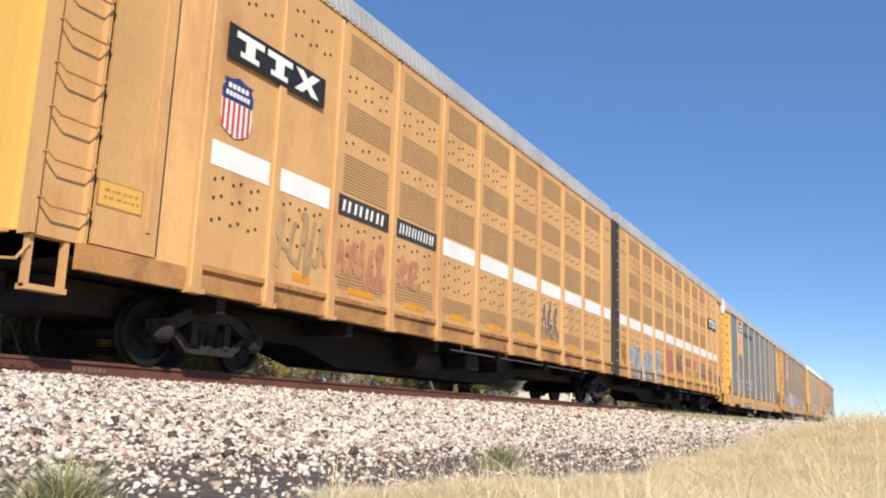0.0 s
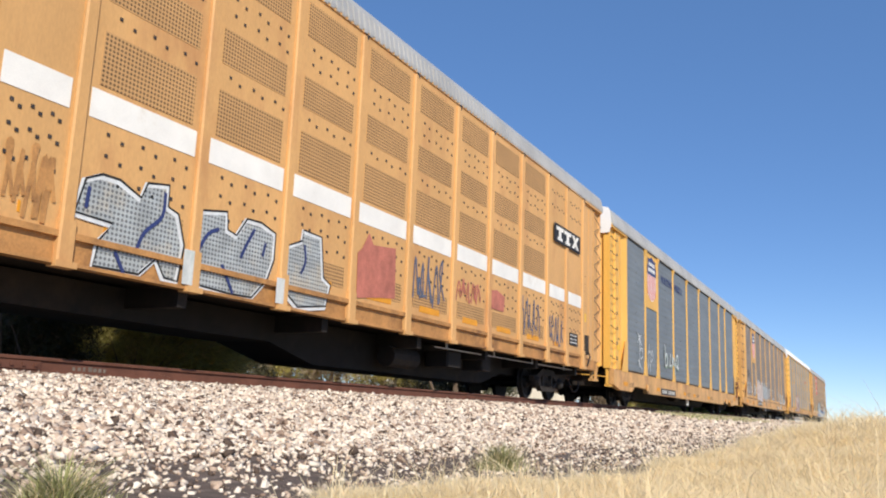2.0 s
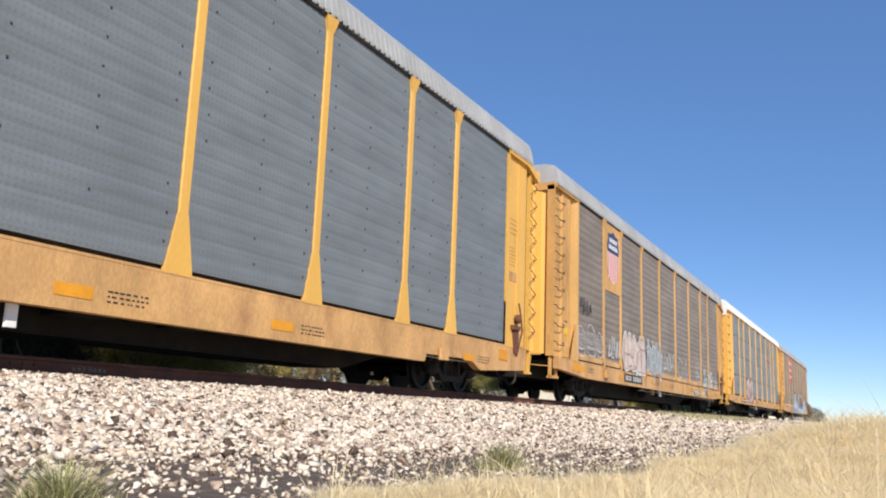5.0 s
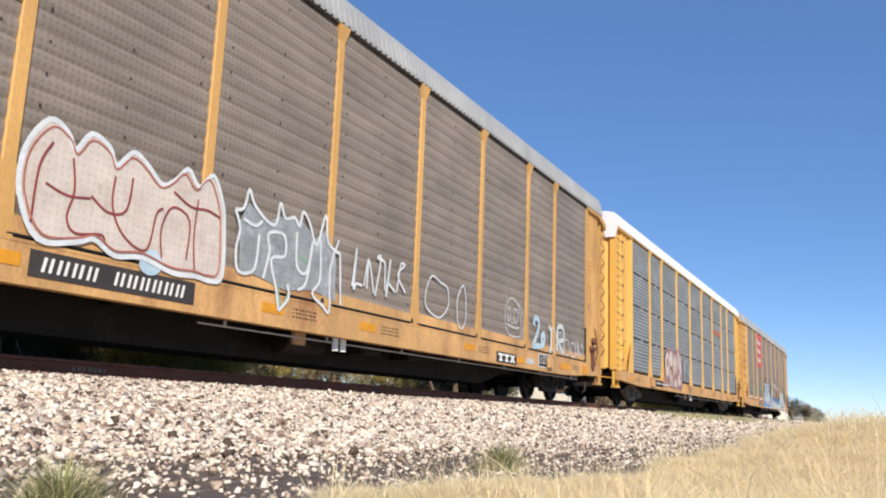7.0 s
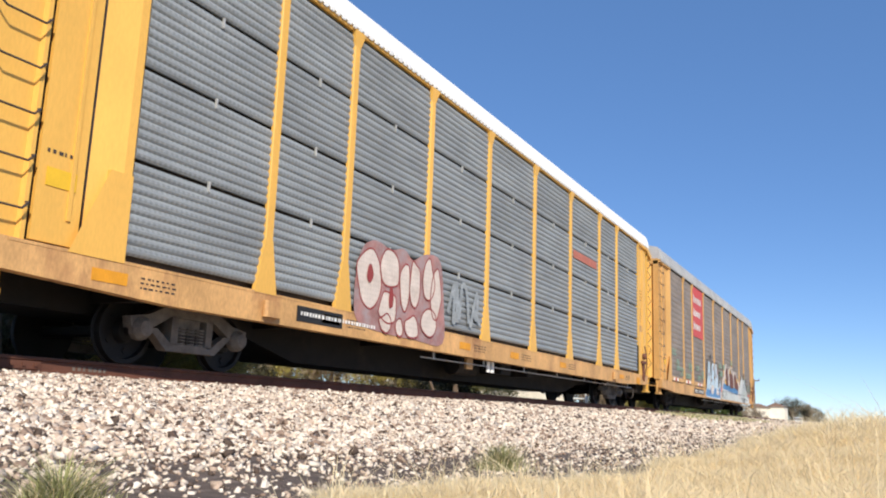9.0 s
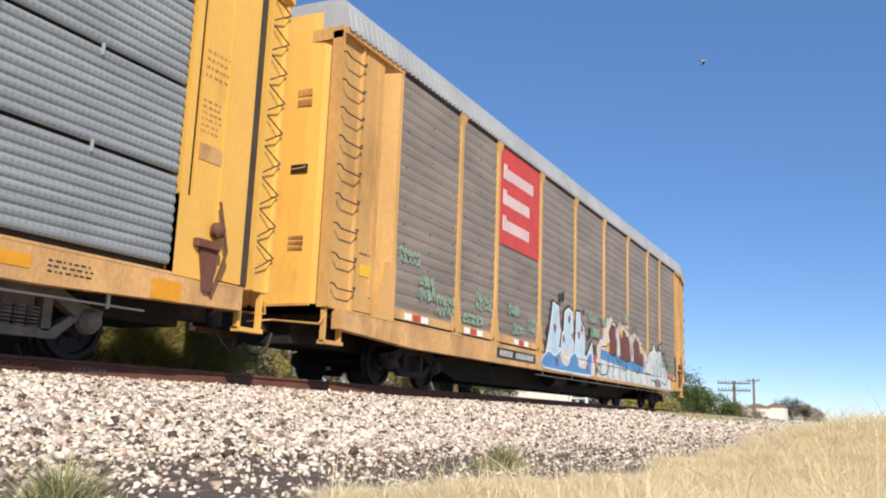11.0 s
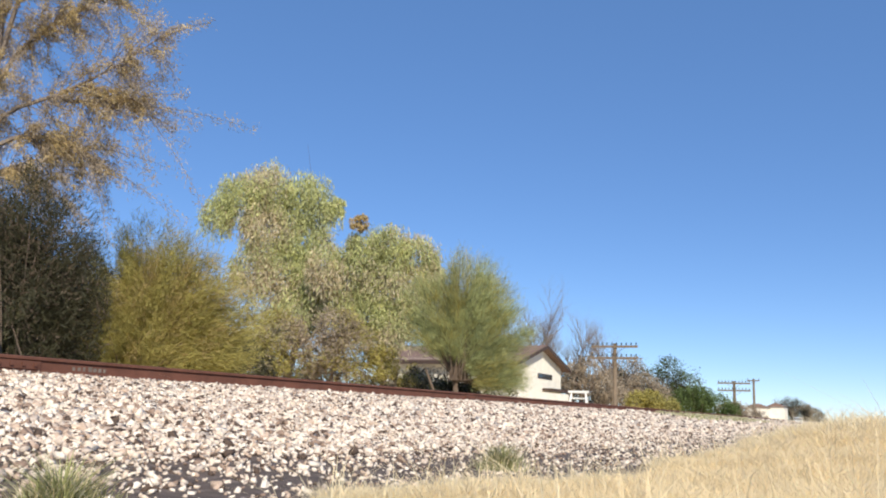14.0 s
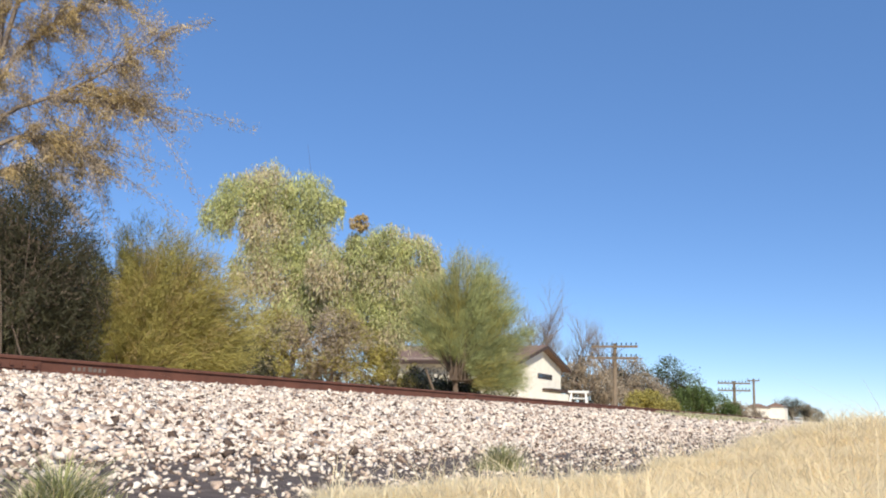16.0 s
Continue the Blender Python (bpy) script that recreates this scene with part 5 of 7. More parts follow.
    strokes(G2, [[(23.5, 1.8), (23.7, 1.75), (23.7, 1.3), (23.6, 1.2)], [(24.2, 1.25), (24.2, 1.85), (24.6, 1.9), (24.7, 1.6), (24.3, 1.5), (24.7, 1.2)]], PALE_SPRAY, "pale sprayed letters", 0.13)
    for k in range(4):
        rr = bubble(23.9 + 0.52 * k, 1.5 - 0.05 * k, 0.42, 0.62 - 0.08 * k, 77 + k)
        outlines(G2, [rr], WHITE_SPRAY, "white line doodle", 0.03, SIDE + 0.014 + 0.002 * k)
    tag(G2, 25.6, 26.4, 1.2, 1.7, 44, WHITE_SPRAY, "thin white sprayed tag", 3, 0.025)
    emblem_board(G2, 20.22, 21.38, 0.70, 0.94, x + 0.008)
    for a, b, c, d, mt in ((21.40, 21.90, 0.76, 0.90, ORANGE), (22.02, 22.5, 0.78, 0.91, PALE_SPRAY), (24.5, 25.05, 0.80, 0.95, ORANGE), (3.05, 3.62, 0.82, 1.04, ORANGE), (5.86, 6.34, 0.82, 0.93, ORANGE)):
        part("sill_patch", plate(a, b, c, d, x + 0.013), mt, G2)
    part("capacity_board", plate(22.84, 23.6, 0.75, 1.09, x + 0.008), PALE_SPRAY, G2, "pale data board with dark fields")
    for a, b, c, d in ((22.88, 23.2, 0.87, 1.06), (23.24, 23.56, 0.87, 1.06), (22.88, 23.56, 0.78, 0.85)):
        part("dark_field", plate(a, b, c, d, x + 0.012), BLACK, G2)
    label_bars(G2, 22.9, 23.54, 0.89, 1.04, x + 0.013, 3, WHITE, 8)
    sill_marks(G2, 2)
    end_marks(G2, 2.4, 27.0)
    cars.append((G2, 28.5))
    W = grey_rack("grey auto rack with white roof and split side panels", GREY_BLUE, YELLOW, YELLOW, ROOF_WHITE, split=True, ze=5.91, rise=0.52)
    part("number_board", plate(6.8, 8.0, 0.80, 1.03, x + 0.008), BLACK, W, "dark number board with white bars")
    label_bars(W, 6.9, 9.0, 0.83, 1.0, x + 0.009, 1, WHITE, 18)
    back = smooth_path([(8.3, 1.2), (8.32, 1.8), (8.5, 2.25), (8.9, 2.42), (9.4, 2.35), (9.85, 2.45), (10.2, 2.3), (10.7, 2.5), (11.3, 2.45), (11.5, 1.6), (11.5, 0.86), (10.4, 0.84), (9.2, 0.86), (8.5, 0.95)], True, 4)[:-1]
    piece(W, [back], RED_HAZE, label="thin faded red sprayed cloud", x=SIDE + 0.011)
    piece(W, [bubble(8.72, 1.72, 0.78, 0.98, 81), bubble(9.4, 1.98, 0.66, 0.66, 82, jag=0.1), bubble(9.35, 1.3, 0.6, 0.6, 83), bubble(9.92, 1.75, 0.34, 0.95, 84), bubble(10.3, 1.85, 0.42, 0.8, 85), bubble(10.8, 2.0, 0.5, 0.75, 86), bubble(11.15, 1.75, 0.45, 0.9, 88),
              bubble(9.3, 1.02, 0.42, 0.3, 89), bubble(9.78, 1.0, 0.28, 0.3, 90), bubble(10.25, 1.05, 0.5, 0.4, 91), bubble(10.9, 1.2, 0.6, 0.5, 92)], PINK, DARKRED_SPRAY, label="cream bubble graffiti with red outline", lw=0.03)
    piece(W, [bubble(8.72, 1.8, 0.2, 0.34, 93), bubble(9.45, 1.5, 0.16, 0.4, 94)], DARKRED_SPRAY, None, label="dark red centre of a sprayed letter", x=SIDE + 0.026)
    tag(W, 11.6, 13.2, 1.3, 2.2, 37, SILVER_SPRAY, "grey sprayed tag", 3, 0.12)
    part("red_dash", plate(19.5, 21.7, 4.02, 4.25, x - 0.008), RED_FADED, W, "faded red painted dash")
    sill_marks(W, 3)
    end_cap(W, 1.52, 5.82)
    end_marks(W, 2.4, 27.0)
    clips = Mesh()
    for a, b in BAYS:
        for k in (1, 2, 3):
            zz = 1.18 + k * 1.142
            clips.box(SIDE - 0.03, SIDE + 0.002, (a + b) / 2 - 0.013, (a + b) / 2 + 0.013, zz - 0.07, zz + 0.07)
    tagged(part("panel_clips", clips, ROOF_GREY, W), kind="stuff")
    cars.append((W, 57.0))
    C = grey_rack("weathered brown-grey auto rack with large blue graffiti", GREY_BROWN, YELLOW_OLD, YELLOW, ROOF_GREY, zs=0.68, kick=True)
    part("red_panel", Mesh().box(SIDE - 0.02, SIDE - 0.004, 8.07, 10.64, 3.42, 5.76), RED, C, "red painted panel with three white word bars")
    for k, n in enumerate((8, 7, 7)):
        for q in range(n):
            part("letter_bar", bars(Mesh(), x, 8.28 + q * 0.24, 5.0 - k * 0.62, 0.27 if q else 0.36, [0.07, 0.07], 0.05 / (0.27 if q else 0.36)), WHITE, C)
    reporting_plate(C, 8.12, 10.5, 0.80, 1.03, x + 0.008, [4, 6])
    for y0, y1, z0, z1, sd in ((3.6, 4.4, 2.2, 2.5, 91), (4.4, 5.0, 1.6, 2.1, 92), (5.1, 5.9, 1.4, 1.8, 93), (6.9, 7.75, 1.75, 2.1, 94), (6.3, 7.3, 1.4, 1.6, 95), (8.7, 9.35, 1.85, 2.1, 96), (9.0, 9.6, 1.42, 1.65, 97), (9.9, 10.55, 1.55, 1.9, 98), (15.0, 15.7, 1.9, 2.2, 99), (25.3, 26.3, 1.5, 1.9, 90)):
        for k in range(2):
            tag(C, y0, y1, z0 + (z1 - z0) * 0.5 * k, z0 + (z1 - z0) * (0.5 + 0.5 * k), sd + 10 * k, MINT_SPRAY, "mint green sprayed tag", 5, 0.035)
    for y in (3.9, 6.4, 9.1):
        for k in range(3):
            part("reflector", plate(y + 0.32 * k, y + 0.32 * k + 0.28, 1.18, 1.30, x + 0.003), RED if k % 2 else WHITE, C)
    # blue lettering with white edges, red stars
    L1 = [(11.0, 0.78), (11.25, 1.2), (11.5, 1.75), (11.72, 2.5), (12.15, 2.42), (12.2, 1.95), (12.32, 1.85), (12.15, 1.35), (12.6, 1.25), (12.7, 0.72)]
    L2 = [(12.35, 1.3), (12.45, 1.75), (12.6, 1.85), (12.65, 2.35), (12.95, 2.48), (13.3, 2.42), (13.35, 1.9), (13.15, 1.75), (13.4, 1.6), (13.35, 1.15), (12.9, 1.1)]
    L3 = [(13.45, 1.1), (13.6, 1.8), (13.65, 2.48), (13.95, 2.46), (14.05, 2.2), (14.3, 2.1), (14.4, 1.75), (14.35, 1.3), (14.6, 1.25), (15.1, 1.72), (15.2, 1.35), (14.95, 0.72), (13.4, 0.72)]
    base = smooth_path([(11.05, 0.76), (11.35, 1.2), (11.9, 1.12), (12.4, 1.3), (12.9, 1.1), (13.5, 1.32), (13.9, 1.1), (14.4, 1.12), (14.85, 1.4), (15.1, 1.3), (14.95, 0.76)], True, 3)[:-1]
    outlines(C, [[(a, max(b, 0.86)) for a, b in q] for q in (L1, L2, L3)], BROWN_PLATE, "dark sprayed outer outline", 0.26, SIDE + 0.0105)
    piece(C, [L1, L2, L3], SKYBLUE_SPRAY, WHITE_SPRAY, label="large light blue block graffiti", lw=0.08, x=SIDE + 0.014)
    piece(C, [base], BLUE_SPRAY, WHITE_SPRAY, lw=0.045, label="blue lower graffiti band", x=SIDE + 0.0195)
    piece(C, [bubble(12.75, 1.12, 0.85, 0.42, 67), bubble(14.2, 1.05, 0.8, 0.3, 68), bubble(15.2, 1.0, 0.4, 0.5, 69)], PINK, None, label="cream graffiti patches", x=SIDE + 0.022)
    piece(C, [star(11.85, 1.85, 0.14), star(12.55, 1.62, 0.12), star(13.0, 2.2, 0.13), star(13.85, 1.85, 0.13), star(14.12, 2.05, 0.15, 0.5), star(12.0, 0.98, 0.13), star(14.6, 0.98, 0.11)], DARKRED_SPRAY, None, label="dark red sprayed stars", x=SIDE + 0.025)
    # cream cloud with brown letters over a blue stripe
    r = random.Random(9)
    tops = [(15.5, 1.0), (15.7, 1.75), (16.2, 1.95), (16.6, 2.55), (17.2, 2.74), (17.8, 2.45), (18.2, 2.65), (19.0, 2.6), (19.6, 2.35), (20.0, 2.5), (20.6, 2.35), (21.2, 2.1), (21.8, 1.75), (21.9, 1.0)]
    cloud = [(a + r.uniform(-0.05, 0.05), b + r.uniform(-0.07, 0.07)) for a, b in smooth_path(tops, False, 6)]
    piece(C, [cloud], PINK, None, label="cream sprayed cloud", x=SIDE + 0.011)
    piece(C, [[(15.9, 1.32), (16.1, 1.62), (18.6, 1.55), (21.2, 1.45), (21.2, 1.15), (18.5, 1.22)]], BLUE_SPRAY, None, label="blue sprayed stripe", x=SIDE + 0.014)
    piece(C, [[(15.6, 0.76), (16.0, 1.3), (18.5, 1.2), (21.3, 1.14), (21.9, 0.76)]], PALE_SPRAY, None, label="whitish sprayed stripe", x=SIDE + 0.0135)
    b1 = [(16.9, 1.55), (17.0, 1.95), (16.85, 2.2), (17.15, 2.5), (17.6, 2.46), (17.55, 2.15), (17.72, 1.95), (17.7, 1.6), (17.3, 1.5)]
    b2 = [(18.2, 1.5), (18.25, 1.95), (18.1, 2.2), (18.4, 2.46), (18.8, 2.4), (18.9, 2.25), (19.15, 2.3), (19.35, 2.0), (19.5, 1.5), (18.9, 1.42)]
    b3 = [(19.9, 1.5), (19.85, 2.1), (20.1, 2.35), (20.5, 2.2), (20.7, 1.9), (21.15, 1.8), (21.3, 1.4)]
    piece(C, [b1, b2, b3], BROWN_SPRAY, BLACK, label="brown block graffiti letters", lw=0.03, x=SIDE + 0.017)
    piece(C, [bubble(16.75, 1.72, 0.3, 0.3, 5), bubble(18.35, 2.35, 0.2, 0.35, 6), bubble(20.9, 1.95, 0.3, 0.25, 7)], YELLOW_LABEL, None, label="yellow sprayed accents", x=SIDE + 0.021)
    for k, y in enumerate((16.7, 17.3, 18.0, 18.9, 19.6, 20.4)):
        m = ribbon(Mesh(), smooth_path([(y, 1.5), (y + 0.12, 1.2), (y - 0.02, 0.95), (y + 0.1, 0.78)], False, 4), 0.03, SIDE + 0.022)
        part("sprayed_drip", m, BLACK, C)
    piece(C, [[(21.75, 0.75), (21.9, 1.16), (25.6, 1.16), (25.75, 0.75)]], PALE_SPRAY, None, label="whitish sprayed band on the sill", x=SIDE + 0.0125)
    piece(C, [[(21.55, 1.2), (21.6, 1.6), (21.9, 1.62), (22.0, 1.95), (22.45, 2.1), (22.6, 2.1), (22.85, 2.42), (23.1, 2.12), (23.35, 2.15), (23.42, 2.02), (23.55, 2.2), (24.05, 2.15), (24.25, 1.75), (24.6, 1.9), (24.7, 1.55), (25.05, 1.5), (25.1, 1.2), (24.75, 0.9), (24.0, 1.0), (23.95, 0.86), (22.4, 1.0), (22.35, 1.18)]], PALE_SPRAY, BLACK, label="white block graffiti with dark outline", lw=0.045)
    for k, (y, z, h) in enumerate(((22.3, 1.25, 0.65), (22.65, 1.2, 0.8), (22.95, 1.15, 0.85), (23.25, 1.2, 0.7), (23.55, 1.15, 0.85), (23.85, 1.2, 0.75), (24.45, 1.15, 0.5))):
        m = ribbon(Mesh(), smooth_path([(y - 0.03, z), (y + 0.05, z + h * 0.4), (y - 0.02, z + h * 0.75), (y + 0.09, z + h)], False, 4), 0.028, SIDE + 0.019)
        part("spray_line", m, SLATE_SPRAY if k % 2 else GREY_SMOOTH, C)
    strokes(C, [[(23.45, 2.16), (23.67, 2.37), (23.93, 2.48), (24.1, 2.42), (24.15, 2.22), (24.11, 2.01)], [(24.11, 2.01), (24.34, 2.1), (24.58, 2.21), (24.64, 1.96), (24.67, 1.7)], [(24.67, 1.7), (24.94, 1.7), (24.84, 1.47), (24.72, 1.2)], [(24.12, 1.99), (24.23, 1.68), (24.38, 1.61), (24.47, 1.7), (24.58, 1.86)]], BLACK, "thick black outline of white letters", 0.075, SIDE + 0.0225)
    strokes(C, [[(23.85, 1.17), (24.05, 1.34), (24.13, 1.44)], [(24.41, 1.29), (24.52, 1.19)], [(23.78, 2.27), (23.97, 2.2), (23.95, 1.69), (23.86, 1.38)]], MINT_SPRAY, "green spray accents in white letters", 0.09, SIDE + 0.0215)
    tag(C, 22.2, 24.2, 1.25, 2.0, 38, WHITE_SPRAY, "white sprayed fill strokes", 6, 0.05, SIDE + 0.021)
    part("capacity_board", plate(23.0, 23.75, 0.78, 1.04, x + 0.026), BLACK, C, "small dark data board")
    label_bars(C, 23.05, 23.7, 0.8, 1.02, x + 0.027, 3, WHITE, 8)
    # dark sprayed spots and lines round the letters
    for k, (a, b, w, h) in enumerate(((12.25, 2.7, 0.16, 0.35), (12.5, 2.75, 0.22, 0.3), (13.45, 2.0, 0.3, 0.4), (14.32, 2.55, 0.12, 0.2), (14.9, 2.0, 0.22, 0.3), (14.75, 1.85, 0.12, 0.2), (15.35, 1.55, 0.2, 0.35), (15.45, 1.02, 0.26, 0.4), (12.3, 0.9, 0.5, 0.22), (11.3, 1.7, 0.16, 0.3), (11.15, 1.35, 0.14, 0.25))):
        piece(C, [bubble(a, b, w, h, 300 + k, 7, 0.25)], BROWN_PLATE, None, label="dark sprayed spot", x=SIDE + 0.0122)
    piece(C, [[(15.25, 1.15), (15.25, 1.38), (15.5, 1.36), (15.5, 1.13)], [(25.15, 1.17), (25.15, 1.3), (25.5, 1.3), (25.5, 1.17)], [(25.65, 1.17), (25.65, 1.3), (25.95, 1.3), (25.95, 1.17)]], RED, None, label="red reflector patch half under spray", x=SIDE + 0.0265)
    strokes(C, [[(16.0, 1.45), (16.1, 1.7), (16.6, 1.75), (17.0, 1.95), (16.95, 2.25), (17.25, 2.58), (17.68, 2.55), (17.62, 2.2), (17.78, 1.95), (17.7, 1.6), (17.5, 1.5)], [(17.5, 1.6), (17.9, 1.35), (18.2, 1.6), (18.1, 2.2), (18.0, 2.4), (18.45, 2.66), (18.85, 2.5), (19.1, 2.5), (19.45, 2.1), (19.6, 1.6)],
                [(19.6, 1.7), (19.8, 2.2), (19.7, 2.45), (20.05, 2.7), (20.45, 2.4), (20.6, 2.1), (21.0, 2.15), (21.3, 1.8), (21.5, 1.3)], [(15.7, 1.0), (16.0, 0.85), (16.6, 0.9), (16.9, 1.15)], [(15.55, 0.85), (15.7, 1.12), (15.95, 1.1), (15.9, 0.85)], [(18.3, 1.5), (18.6, 1.1), (18.9, 1.3)], [(20.0, 1.5), (20.2, 1.15), (20.6, 1.2), (20.5, 1.5)]],
            BLACK, "thin black outline of brown letters", 0.032, SIDE + 0.0235)
    for y0, y1, z0, z1, sd in ((14.75, 15.5, 2.3, 2.6, 401), (15.2, 15.8, 1.9, 2.2, 402), (16.1, 16.6, 2.3, 2.65, 403), (18.6, 19.3, 2.72, 3.0, 404)):
        tag(C, y0, y1, z0, z1, sd, MINT_SPRAY, "mint green sprayed tag", 5, 0.05, SIDE + 0.024)
    for a, b in BAYS[4:8]:
        part("panel_seam", Mesh().box(SIDE + 0.024, SIDE + 0.0262, a + 0.1, b - 0.12, 1.165, 1.18), BLACK, C)
    end_marks(C, 2.4, 27.0)
    cars.append((C, 85.5))
    return cars


CARS = build_train()


# ---- plants, buildings ----
def leaf_cloud(rng, centres, radii, n, size, droop=0.0, long=1.0, up=0.0, thin=0.4):
    """n small leaves about twig ends: thin diamonds of two triangles."""
    C = np.asarray(centres)
    k = rng.integers(0, len(C), n)
    d = rng.normal(0, 1, (n, 3))
    d /= np.linalg.norm(d, axis=1, keepdims=True)
    P = C[k] + d * (np.asarray(radii)[k] * rng.uniform(0.15, 1, n) ** 0.5)[:, None]
    P[:, 2] -= droop * rng.uniform(0, 1, n) ** 2
    a = rng.normal(0, 1, (n, 3)) * (1, 1, 0.7)
    a += d * 0.8
    a[:, 2] += up - droop * 0.6
    a /= np.linalg.norm(a, axis=1, keepdims=True)
    b = np.cross(a, rng.normal(0, 1, (n, 3)))
    b /= np.linalg.norm(b, axis=1, keepdims=True)
    s = (size * rng.uniform(0.6, 1.4, n))[:, None]
    V = np.stack([P - a * s * long, P + b * s * thin, P + a * s * long, P - b * s * thin], 1).reshape(-1, 3)
    i = np.arange(n)[:, None] * 4
    T = np.concatenate([i + [0, 1, 2], i + [0, 2, 3]])
    return V, T


def branching(rng, base, height, spread, trunk_r, levels=3, kids=4, lean=0.0, rise=0.6, start=0.3):
    """Tapered trunk with limbs; returns the wood and the twig ends."""
    m, tips = Mesh(), []

    def grow(p, d, length, r, lev):
        q = p
        n = 4
        for i in range(n):
            d2 = (d + Vector(rng.normal(0, 0.14, 3))).normalized()
            e = q + d2 * (length / n)
            ra, rb = r * (1 - 0.16 * i), r * (1 - 0.16 * (i + 1))
            m.tube(q, e, ra, rb, 6 if lev < 2 else 4)
            q, d = e, d2
            if lev < levels and i >= (1 if lev else max(0, int(start * n))):
                for _ in range(max(1, kids // 2)):
                    ang = rng.uniform(0, math.tau)
                    out = Vector((math.cos(ang) * spread, math.sin(ang) * spread, rise + rng.uniform(-0.3, 0.4))).normalized()
                    grow(q, (out + d * 0.45).normalized(), length * rng.uniform(0.45, 0.7), rb * 0.6, lev + 1)
        if lev >= levels - 1:
            tips.append(tuple(q))

    grow(Vector(base), Vector((lean, 0, 1)).normalized(), height, trunk_r, 0)
    return m, tips


def tree(name, label, x, y, height, crown, leaves, mat, seed, size=0.1, droop=0.0, long=1.0, up=0.0, spread=0.8, trunk_r=0.2, levels=3, kids=4,
         rise=0.6, start=0.3, trunk=0.5, blobs=None, bark=BARK, mat2=None, lean=0.0, blob_r=0.9, thin=0.4):
    """blobs: (dx, dy, z, r) clumps of the crown about the tree's foot; leaves gather in them unevenly."""
    rng = np.random.default_rng(seed)
    zg = float(ground_z(x, y))
    ob = thing(name, label, "tree")
    wood, tips = branching(rng, (x, y, zg - 0.1), height * trunk, spread, trunk_r, levels, kids, lean, rise, start)
    part("trunk", wood, bark, ob)
    if leaves:
        keep = [q for q in tips if q[2] < zg + height * 0.85][::max(1, len(tips) // 80)] if blobs else tips
        cs, rs = list(keep), [crown] * len(keep)
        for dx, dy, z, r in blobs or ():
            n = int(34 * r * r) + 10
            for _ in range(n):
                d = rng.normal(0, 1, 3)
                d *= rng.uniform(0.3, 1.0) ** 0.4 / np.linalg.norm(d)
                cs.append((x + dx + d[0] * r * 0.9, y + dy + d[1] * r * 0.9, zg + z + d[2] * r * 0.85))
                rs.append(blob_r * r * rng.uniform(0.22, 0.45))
        V, T = leaf_cloud(rng, cs, rs, leaves, size, droop, long, up, thin)
        low = float(ground_z(x, y)) + 0.05
        V[:, 2] = np.maximum(V[:, 2], low)
        fm = None
        mats = [mat]
        if mat2:
            mats = [mat, mat2]
            h = V[T].mean(1)
            fm = ((np.sin(h[:, 0] * 1.3 + seed) + np.sin(h[:, 1] * 1.7) + np.sin(h[:, 2] * 1.9 + 2) + np.tile(rng.normal(0, 1.4, len(T) // 2), 2) - 0.16 * (h[:, 2] - 6)) > 0.55).astype(int)
        c = new("crown", big_mesh("crown", V, T, mats, False, fm))
        c.parent = ob
    return ob


def bent_lines(rng, foot, lobes, n, stray=0.25):
    """Stems that rise from a foot and arch outwards to points in the crown's lobes (across, along, z, radius)."""
    F = np.array(foot, float)
    k = rng.choice(len(lobes), n, p=np.array([q[3] ** 2 for q in lobes]) / sum(q[3] ** 2 for q in lobes))
    L = np.array(lobes)[k]
    d = rng.normal(0, 1, (n, 3))
    d *= (rng.uniform(0.25, 1, n) ** 0.45 / np.linalg.norm(d, axis=1))[:, None]
    tip = F + L[:, :3] + d * L[:, 3:4]
    base = F + rng.normal(0, stray, (n, 3)) * (1, 1, 0)
    mid = base + (tip - base) * (0.35, 0.35, 0.72)
    t = np.linspace(0, 1, 7)[None, :, None]
    return (1 - t) ** 2 * base[:, None] + 2 * t * (1 - t) * mid[:, None] + t * t * tip[:, None]


def twigs_along(rng, lines, n, length, width, spread, hang=0.0, t0=0.3, wild=0.55):
    """n hair-thin leafy twigs set along the lines, following them outwards; gives mesh arrays and each one's line."""
    lines = np.asarray(lines, float)
    m = lines.shape[1] - 1
    k = rng.integers(0, len(lines), n)
    t = (t0 + (1 - t0) * rng.uniform(0, 1, n) ** 0.75) * m
    i = np.minimum(t.astype(int), m - 1)
    p, q = lines[k, i], lines[k, i + 1]
    P = p + (q - p) * (t - i)[:, None] + rng.normal(0, spread, (n, 3)) * (0.35 + 0.65 * t / m)[:, None]
    a = (q - p) / np.linalg.norm(q - p, axis=1, keepdims=True) + rng.normal(0, wild, (n, 3))
    a[:, 2] -= hang
    a /= np.linalg.norm(a, axis=1, keepdims=True)
    b = np.cross(a, rng.normal(0, 1, (n, 3)))
    b /= np.linalg.norm(b, axis=1, keepdims=True)
    s = (length * rng.uniform(0.5, 1.5, n))[:, None]
    V = np.stack([P - b * width / 2, P + b * width / 2, P + a * s], 1).reshape(-1, 3)
    return V, np.arange(3 * n).reshape(-1, 3), k


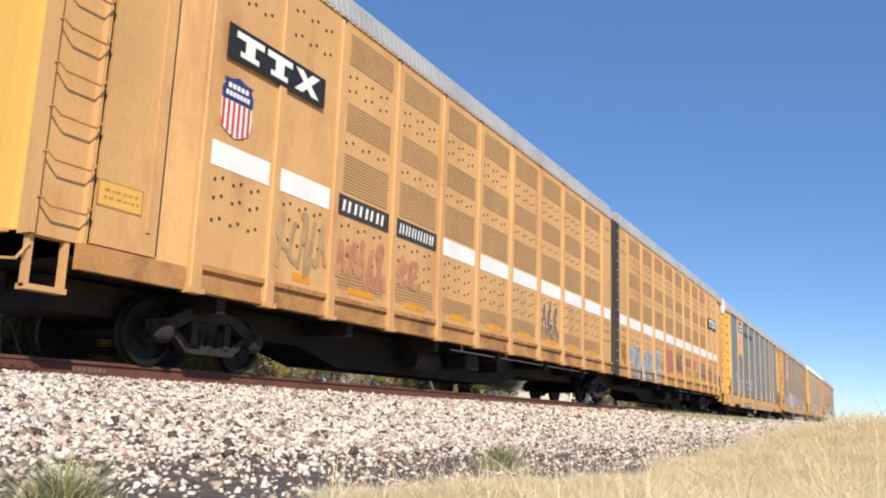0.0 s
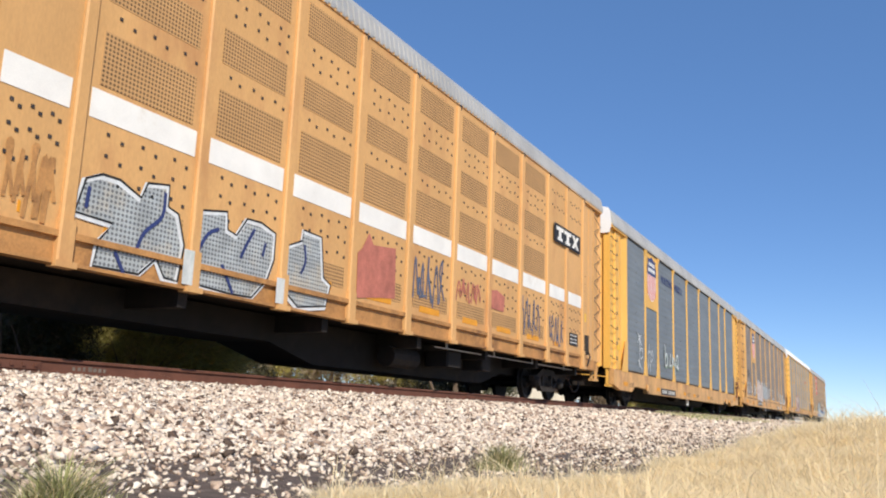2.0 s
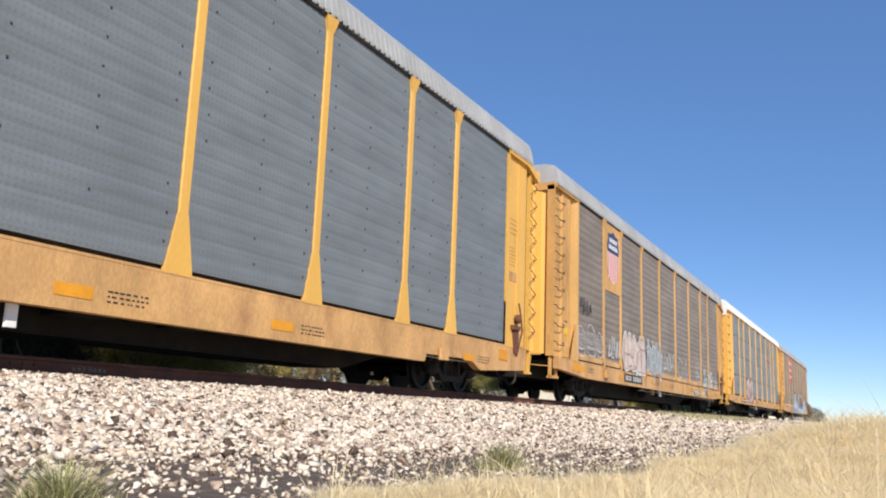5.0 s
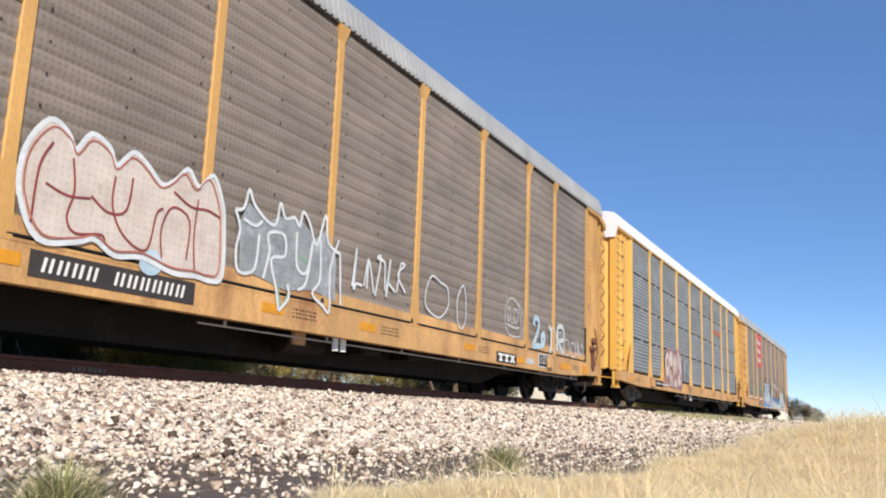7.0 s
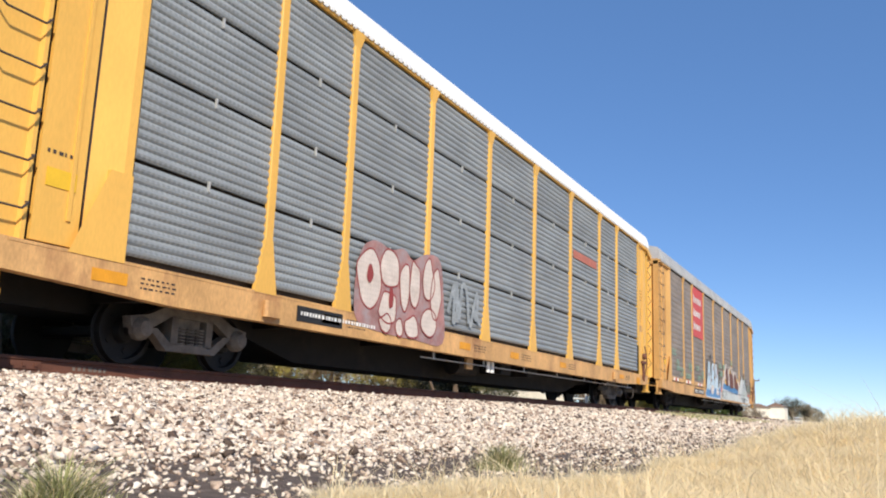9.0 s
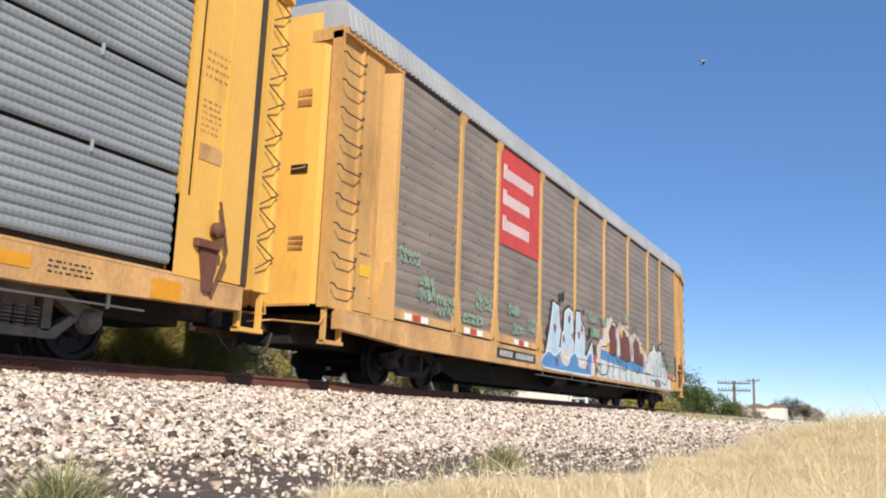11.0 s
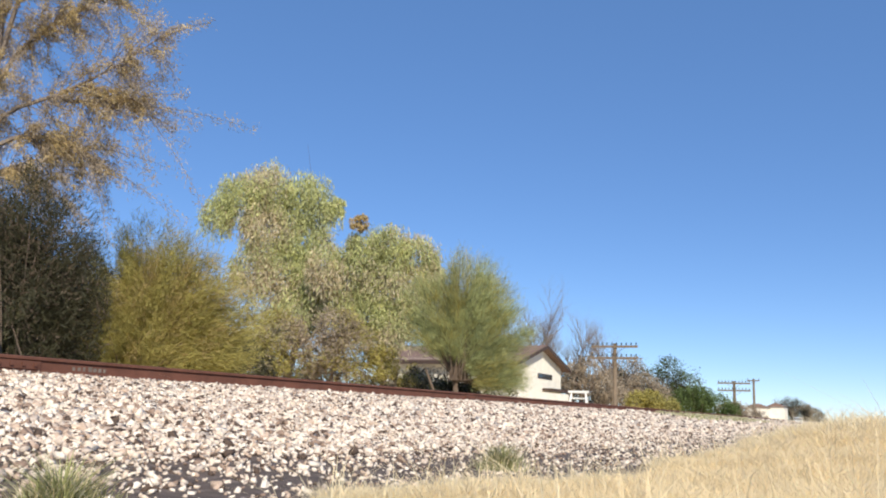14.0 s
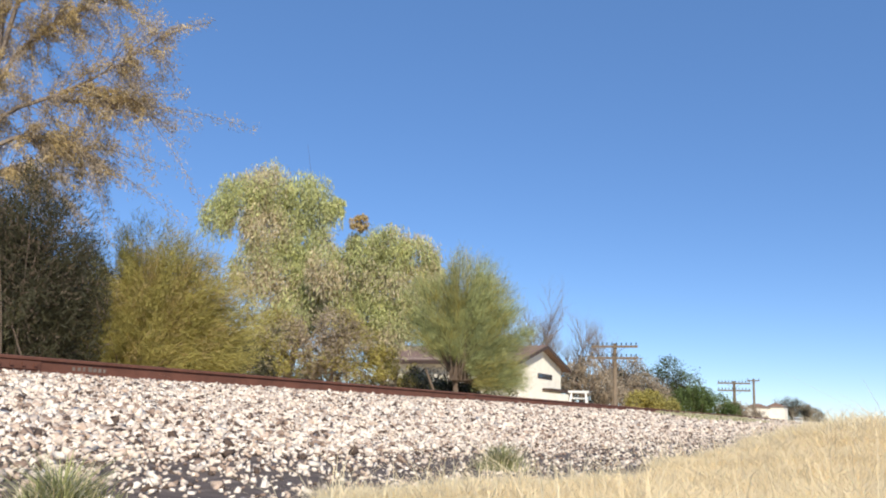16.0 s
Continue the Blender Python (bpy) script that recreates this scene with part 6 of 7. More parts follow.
def feathery(name, label, x, y, lobes, n, mats, seed, stems=260, wood=70, length=0.2, width=0.012, spread=0.1, hang=0.0, bark=BARK, category="bush", share=0.35, stray=0.25, t0=0.3, r=0.02, thick=None, fork=0.0):
    """Bush or small tree of arching stems covered with fine twigs, as broom and palo verde have."""
    rng = np.random.default_rng(seed)
    zg = float(ground_z(x, y))
    ob = thing(name, label, category)
    lines = bent_lines(rng, (x, y, zg - 0.05 + fork), [(a, b, c - fork, q) for a, b, c, q in lobes], stems, stray)
    m = Mesh()
    for q in lines[:wood]:
        for i in range(6):
            m.tube(q[i], q[i + 1], r * (1 - i / 7), r * (1 - (i + 1) / 7), 4)
    for a, b, ra, rb in thick or ():
        m.tube((x + a[0], y + a[1], zg - 0.1 + a[2]), (x + b[0], y + b[1], zg + b[2]), ra, rb, 7)
    tagged(part("trunk", m, bark, ob), kind="stuff")
    V, T, k = twigs_along(rng, lines, n, length, width, spread, hang, t0)
    V[:, 2] = np.maximum(V[:, 2], zg + 0.04)
    tint = (rng.uniform(0, 1, stems)[k] + rng.normal(0, 0.12, n) < share).astype(int)
    c = new("crown", big_mesh("crown", V, T, mats, False, tint))
    c.parent = ob
    return ob


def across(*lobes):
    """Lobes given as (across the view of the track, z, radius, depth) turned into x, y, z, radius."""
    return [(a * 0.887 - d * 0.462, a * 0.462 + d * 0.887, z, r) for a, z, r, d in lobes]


def build_plants():
    # tall half-bare tree: limbs reaching over the line, golden leaf clusters along hanging twigs
    rng = np.random.default_rng(33)
    gold = thing("tall_tree", "tall half-bare tree with golden brown leaves", "tree")
    limbs = [[(-18.3, 11.6, -0.6), (-18.1, 11.4, 1.6), (-17.8, 11.2, 3.9), (-17.2, 11.2, 5.4), (-17.0, 11.0, 7.6), (-17.1, 10.8, 10.2)],
             [(-17.2, 11.2, 5.4), (-16.6, 11.4, 5.8), (-15.8, 11.7, 6.07), (-15.1, 12.0, 6.45), (-14.5, 12.2, 6.8), (-13.7, 12.5, 7.4)],
             [(-15.8, 11.7, 6.05), (-15.5, 11.9, 5.95), (-15.2, 12.0, 5.95), (-14.8, 12.3, 6.0), (-14.4, 12.5, 5.95), (-14.1, 12.6, 5.9)],
             [(-17.1, 11.1, 6.2), (-16.7, 11.2, 6.9), (-16.2, 11.3, 7.4), (-15.6, 11.5, 7.8), (-15.0, 11.8, 8.1), (-14.5, 11.9, 8.6)],
             [(-17.3, 11.2, 4.8), (-16.7, 11.5, 5.15), (-16.2, 11.8, 5.2), (-15.8, 12.0, 5.1), (-15.4, 12.2, 4.9), (-15.1, 12.4, 4.6)],
             [(-17.0, 11.1, 7.0), (-16.6, 11.0, 7.9), (-16.3, 11.0, 8.6), (-15.9, 11.1, 9.2), (-15.5, 11.3, 9.6), (-15.1, 11.4, 9.9)],
             [(-17.8, 11.2, 3.9), (-17.4, 11.4, 4.3), (-16.9, 11.6, 4.5), (-16.5, 11.8, 4.4), (-16.2, 12.0, 4.2), (-16.0, 12.1, 3.9)],
             [(-17.5, 11.2, 4.6), (-17.9, 10.8, 5.6), (-18.0, 10.5, 6.6), (-18.0, 10.3, 7.6), (-18.1, 10.1, 8.6), (-18.2, 10.0, 9.6)]]
    m = Mesh()
    for k, line in enumerate(limbs):
        w = 0.17 if k == 0 else 0.06
        for i in range(5):
            m.tube(line[i], line[i + 1], w * (1 - i * 0.17), w * (0.84 - i * 0.16), 6)
    part("trunk", m, BARK_PALE, gold)
    L = np.array(limbs)
    sprays = []
    for _ in range(640):
        q = L[rng.choice(len(L), p=(0.24, 0.12, 0.08, 0.13, 0.11, 0.08, 0.12, 0.12))]
        i = rng.integers(1, 5)
        p = q[i] + (q[i + 1] - q[i]) * rng.uniform(0, 1)
        d = (q[i + 1] - q[i]) / np.linalg.norm(q[i + 1] - q[i]) * 0.7 + rng.normal(0, 0.65, 3)
        n = rng.uniform(0.4, 1.25)
        t = np.linspace(0, 1, 6)[:, None]
        sprays.append(p + d * n * t + np.array([0, 0, -0.45 * n]) * t * t)
    wood = Mesh()
    for q in sprays:
        for i in range(0, 5):
            wood.tube(q[i], q[i + 1], 0.011 * (1 - i / 6), 0.011 * (1 - (i + 1) / 6), 3)
    tagged(part("twig_spray", wood, BARK_PALE, gold), kind="stuff")
    V, T, k = twigs_along(rng, sprays, 115000, 0.08, 0.018, 0.09, 0.5, 0.1, 0.9)
    c = new("crown", big_mesh("crown", V, T, [LEAF_GOLD, LEAF_GREYBROWN], False, (rng.uniform(0, 1, len(sprays))[k] < 0.45).astype(int)))
    c.parent = gold
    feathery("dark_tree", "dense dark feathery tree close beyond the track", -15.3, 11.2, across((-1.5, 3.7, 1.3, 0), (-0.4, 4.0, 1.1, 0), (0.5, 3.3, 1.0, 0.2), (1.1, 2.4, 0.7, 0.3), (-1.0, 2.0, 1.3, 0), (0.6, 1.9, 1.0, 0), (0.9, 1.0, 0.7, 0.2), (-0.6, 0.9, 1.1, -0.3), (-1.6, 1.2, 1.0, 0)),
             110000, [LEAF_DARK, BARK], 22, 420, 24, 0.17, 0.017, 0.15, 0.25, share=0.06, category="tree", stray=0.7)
    # dark backdrop tree: its shade is in the leaf colour
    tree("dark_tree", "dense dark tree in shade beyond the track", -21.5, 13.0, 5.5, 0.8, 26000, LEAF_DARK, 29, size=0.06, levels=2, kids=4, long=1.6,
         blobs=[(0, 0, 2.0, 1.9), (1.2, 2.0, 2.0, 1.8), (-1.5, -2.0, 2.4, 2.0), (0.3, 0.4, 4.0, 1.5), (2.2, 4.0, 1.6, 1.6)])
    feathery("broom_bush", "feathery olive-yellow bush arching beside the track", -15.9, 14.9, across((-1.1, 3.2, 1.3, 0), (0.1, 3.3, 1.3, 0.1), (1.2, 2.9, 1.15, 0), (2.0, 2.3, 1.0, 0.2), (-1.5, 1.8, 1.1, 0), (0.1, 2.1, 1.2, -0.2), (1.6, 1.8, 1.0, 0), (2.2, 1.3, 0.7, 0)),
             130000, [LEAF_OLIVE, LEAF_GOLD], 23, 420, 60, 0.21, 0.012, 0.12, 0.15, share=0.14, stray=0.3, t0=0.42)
    for k, (x, y, h) in enumerate(((-20.6, 18.9, 6.4), (-21.4, 20.4, 5.6))):
        tree("bare_tree", "small leafless grey tree behind the bushes", x, y, h, 0.5, 0, None, 50 + k, bark=BARK_PALE, levels=3, kids=5, trunk=0.42, spread=0.55, rise=1.0, trunk_r=0.06)
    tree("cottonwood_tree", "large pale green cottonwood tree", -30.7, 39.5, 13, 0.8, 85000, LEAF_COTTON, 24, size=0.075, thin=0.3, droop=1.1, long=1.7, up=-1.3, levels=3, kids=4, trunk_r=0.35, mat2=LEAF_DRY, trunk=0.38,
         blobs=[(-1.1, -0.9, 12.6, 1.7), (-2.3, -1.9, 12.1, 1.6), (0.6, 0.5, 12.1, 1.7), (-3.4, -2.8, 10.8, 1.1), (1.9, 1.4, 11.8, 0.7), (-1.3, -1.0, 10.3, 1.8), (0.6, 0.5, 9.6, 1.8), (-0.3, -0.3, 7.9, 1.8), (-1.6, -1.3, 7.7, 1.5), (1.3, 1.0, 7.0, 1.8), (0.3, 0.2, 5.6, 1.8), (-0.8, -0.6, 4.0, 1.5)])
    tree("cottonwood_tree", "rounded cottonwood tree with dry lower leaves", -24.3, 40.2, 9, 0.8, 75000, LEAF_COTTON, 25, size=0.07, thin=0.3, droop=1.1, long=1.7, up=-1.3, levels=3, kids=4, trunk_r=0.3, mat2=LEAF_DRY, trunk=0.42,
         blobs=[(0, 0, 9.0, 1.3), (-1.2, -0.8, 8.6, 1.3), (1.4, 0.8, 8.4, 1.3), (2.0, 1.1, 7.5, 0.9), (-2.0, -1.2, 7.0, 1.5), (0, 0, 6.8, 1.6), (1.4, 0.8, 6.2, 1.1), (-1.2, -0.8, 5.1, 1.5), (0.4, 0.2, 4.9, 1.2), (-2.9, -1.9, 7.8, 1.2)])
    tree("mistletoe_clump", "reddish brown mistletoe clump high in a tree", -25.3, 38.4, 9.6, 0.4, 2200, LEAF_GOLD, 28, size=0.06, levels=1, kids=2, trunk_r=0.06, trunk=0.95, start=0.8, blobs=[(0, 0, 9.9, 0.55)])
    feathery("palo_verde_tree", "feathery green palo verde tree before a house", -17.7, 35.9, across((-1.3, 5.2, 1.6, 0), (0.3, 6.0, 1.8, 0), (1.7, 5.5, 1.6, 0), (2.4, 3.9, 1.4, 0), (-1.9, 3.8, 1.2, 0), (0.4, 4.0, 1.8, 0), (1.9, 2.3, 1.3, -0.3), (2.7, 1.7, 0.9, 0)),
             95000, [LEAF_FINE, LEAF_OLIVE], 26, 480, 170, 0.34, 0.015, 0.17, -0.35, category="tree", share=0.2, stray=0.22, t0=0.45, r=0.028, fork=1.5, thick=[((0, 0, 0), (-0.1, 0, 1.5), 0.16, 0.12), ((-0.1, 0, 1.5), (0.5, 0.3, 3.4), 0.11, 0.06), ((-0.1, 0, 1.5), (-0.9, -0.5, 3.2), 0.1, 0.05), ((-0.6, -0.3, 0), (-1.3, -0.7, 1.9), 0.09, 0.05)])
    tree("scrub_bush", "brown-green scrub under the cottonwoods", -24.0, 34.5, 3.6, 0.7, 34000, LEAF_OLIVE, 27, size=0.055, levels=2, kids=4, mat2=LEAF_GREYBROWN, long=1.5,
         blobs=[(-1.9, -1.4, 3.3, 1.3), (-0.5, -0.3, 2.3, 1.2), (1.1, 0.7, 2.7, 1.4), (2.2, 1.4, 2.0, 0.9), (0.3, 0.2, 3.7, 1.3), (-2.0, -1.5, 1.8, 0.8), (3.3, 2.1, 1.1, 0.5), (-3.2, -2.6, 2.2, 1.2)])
    # undergrowth added to close the view below the crowns; LEAF_DARK puts shade into its colour
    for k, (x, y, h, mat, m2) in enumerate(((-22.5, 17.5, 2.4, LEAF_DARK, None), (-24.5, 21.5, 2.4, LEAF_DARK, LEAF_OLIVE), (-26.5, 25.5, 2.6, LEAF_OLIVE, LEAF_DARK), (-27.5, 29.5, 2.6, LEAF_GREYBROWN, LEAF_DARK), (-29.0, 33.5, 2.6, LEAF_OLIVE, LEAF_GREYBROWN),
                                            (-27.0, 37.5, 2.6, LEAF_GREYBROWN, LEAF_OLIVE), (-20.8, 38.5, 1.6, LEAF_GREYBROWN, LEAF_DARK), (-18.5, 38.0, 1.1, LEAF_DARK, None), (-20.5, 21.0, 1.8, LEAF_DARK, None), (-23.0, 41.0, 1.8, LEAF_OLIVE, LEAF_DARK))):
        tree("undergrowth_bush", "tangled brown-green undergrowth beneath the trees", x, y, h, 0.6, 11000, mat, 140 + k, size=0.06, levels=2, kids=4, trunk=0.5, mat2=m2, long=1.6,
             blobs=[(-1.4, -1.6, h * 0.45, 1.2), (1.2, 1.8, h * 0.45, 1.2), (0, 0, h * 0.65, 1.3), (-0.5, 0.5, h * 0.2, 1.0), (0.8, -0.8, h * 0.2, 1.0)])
    for k, (x, y, h) in enumerate(((-25.8, 70, 13.0), (-23.2, 72, 11.0), (-27.5, 74, 11.5), (-21.0, 73, 9.0))):
        tree("bare_tree", "leafless grey tree behind the house", x, y, h, 0.5, 0, None, 40 + k, bark=BARK_PALE, levels=3, kids=6, trunk=0.42, spread=0.65, rise=0.9, trunk_r=0.26)
    for k, (x, y, h, mat, r, m2) in enumerate(((-23.6, 71.2, 4.0, LEAF_GREYBROWN, 1.4, LEAF_DARK), (-21.6, 68.4, 5.2, LEAF_GREYBROWN, 1.6, None), (-20.6, 78.0, 5.6, LEAF_GREYBROWN, 1.9, LEAF_DARK), (-18.3, 83.6, 6.2, LEAF_GREEN, 2.0, LEAF_DARK),
                                               (-15.5, 64.1, 2.0, LEAF_OLIVE, 1.1, None), (-13.4, 73.0, 2.7, LEAF_GREEN, 1.5, None), (-16.0, 76.5, 3.0, LEAF_GREEN, 1.5, LEAF_DARK), (-22.5, 80.0, 4.6, LEAF_GREYBROWN, 1.6, None),
                                               (-18.6, 74.0, 3.8, LEAF_GREYBROWN, 1.6, None), (-13.4, 149.4, 4.2, LEAF_GREYBROWN, 2.0, LEAF_DARK), (-11.3, 149.6, 3.0, LEAF_DARK, 1.5, LEAF_GREYBROWN), (-14.5, 100.0, 1.8, LEAF_GREYBROWN, 1.5, None))):
        tree("far_bush", "bushes and small trees along the line", x, y, h, 0.6, 9000, mat, 60 + k, size=0.09, levels=2, kids=4, trunk=0.6, mat2=m2,
             blobs=[(-r * 0.8, 0, h * 0.55, r), (r * 0.7, 1, h * 0.45, r), (0, 0, h * 0.75, r * 0.8), (r * 1.4, 0.5, h * 0.3, r * 0.7)])


build_plants()


def build_house():
    h = thing("house", "cream stucco house with brown gabled roof", "house")
    x0, x1, y0, y1 = -33.5, -22.6, 54.9, 64.3
    zb, ze, zr = -0.6, 3.35, 4.68
    ym = (y0 + y1) / 2
    m = Mesh().box(x0, x1, y0, y1, zb, ze)
    m.prism_x([(y0, ze), (y1, ze), (ym, zr - 0.14)], x0, x1)
    part("wall", m, STUCCO, h)
    for s, ya in ((1, y0), (-1, y1)):
        m = Mesh()
        e = ya - s * 0.7
        zl = ze - 0.2
        q = [(x0 - 0.6, e, zl), (x1 + 0.6, e, zl), (x1 + 0.6, ym, zr), (x0 - 0.6, ym, zr), (x0 - 0.6, e, zl - 0.18), (x1 + 0.6, e, zl - 0.18), (x1 + 0.6, ym, zr - 0.2), (x0 - 0.6, ym, zr - 0.2)]
        m.add(q, [(0, 1, 2, 3), (4, 7, 6, 5), (0, 4, 5, 1), (1, 5, 6, 2), (0, 3, 7, 4)])
        part("roof_slope", m, SHINGLE, h, "brown shingle roof slope")
        f = Mesh().add([(x1 + 0.605, e, zl + 0.01), (x1 + 0.605, ym, zr + 0.01), (x1 + 0.605, ym, zr - 0.24), (x1 + 0.605, e, zl - 0.24), (x1 + 0.64, e, zl + 0.01), (x1 + 0.64, ym, zr + 0.01), (x1 + 0.64, ym, zr - 0.24), (x1 + 0.64, e, zl - 0.24)],
                       [(4, 5, 6, 7), (0, 4, 7, 3), (0, 1, 5, 4), (3, 7, 6, 2), (0, 3, 2, 1)])
        part("rake_board", f, TRIM_BROWN, h)
    part("fascia", Mesh().box(x0 - 0.6, x1 + 0.6, y0 - 0.76, y0 - 0.705, ze - 0.45, ze - 0.18), TRIM_BROWN, h)
    w = part("window", Mesh().box(x1 + 0.005, x1 + 0.05, ym - 0.4, ym + 2.6, 2.25, 2.62), TRIM_BROWN, h)
    part("pane", Mesh().box(x1 + 0.05, x1 + 0.06, ym - 0.3, ym + 2.5, 2.3, 2.57), GLASS_DARK, w)
    part("side_awning", Mesh().box(x1 + 0.0, x1 + 0.8, ym + 0.6, y1 + 0.2, 1.35, 1.55), TRIM_BROWN, h)


build_house()
thing("low_wall", "low cream garden wall before the house", "wall", mesh=Mesh().box(-19.3, -19.1, 44.0, 56.0, -0.5, 1.0), mat=STUCCO)


def build_trestle():
    t = thing("white_trestle", "white wooden trestle beside the garden wall", "trestle")
    x, y, zg = -16.6, 50.5, float(ground_z(-16.6, 50.5))
    part("beam", Mesh().box(x - 0.65, x + 0.65, y - 0.06, y + 0.06, 0.98, 1.12), WHITE, t)
    for s in (-1, 1):
        for q in (-1, 1):
            part("leg", Mesh().tube((x + s * 0.45, y, 1.0), (x + s * 0.62, y + q * 0.4, zg), 0.05, n=5), WHITE, t)
    part("lower_rail", Mesh().box(x - 0.6, x + 0.6, y - 0.04, y + 0.04, 0.62, 0.7), WHITE, t)


build_trestle()


def build_far_buildings():
    for x, y, w, d, h, zr, lab in ((-17.0, 139.0, 3.0, 5.0, 1.9, 0.6, "pale far house with low roof"), (-14.6, 141.0, 2.4, 5.0, 2.1, 0.6, "small far shed with dark roof"), (-6.6, 80.0, 0.6, 0.9, 0.15, 0.05, "small white utility box by the line")):
        b = thing("far_house" if h > 1 else "utility_box", lab, "building" if h > 1 else "box")
        zg = float(ground_z(x, y)) - 0.1
        part("wall", Mesh().box(x - w / 2, x + w / 2, y - d / 2, y + d / 2, zg, h), STUCCO if h > 1 else WHITE, b)
        part("roof", Mesh().add([(x - w / 2 - 0.2, y - d / 2 - 0.2, h), (x + w / 2 + 0.2, y - d / 2 - 0.2, h), (x + w / 2 + 0.2, y + d / 2, h), (x - w / 2 - 0.2, y + d / 2, h), (x, y - d / 2, h + zr), (x, y + d / 2, h + zr)],
                               [(0, 1, 4), (1, 2, 5, 4), (2, 3, 5), (3, 0, 4, 5), (0, 3, 2, 1)]), SHINGLE if h > 1 else WHITE, b)


build_far_buildings()


def build_pole(x, y, ztop, arms, half=1.53, n=10):
    p = thing("telegraph_pole", "weathered wooden telegraph pole with crossarms", "utility pole", "telegraph poles along the line")
    zg = float(ground_z(x, y))
    part("pole", Mesh().tube((x, y, zg - 0.3), (x, y, ztop), 0.16, 0.12, 10), POLE_WOOD, p)
    for z in arms:
        a = part("crossarm", Mesh().box(x - half, x + half, y - 0.19, y - 0.09, z - 0.07, z + 0.07, 0.01), POLE_WOOD, p)
        for k in range(n):
            xx = x - half * 0.93 + k * half * 1.86 / (n - 1)
            part("insulator", Mesh().tube((xx, y - 0.14, z + 0.07), (xx, y - 0.14, z + 0.15), 0.02, 0.02, 5).tube((xx, y - 0.14, z + 0.13), (xx, y - 0.14, z + 0.26), 0.055, 0.035, 8), INSULATOR, a)
        part("arm_brace", Mesh().tube((x - half * 0.45, y - 0.14, z - 0.06), (x, y - 0.15, z - 0.55), 0.015, n=4).tube((x + half * 0.45, y - 0.14, z - 0.06), (x, y - 0.15, z - 0.55), 0.015, n=4), TRIM_BROWN, a)


build_pole(-15.3, 53.9, 4.3, (4.08, 3.35))
build_pole(-12.9, 87.1, 3.5, (3.3, 2.6))
build_pole(-13.9, 109.1, 4.8, (4.6,), 0.7, 3)


def blades(rng, x, y, h, w, lean):
    """Bent tapering blades, three triangles each."""
    n = len(x)
    z = ground_z(x, y) - 0.02
    a = rng.uniform(0, math.tau, n)
    d = np.stack([np.cos(a), np.sin(a)], -1)
    t = np.stack([-d[:, 1], d[:, 0]], -1) * (w / 2)[:, None]
    B = np.stack([x, y, z], -1)
    o = lambda f, hh: np.concatenate([B[:, :2] + d * (lean * h * f)[:, None], (z + h * hh)[:, None]], 1)
    M, E = o(0.35, 0.6), o(1.0, 0.95)
    T3 = np.concatenate([t, np.zeros((n, 1))], 1)
    V = np.stack([B - T3, B + T3, M - T3 * 0.8, M + T3 * 0.8, E], 1).reshape(-1, 3)
    i = np.arange(n)[:, None] * 5
    T = np.concatenate([i + [0, 1, 3], i + [0, 3, 2], i + [2, 3, 4]])
    return V, T


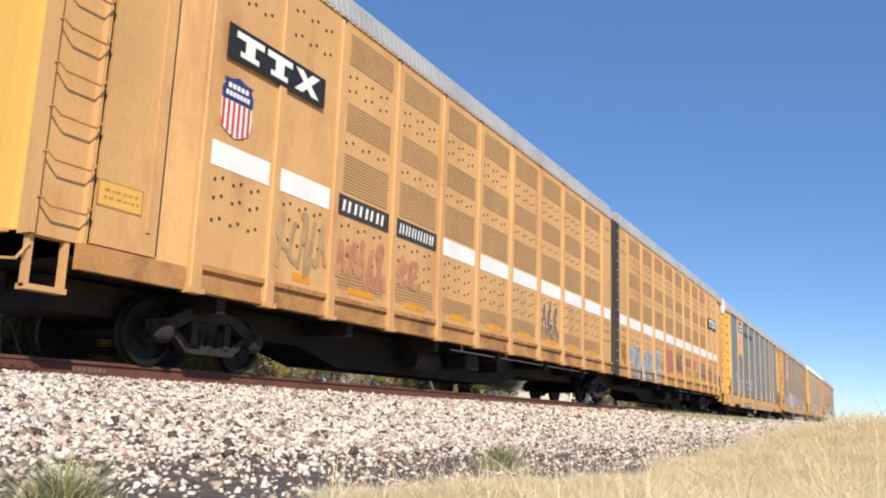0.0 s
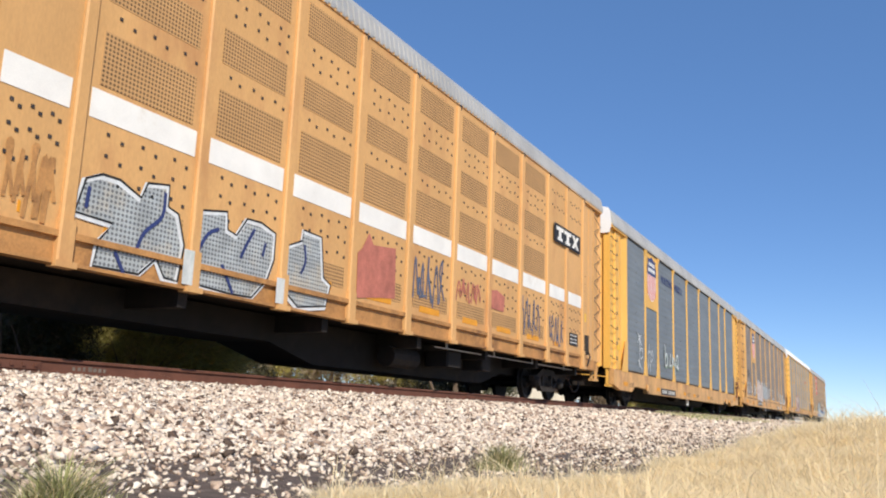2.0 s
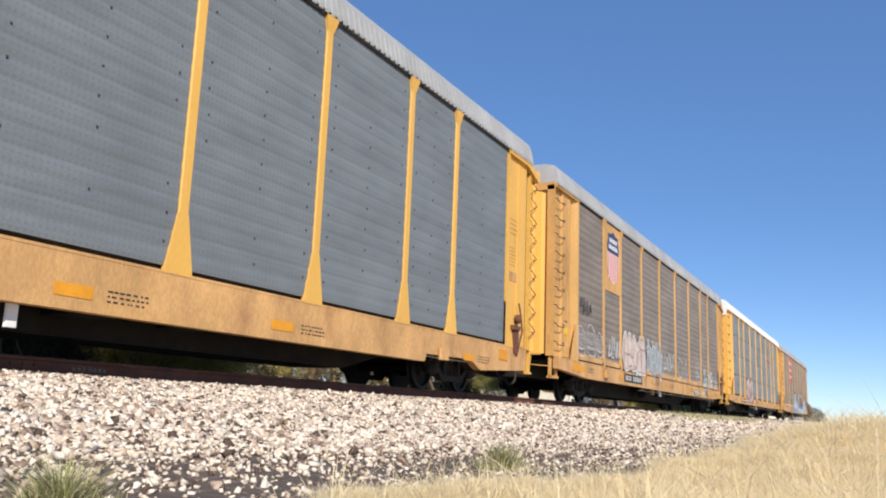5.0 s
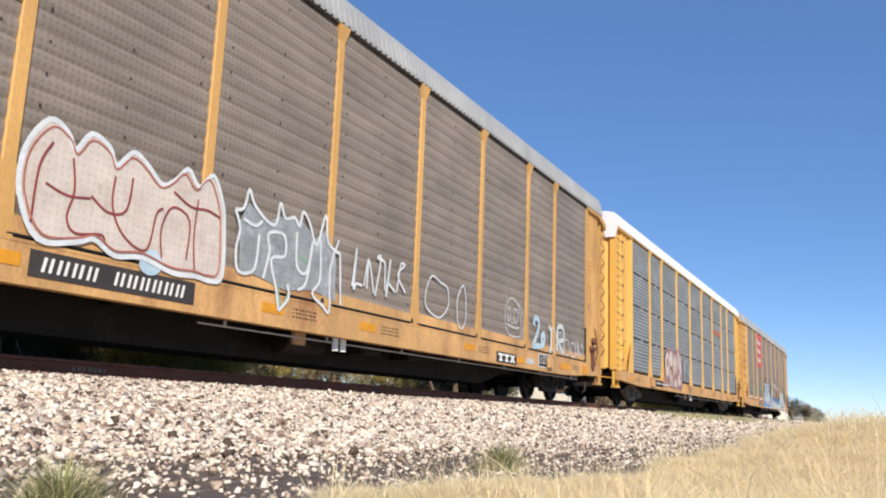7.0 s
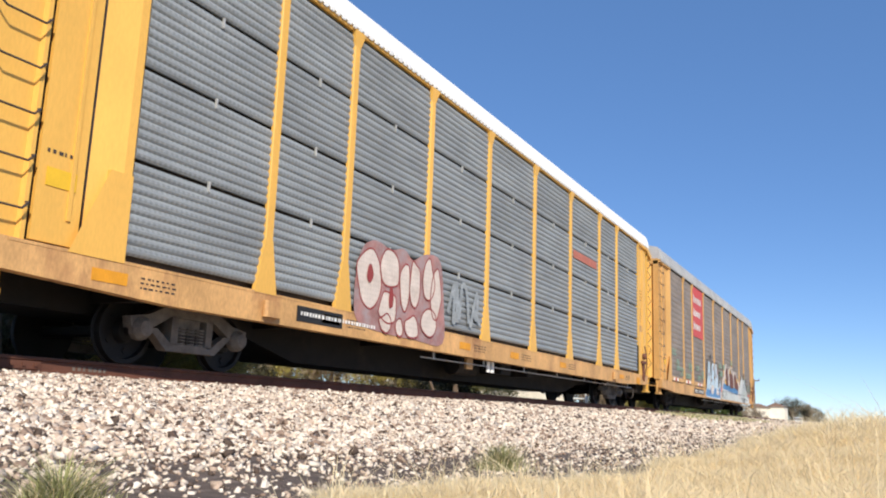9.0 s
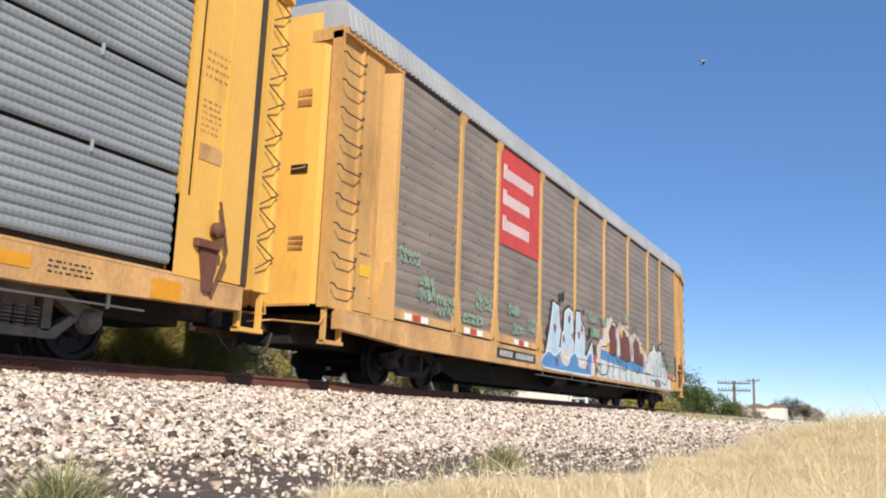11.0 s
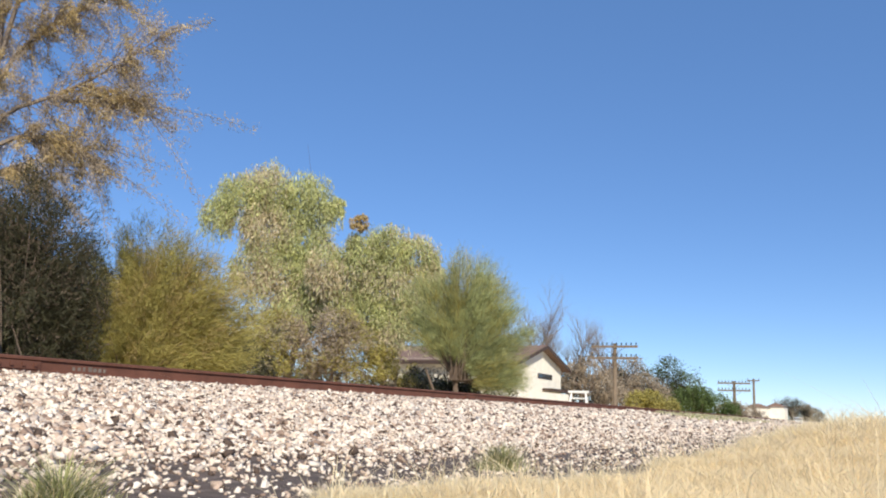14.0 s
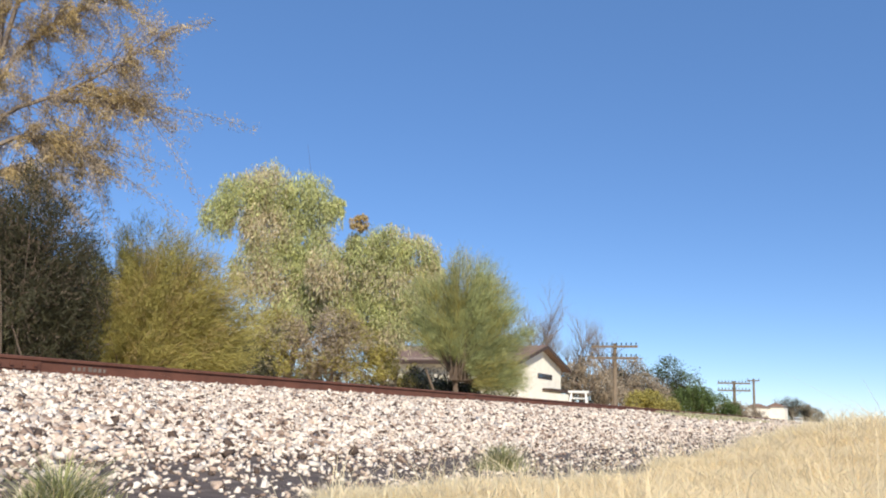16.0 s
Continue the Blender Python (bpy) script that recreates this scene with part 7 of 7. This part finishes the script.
def build_grass():
    rng = np.random.default_rng(31)
    xs, ys, hs = [], [], []
    for y0, y1, n in ((-5.0, 1.0, 16000), (1.0, 4, 90000), (4, 10, 150000), (10, 24, 100000), (24, 60, 36000)):
        y = rng.uniform(y0, y1, n)
        edge = np.interp(y, [0, 1.5, 2.6, 3.4, 4.8, 6.3, 8.5, 17, 60], [-1.3, -1.35, -1.55, -1.72, -1.42, -1.12, -1.2, -1.45, -2.2]) + 0.14 * np.sin(y * 1.7) + 0.1 * np.sin(y * 4.1)
        x = edge + rng.uniform(0, 1, n) ** 1.3 * np.where(y < 1, 5.0, 2.1 + y * 0.07)
        clump = 0.75 + 0.5 * (np.sin(x * 7 + np.sin(y * 3)) * np.sin(y * 5 + x * 2)) * 0.5
        h = np.clip(rng.normal(0.11, 0.035, n), 0.03, 0.26) * np.interp(x - edge, [0, 0.3, 1.0, 1.8], [0.85, 1.0, 1.25, 1.55]) * np.interp(y, [1, 5, 8, 14], [0.8, 0.72, 0.85, 1.25]) * clump
        h = np.where(np.hypot(x, y) < 0.8, 0.03, h)
        stalk = rng.uniform(0, 1, n) < 0.012 * (y > 1.5)
        h = np.where(stalk, h * 2.0 + 0.05, h)
        xs.append(x); ys.append(y); hs.append(h)
    x, y, h = map(np.concatenate, (xs, ys, hs))
    far = np.clip(y / 6, 0.8, 5)
    V, T = blades(rng, x, y, h, rng.uniform(0.002, 0.005, len(x)) * far, rng.uniform(0.1, 2.6, len(x)))
    tagged(new("dry_grass", big_mesh("dry_grass", V, T, [STRAW])), "dry straw-coloured grass on a low bank", "grass", kind="stuff")
    for cx, cy, r, hh, n in ((-2.2, 5.15, 0.2, 0.19, 1100), (-2.12, 1.75, 0.17, 0.19, 1500)):
        a, q = rng.uniform(0, math.tau, n), np.abs(rng.normal(0, 0.55, n)) * r
        V, T = blades(rng, cx + q * np.cos(a), cy + q * np.sin(a), hh * rng.uniform(0.25, 1.15, n) * np.clip(1.15 - q / r * 0.6, 0.3, 1.2), np.full(n, 0.0045), rng.uniform(0.2, 1.3, n))
        tagged(new("weed_tuft", big_mesh("weed_tuft", V, T, [WEED, STRAW], False, (rng.uniform(0, 1, len(T)) < 0.25).astype(int))), "small green weed tuft in the cinders", "weed", "weed tufts", )
    n = 5000
    y = rng.uniform(30, 52, n)
    x = rng.uniform(-7.4, -5.6, n)
    V, T = blades(rng, x, y, rng.uniform(0.05, 0.24, n), np.full(n, 0.03), rng.uniform(0.1, 0.7, n))
    tagged(new("trackside_weeds", big_mesh("trackside_weeds", V, T, [WEED, STRAW], False, (rng.uniform(0, 1, len(T)) < 0.4).astype(int))), "low green weeds on the ballast shoulder", "weeds", kind="stuff")


build_grass()
build_loose_stones()


def build_bird():
    """A small bird that crosses the sky once."""
    b = thing("bird", "small pale-bellied bird flying across the sky", "bird")
    body = Mesh()
    ring = [(-0.16, 0.005), (-0.12, 0.03), (-0.03, 0.05), (0.06, 0.045), (0.11, 0.03), (0.15, 0.012)]
    n = 8
    vs = [(x, r * math.cos(i * math.tau / n), r * math.sin(i * math.tau / n)) for x, r in ring for i in range(n)]
    body.add(vs, [(k * n + i, k * n + (i + 1) % n, (k + 1) * n + (i + 1) % n, (k + 1) * n + i) for k in range(len(ring) - 1) for i in range(n)])
    part("body", body, ROOF_GREY, b, "pale body")
    part("tail", Mesh().add([(-0.14, -0.02, 0), (-0.27, -0.045, 0.004), (-0.27, 0.045, 0.004), (-0.14, 0.02, 0), (-0.14, -0.02, -0.008), (-0.27, -0.045, -0.004), (-0.27, 0.045, -0.004), (-0.14, 0.02, -0.008)], [(0, 3, 2, 1), (4, 5, 6, 7), (0, 1, 5, 4), (1, 2, 6, 5), (2, 3, 7, 6)]), BROWN_PLATE, b)
    wings = []
    for s in (1, -1):
        w = Mesh().add([(0.07, s * 0.03, 0), (0.05, s * 0.2, 0.01), (-0.06, s * 0.33, 0), (-0.05, s * 0.16, 0), (-0.06, s * 0.03, 0), (0.07, s * 0.03, -0.012), (0.05, s * 0.2, -0.004), (-0.06, s * 0.33, -0.006), (-0.05, s * 0.16, -0.01), (-0.06, s * 0.03, -0.012)],
                       [(0, 1, 2, 3, 4), (9, 8, 7, 6, 5), (0, 5, 6, 1), (1, 6, 7, 2), (2, 7, 8, 3), (3, 8, 9, 4)])
        wings.append(part("wing", w, BROWN_PLATE, b))
    return b, wings


BIRD, WINGS = build_bird()
BIRD_AT, BIRD_SPEED = (-1.13, 41.65, 16.58), (18.54, 9.44, 1.02)   # where it is at 11.3 s, metres a second


def motions():
    """The train passes and slows a little; its wheels roll."""
    def gone(t):
        return SPEED * t - SLOWING * t * t
    for car, y in CARS:
        walk(car, [(k * 0.5, pose(TRACK_X, LEAD + y - gone(k * 0.5), 0)) for k in range(33)])
    heading = math.degrees(math.atan2(BIRD_SPEED[1], BIRD_SPEED[0]))
    walk(BIRD, [(k * 0.5, Matrix.Translation(Vector(BIRD_AT) + Vector(BIRD_SPEED) * (k * 0.5 - 11.3)) @ pose(0, 0, 0, 0, 0, heading)) for k in range(33)])
    for s, w in zip((1, -1), WINGS):
        walk(w, [(k * 0.1, pose(0, 0, 0, s * (55 if k % 2 else -20))) for k in range(161)])
    for ws, y in WHEELSETS:
        walk(ws, [(k / FPS, pose(0, y, 0.42, math.degrees(gone(k / FPS) / 0.42))) for k in range(int(16 * FPS) + 1)])


motions()
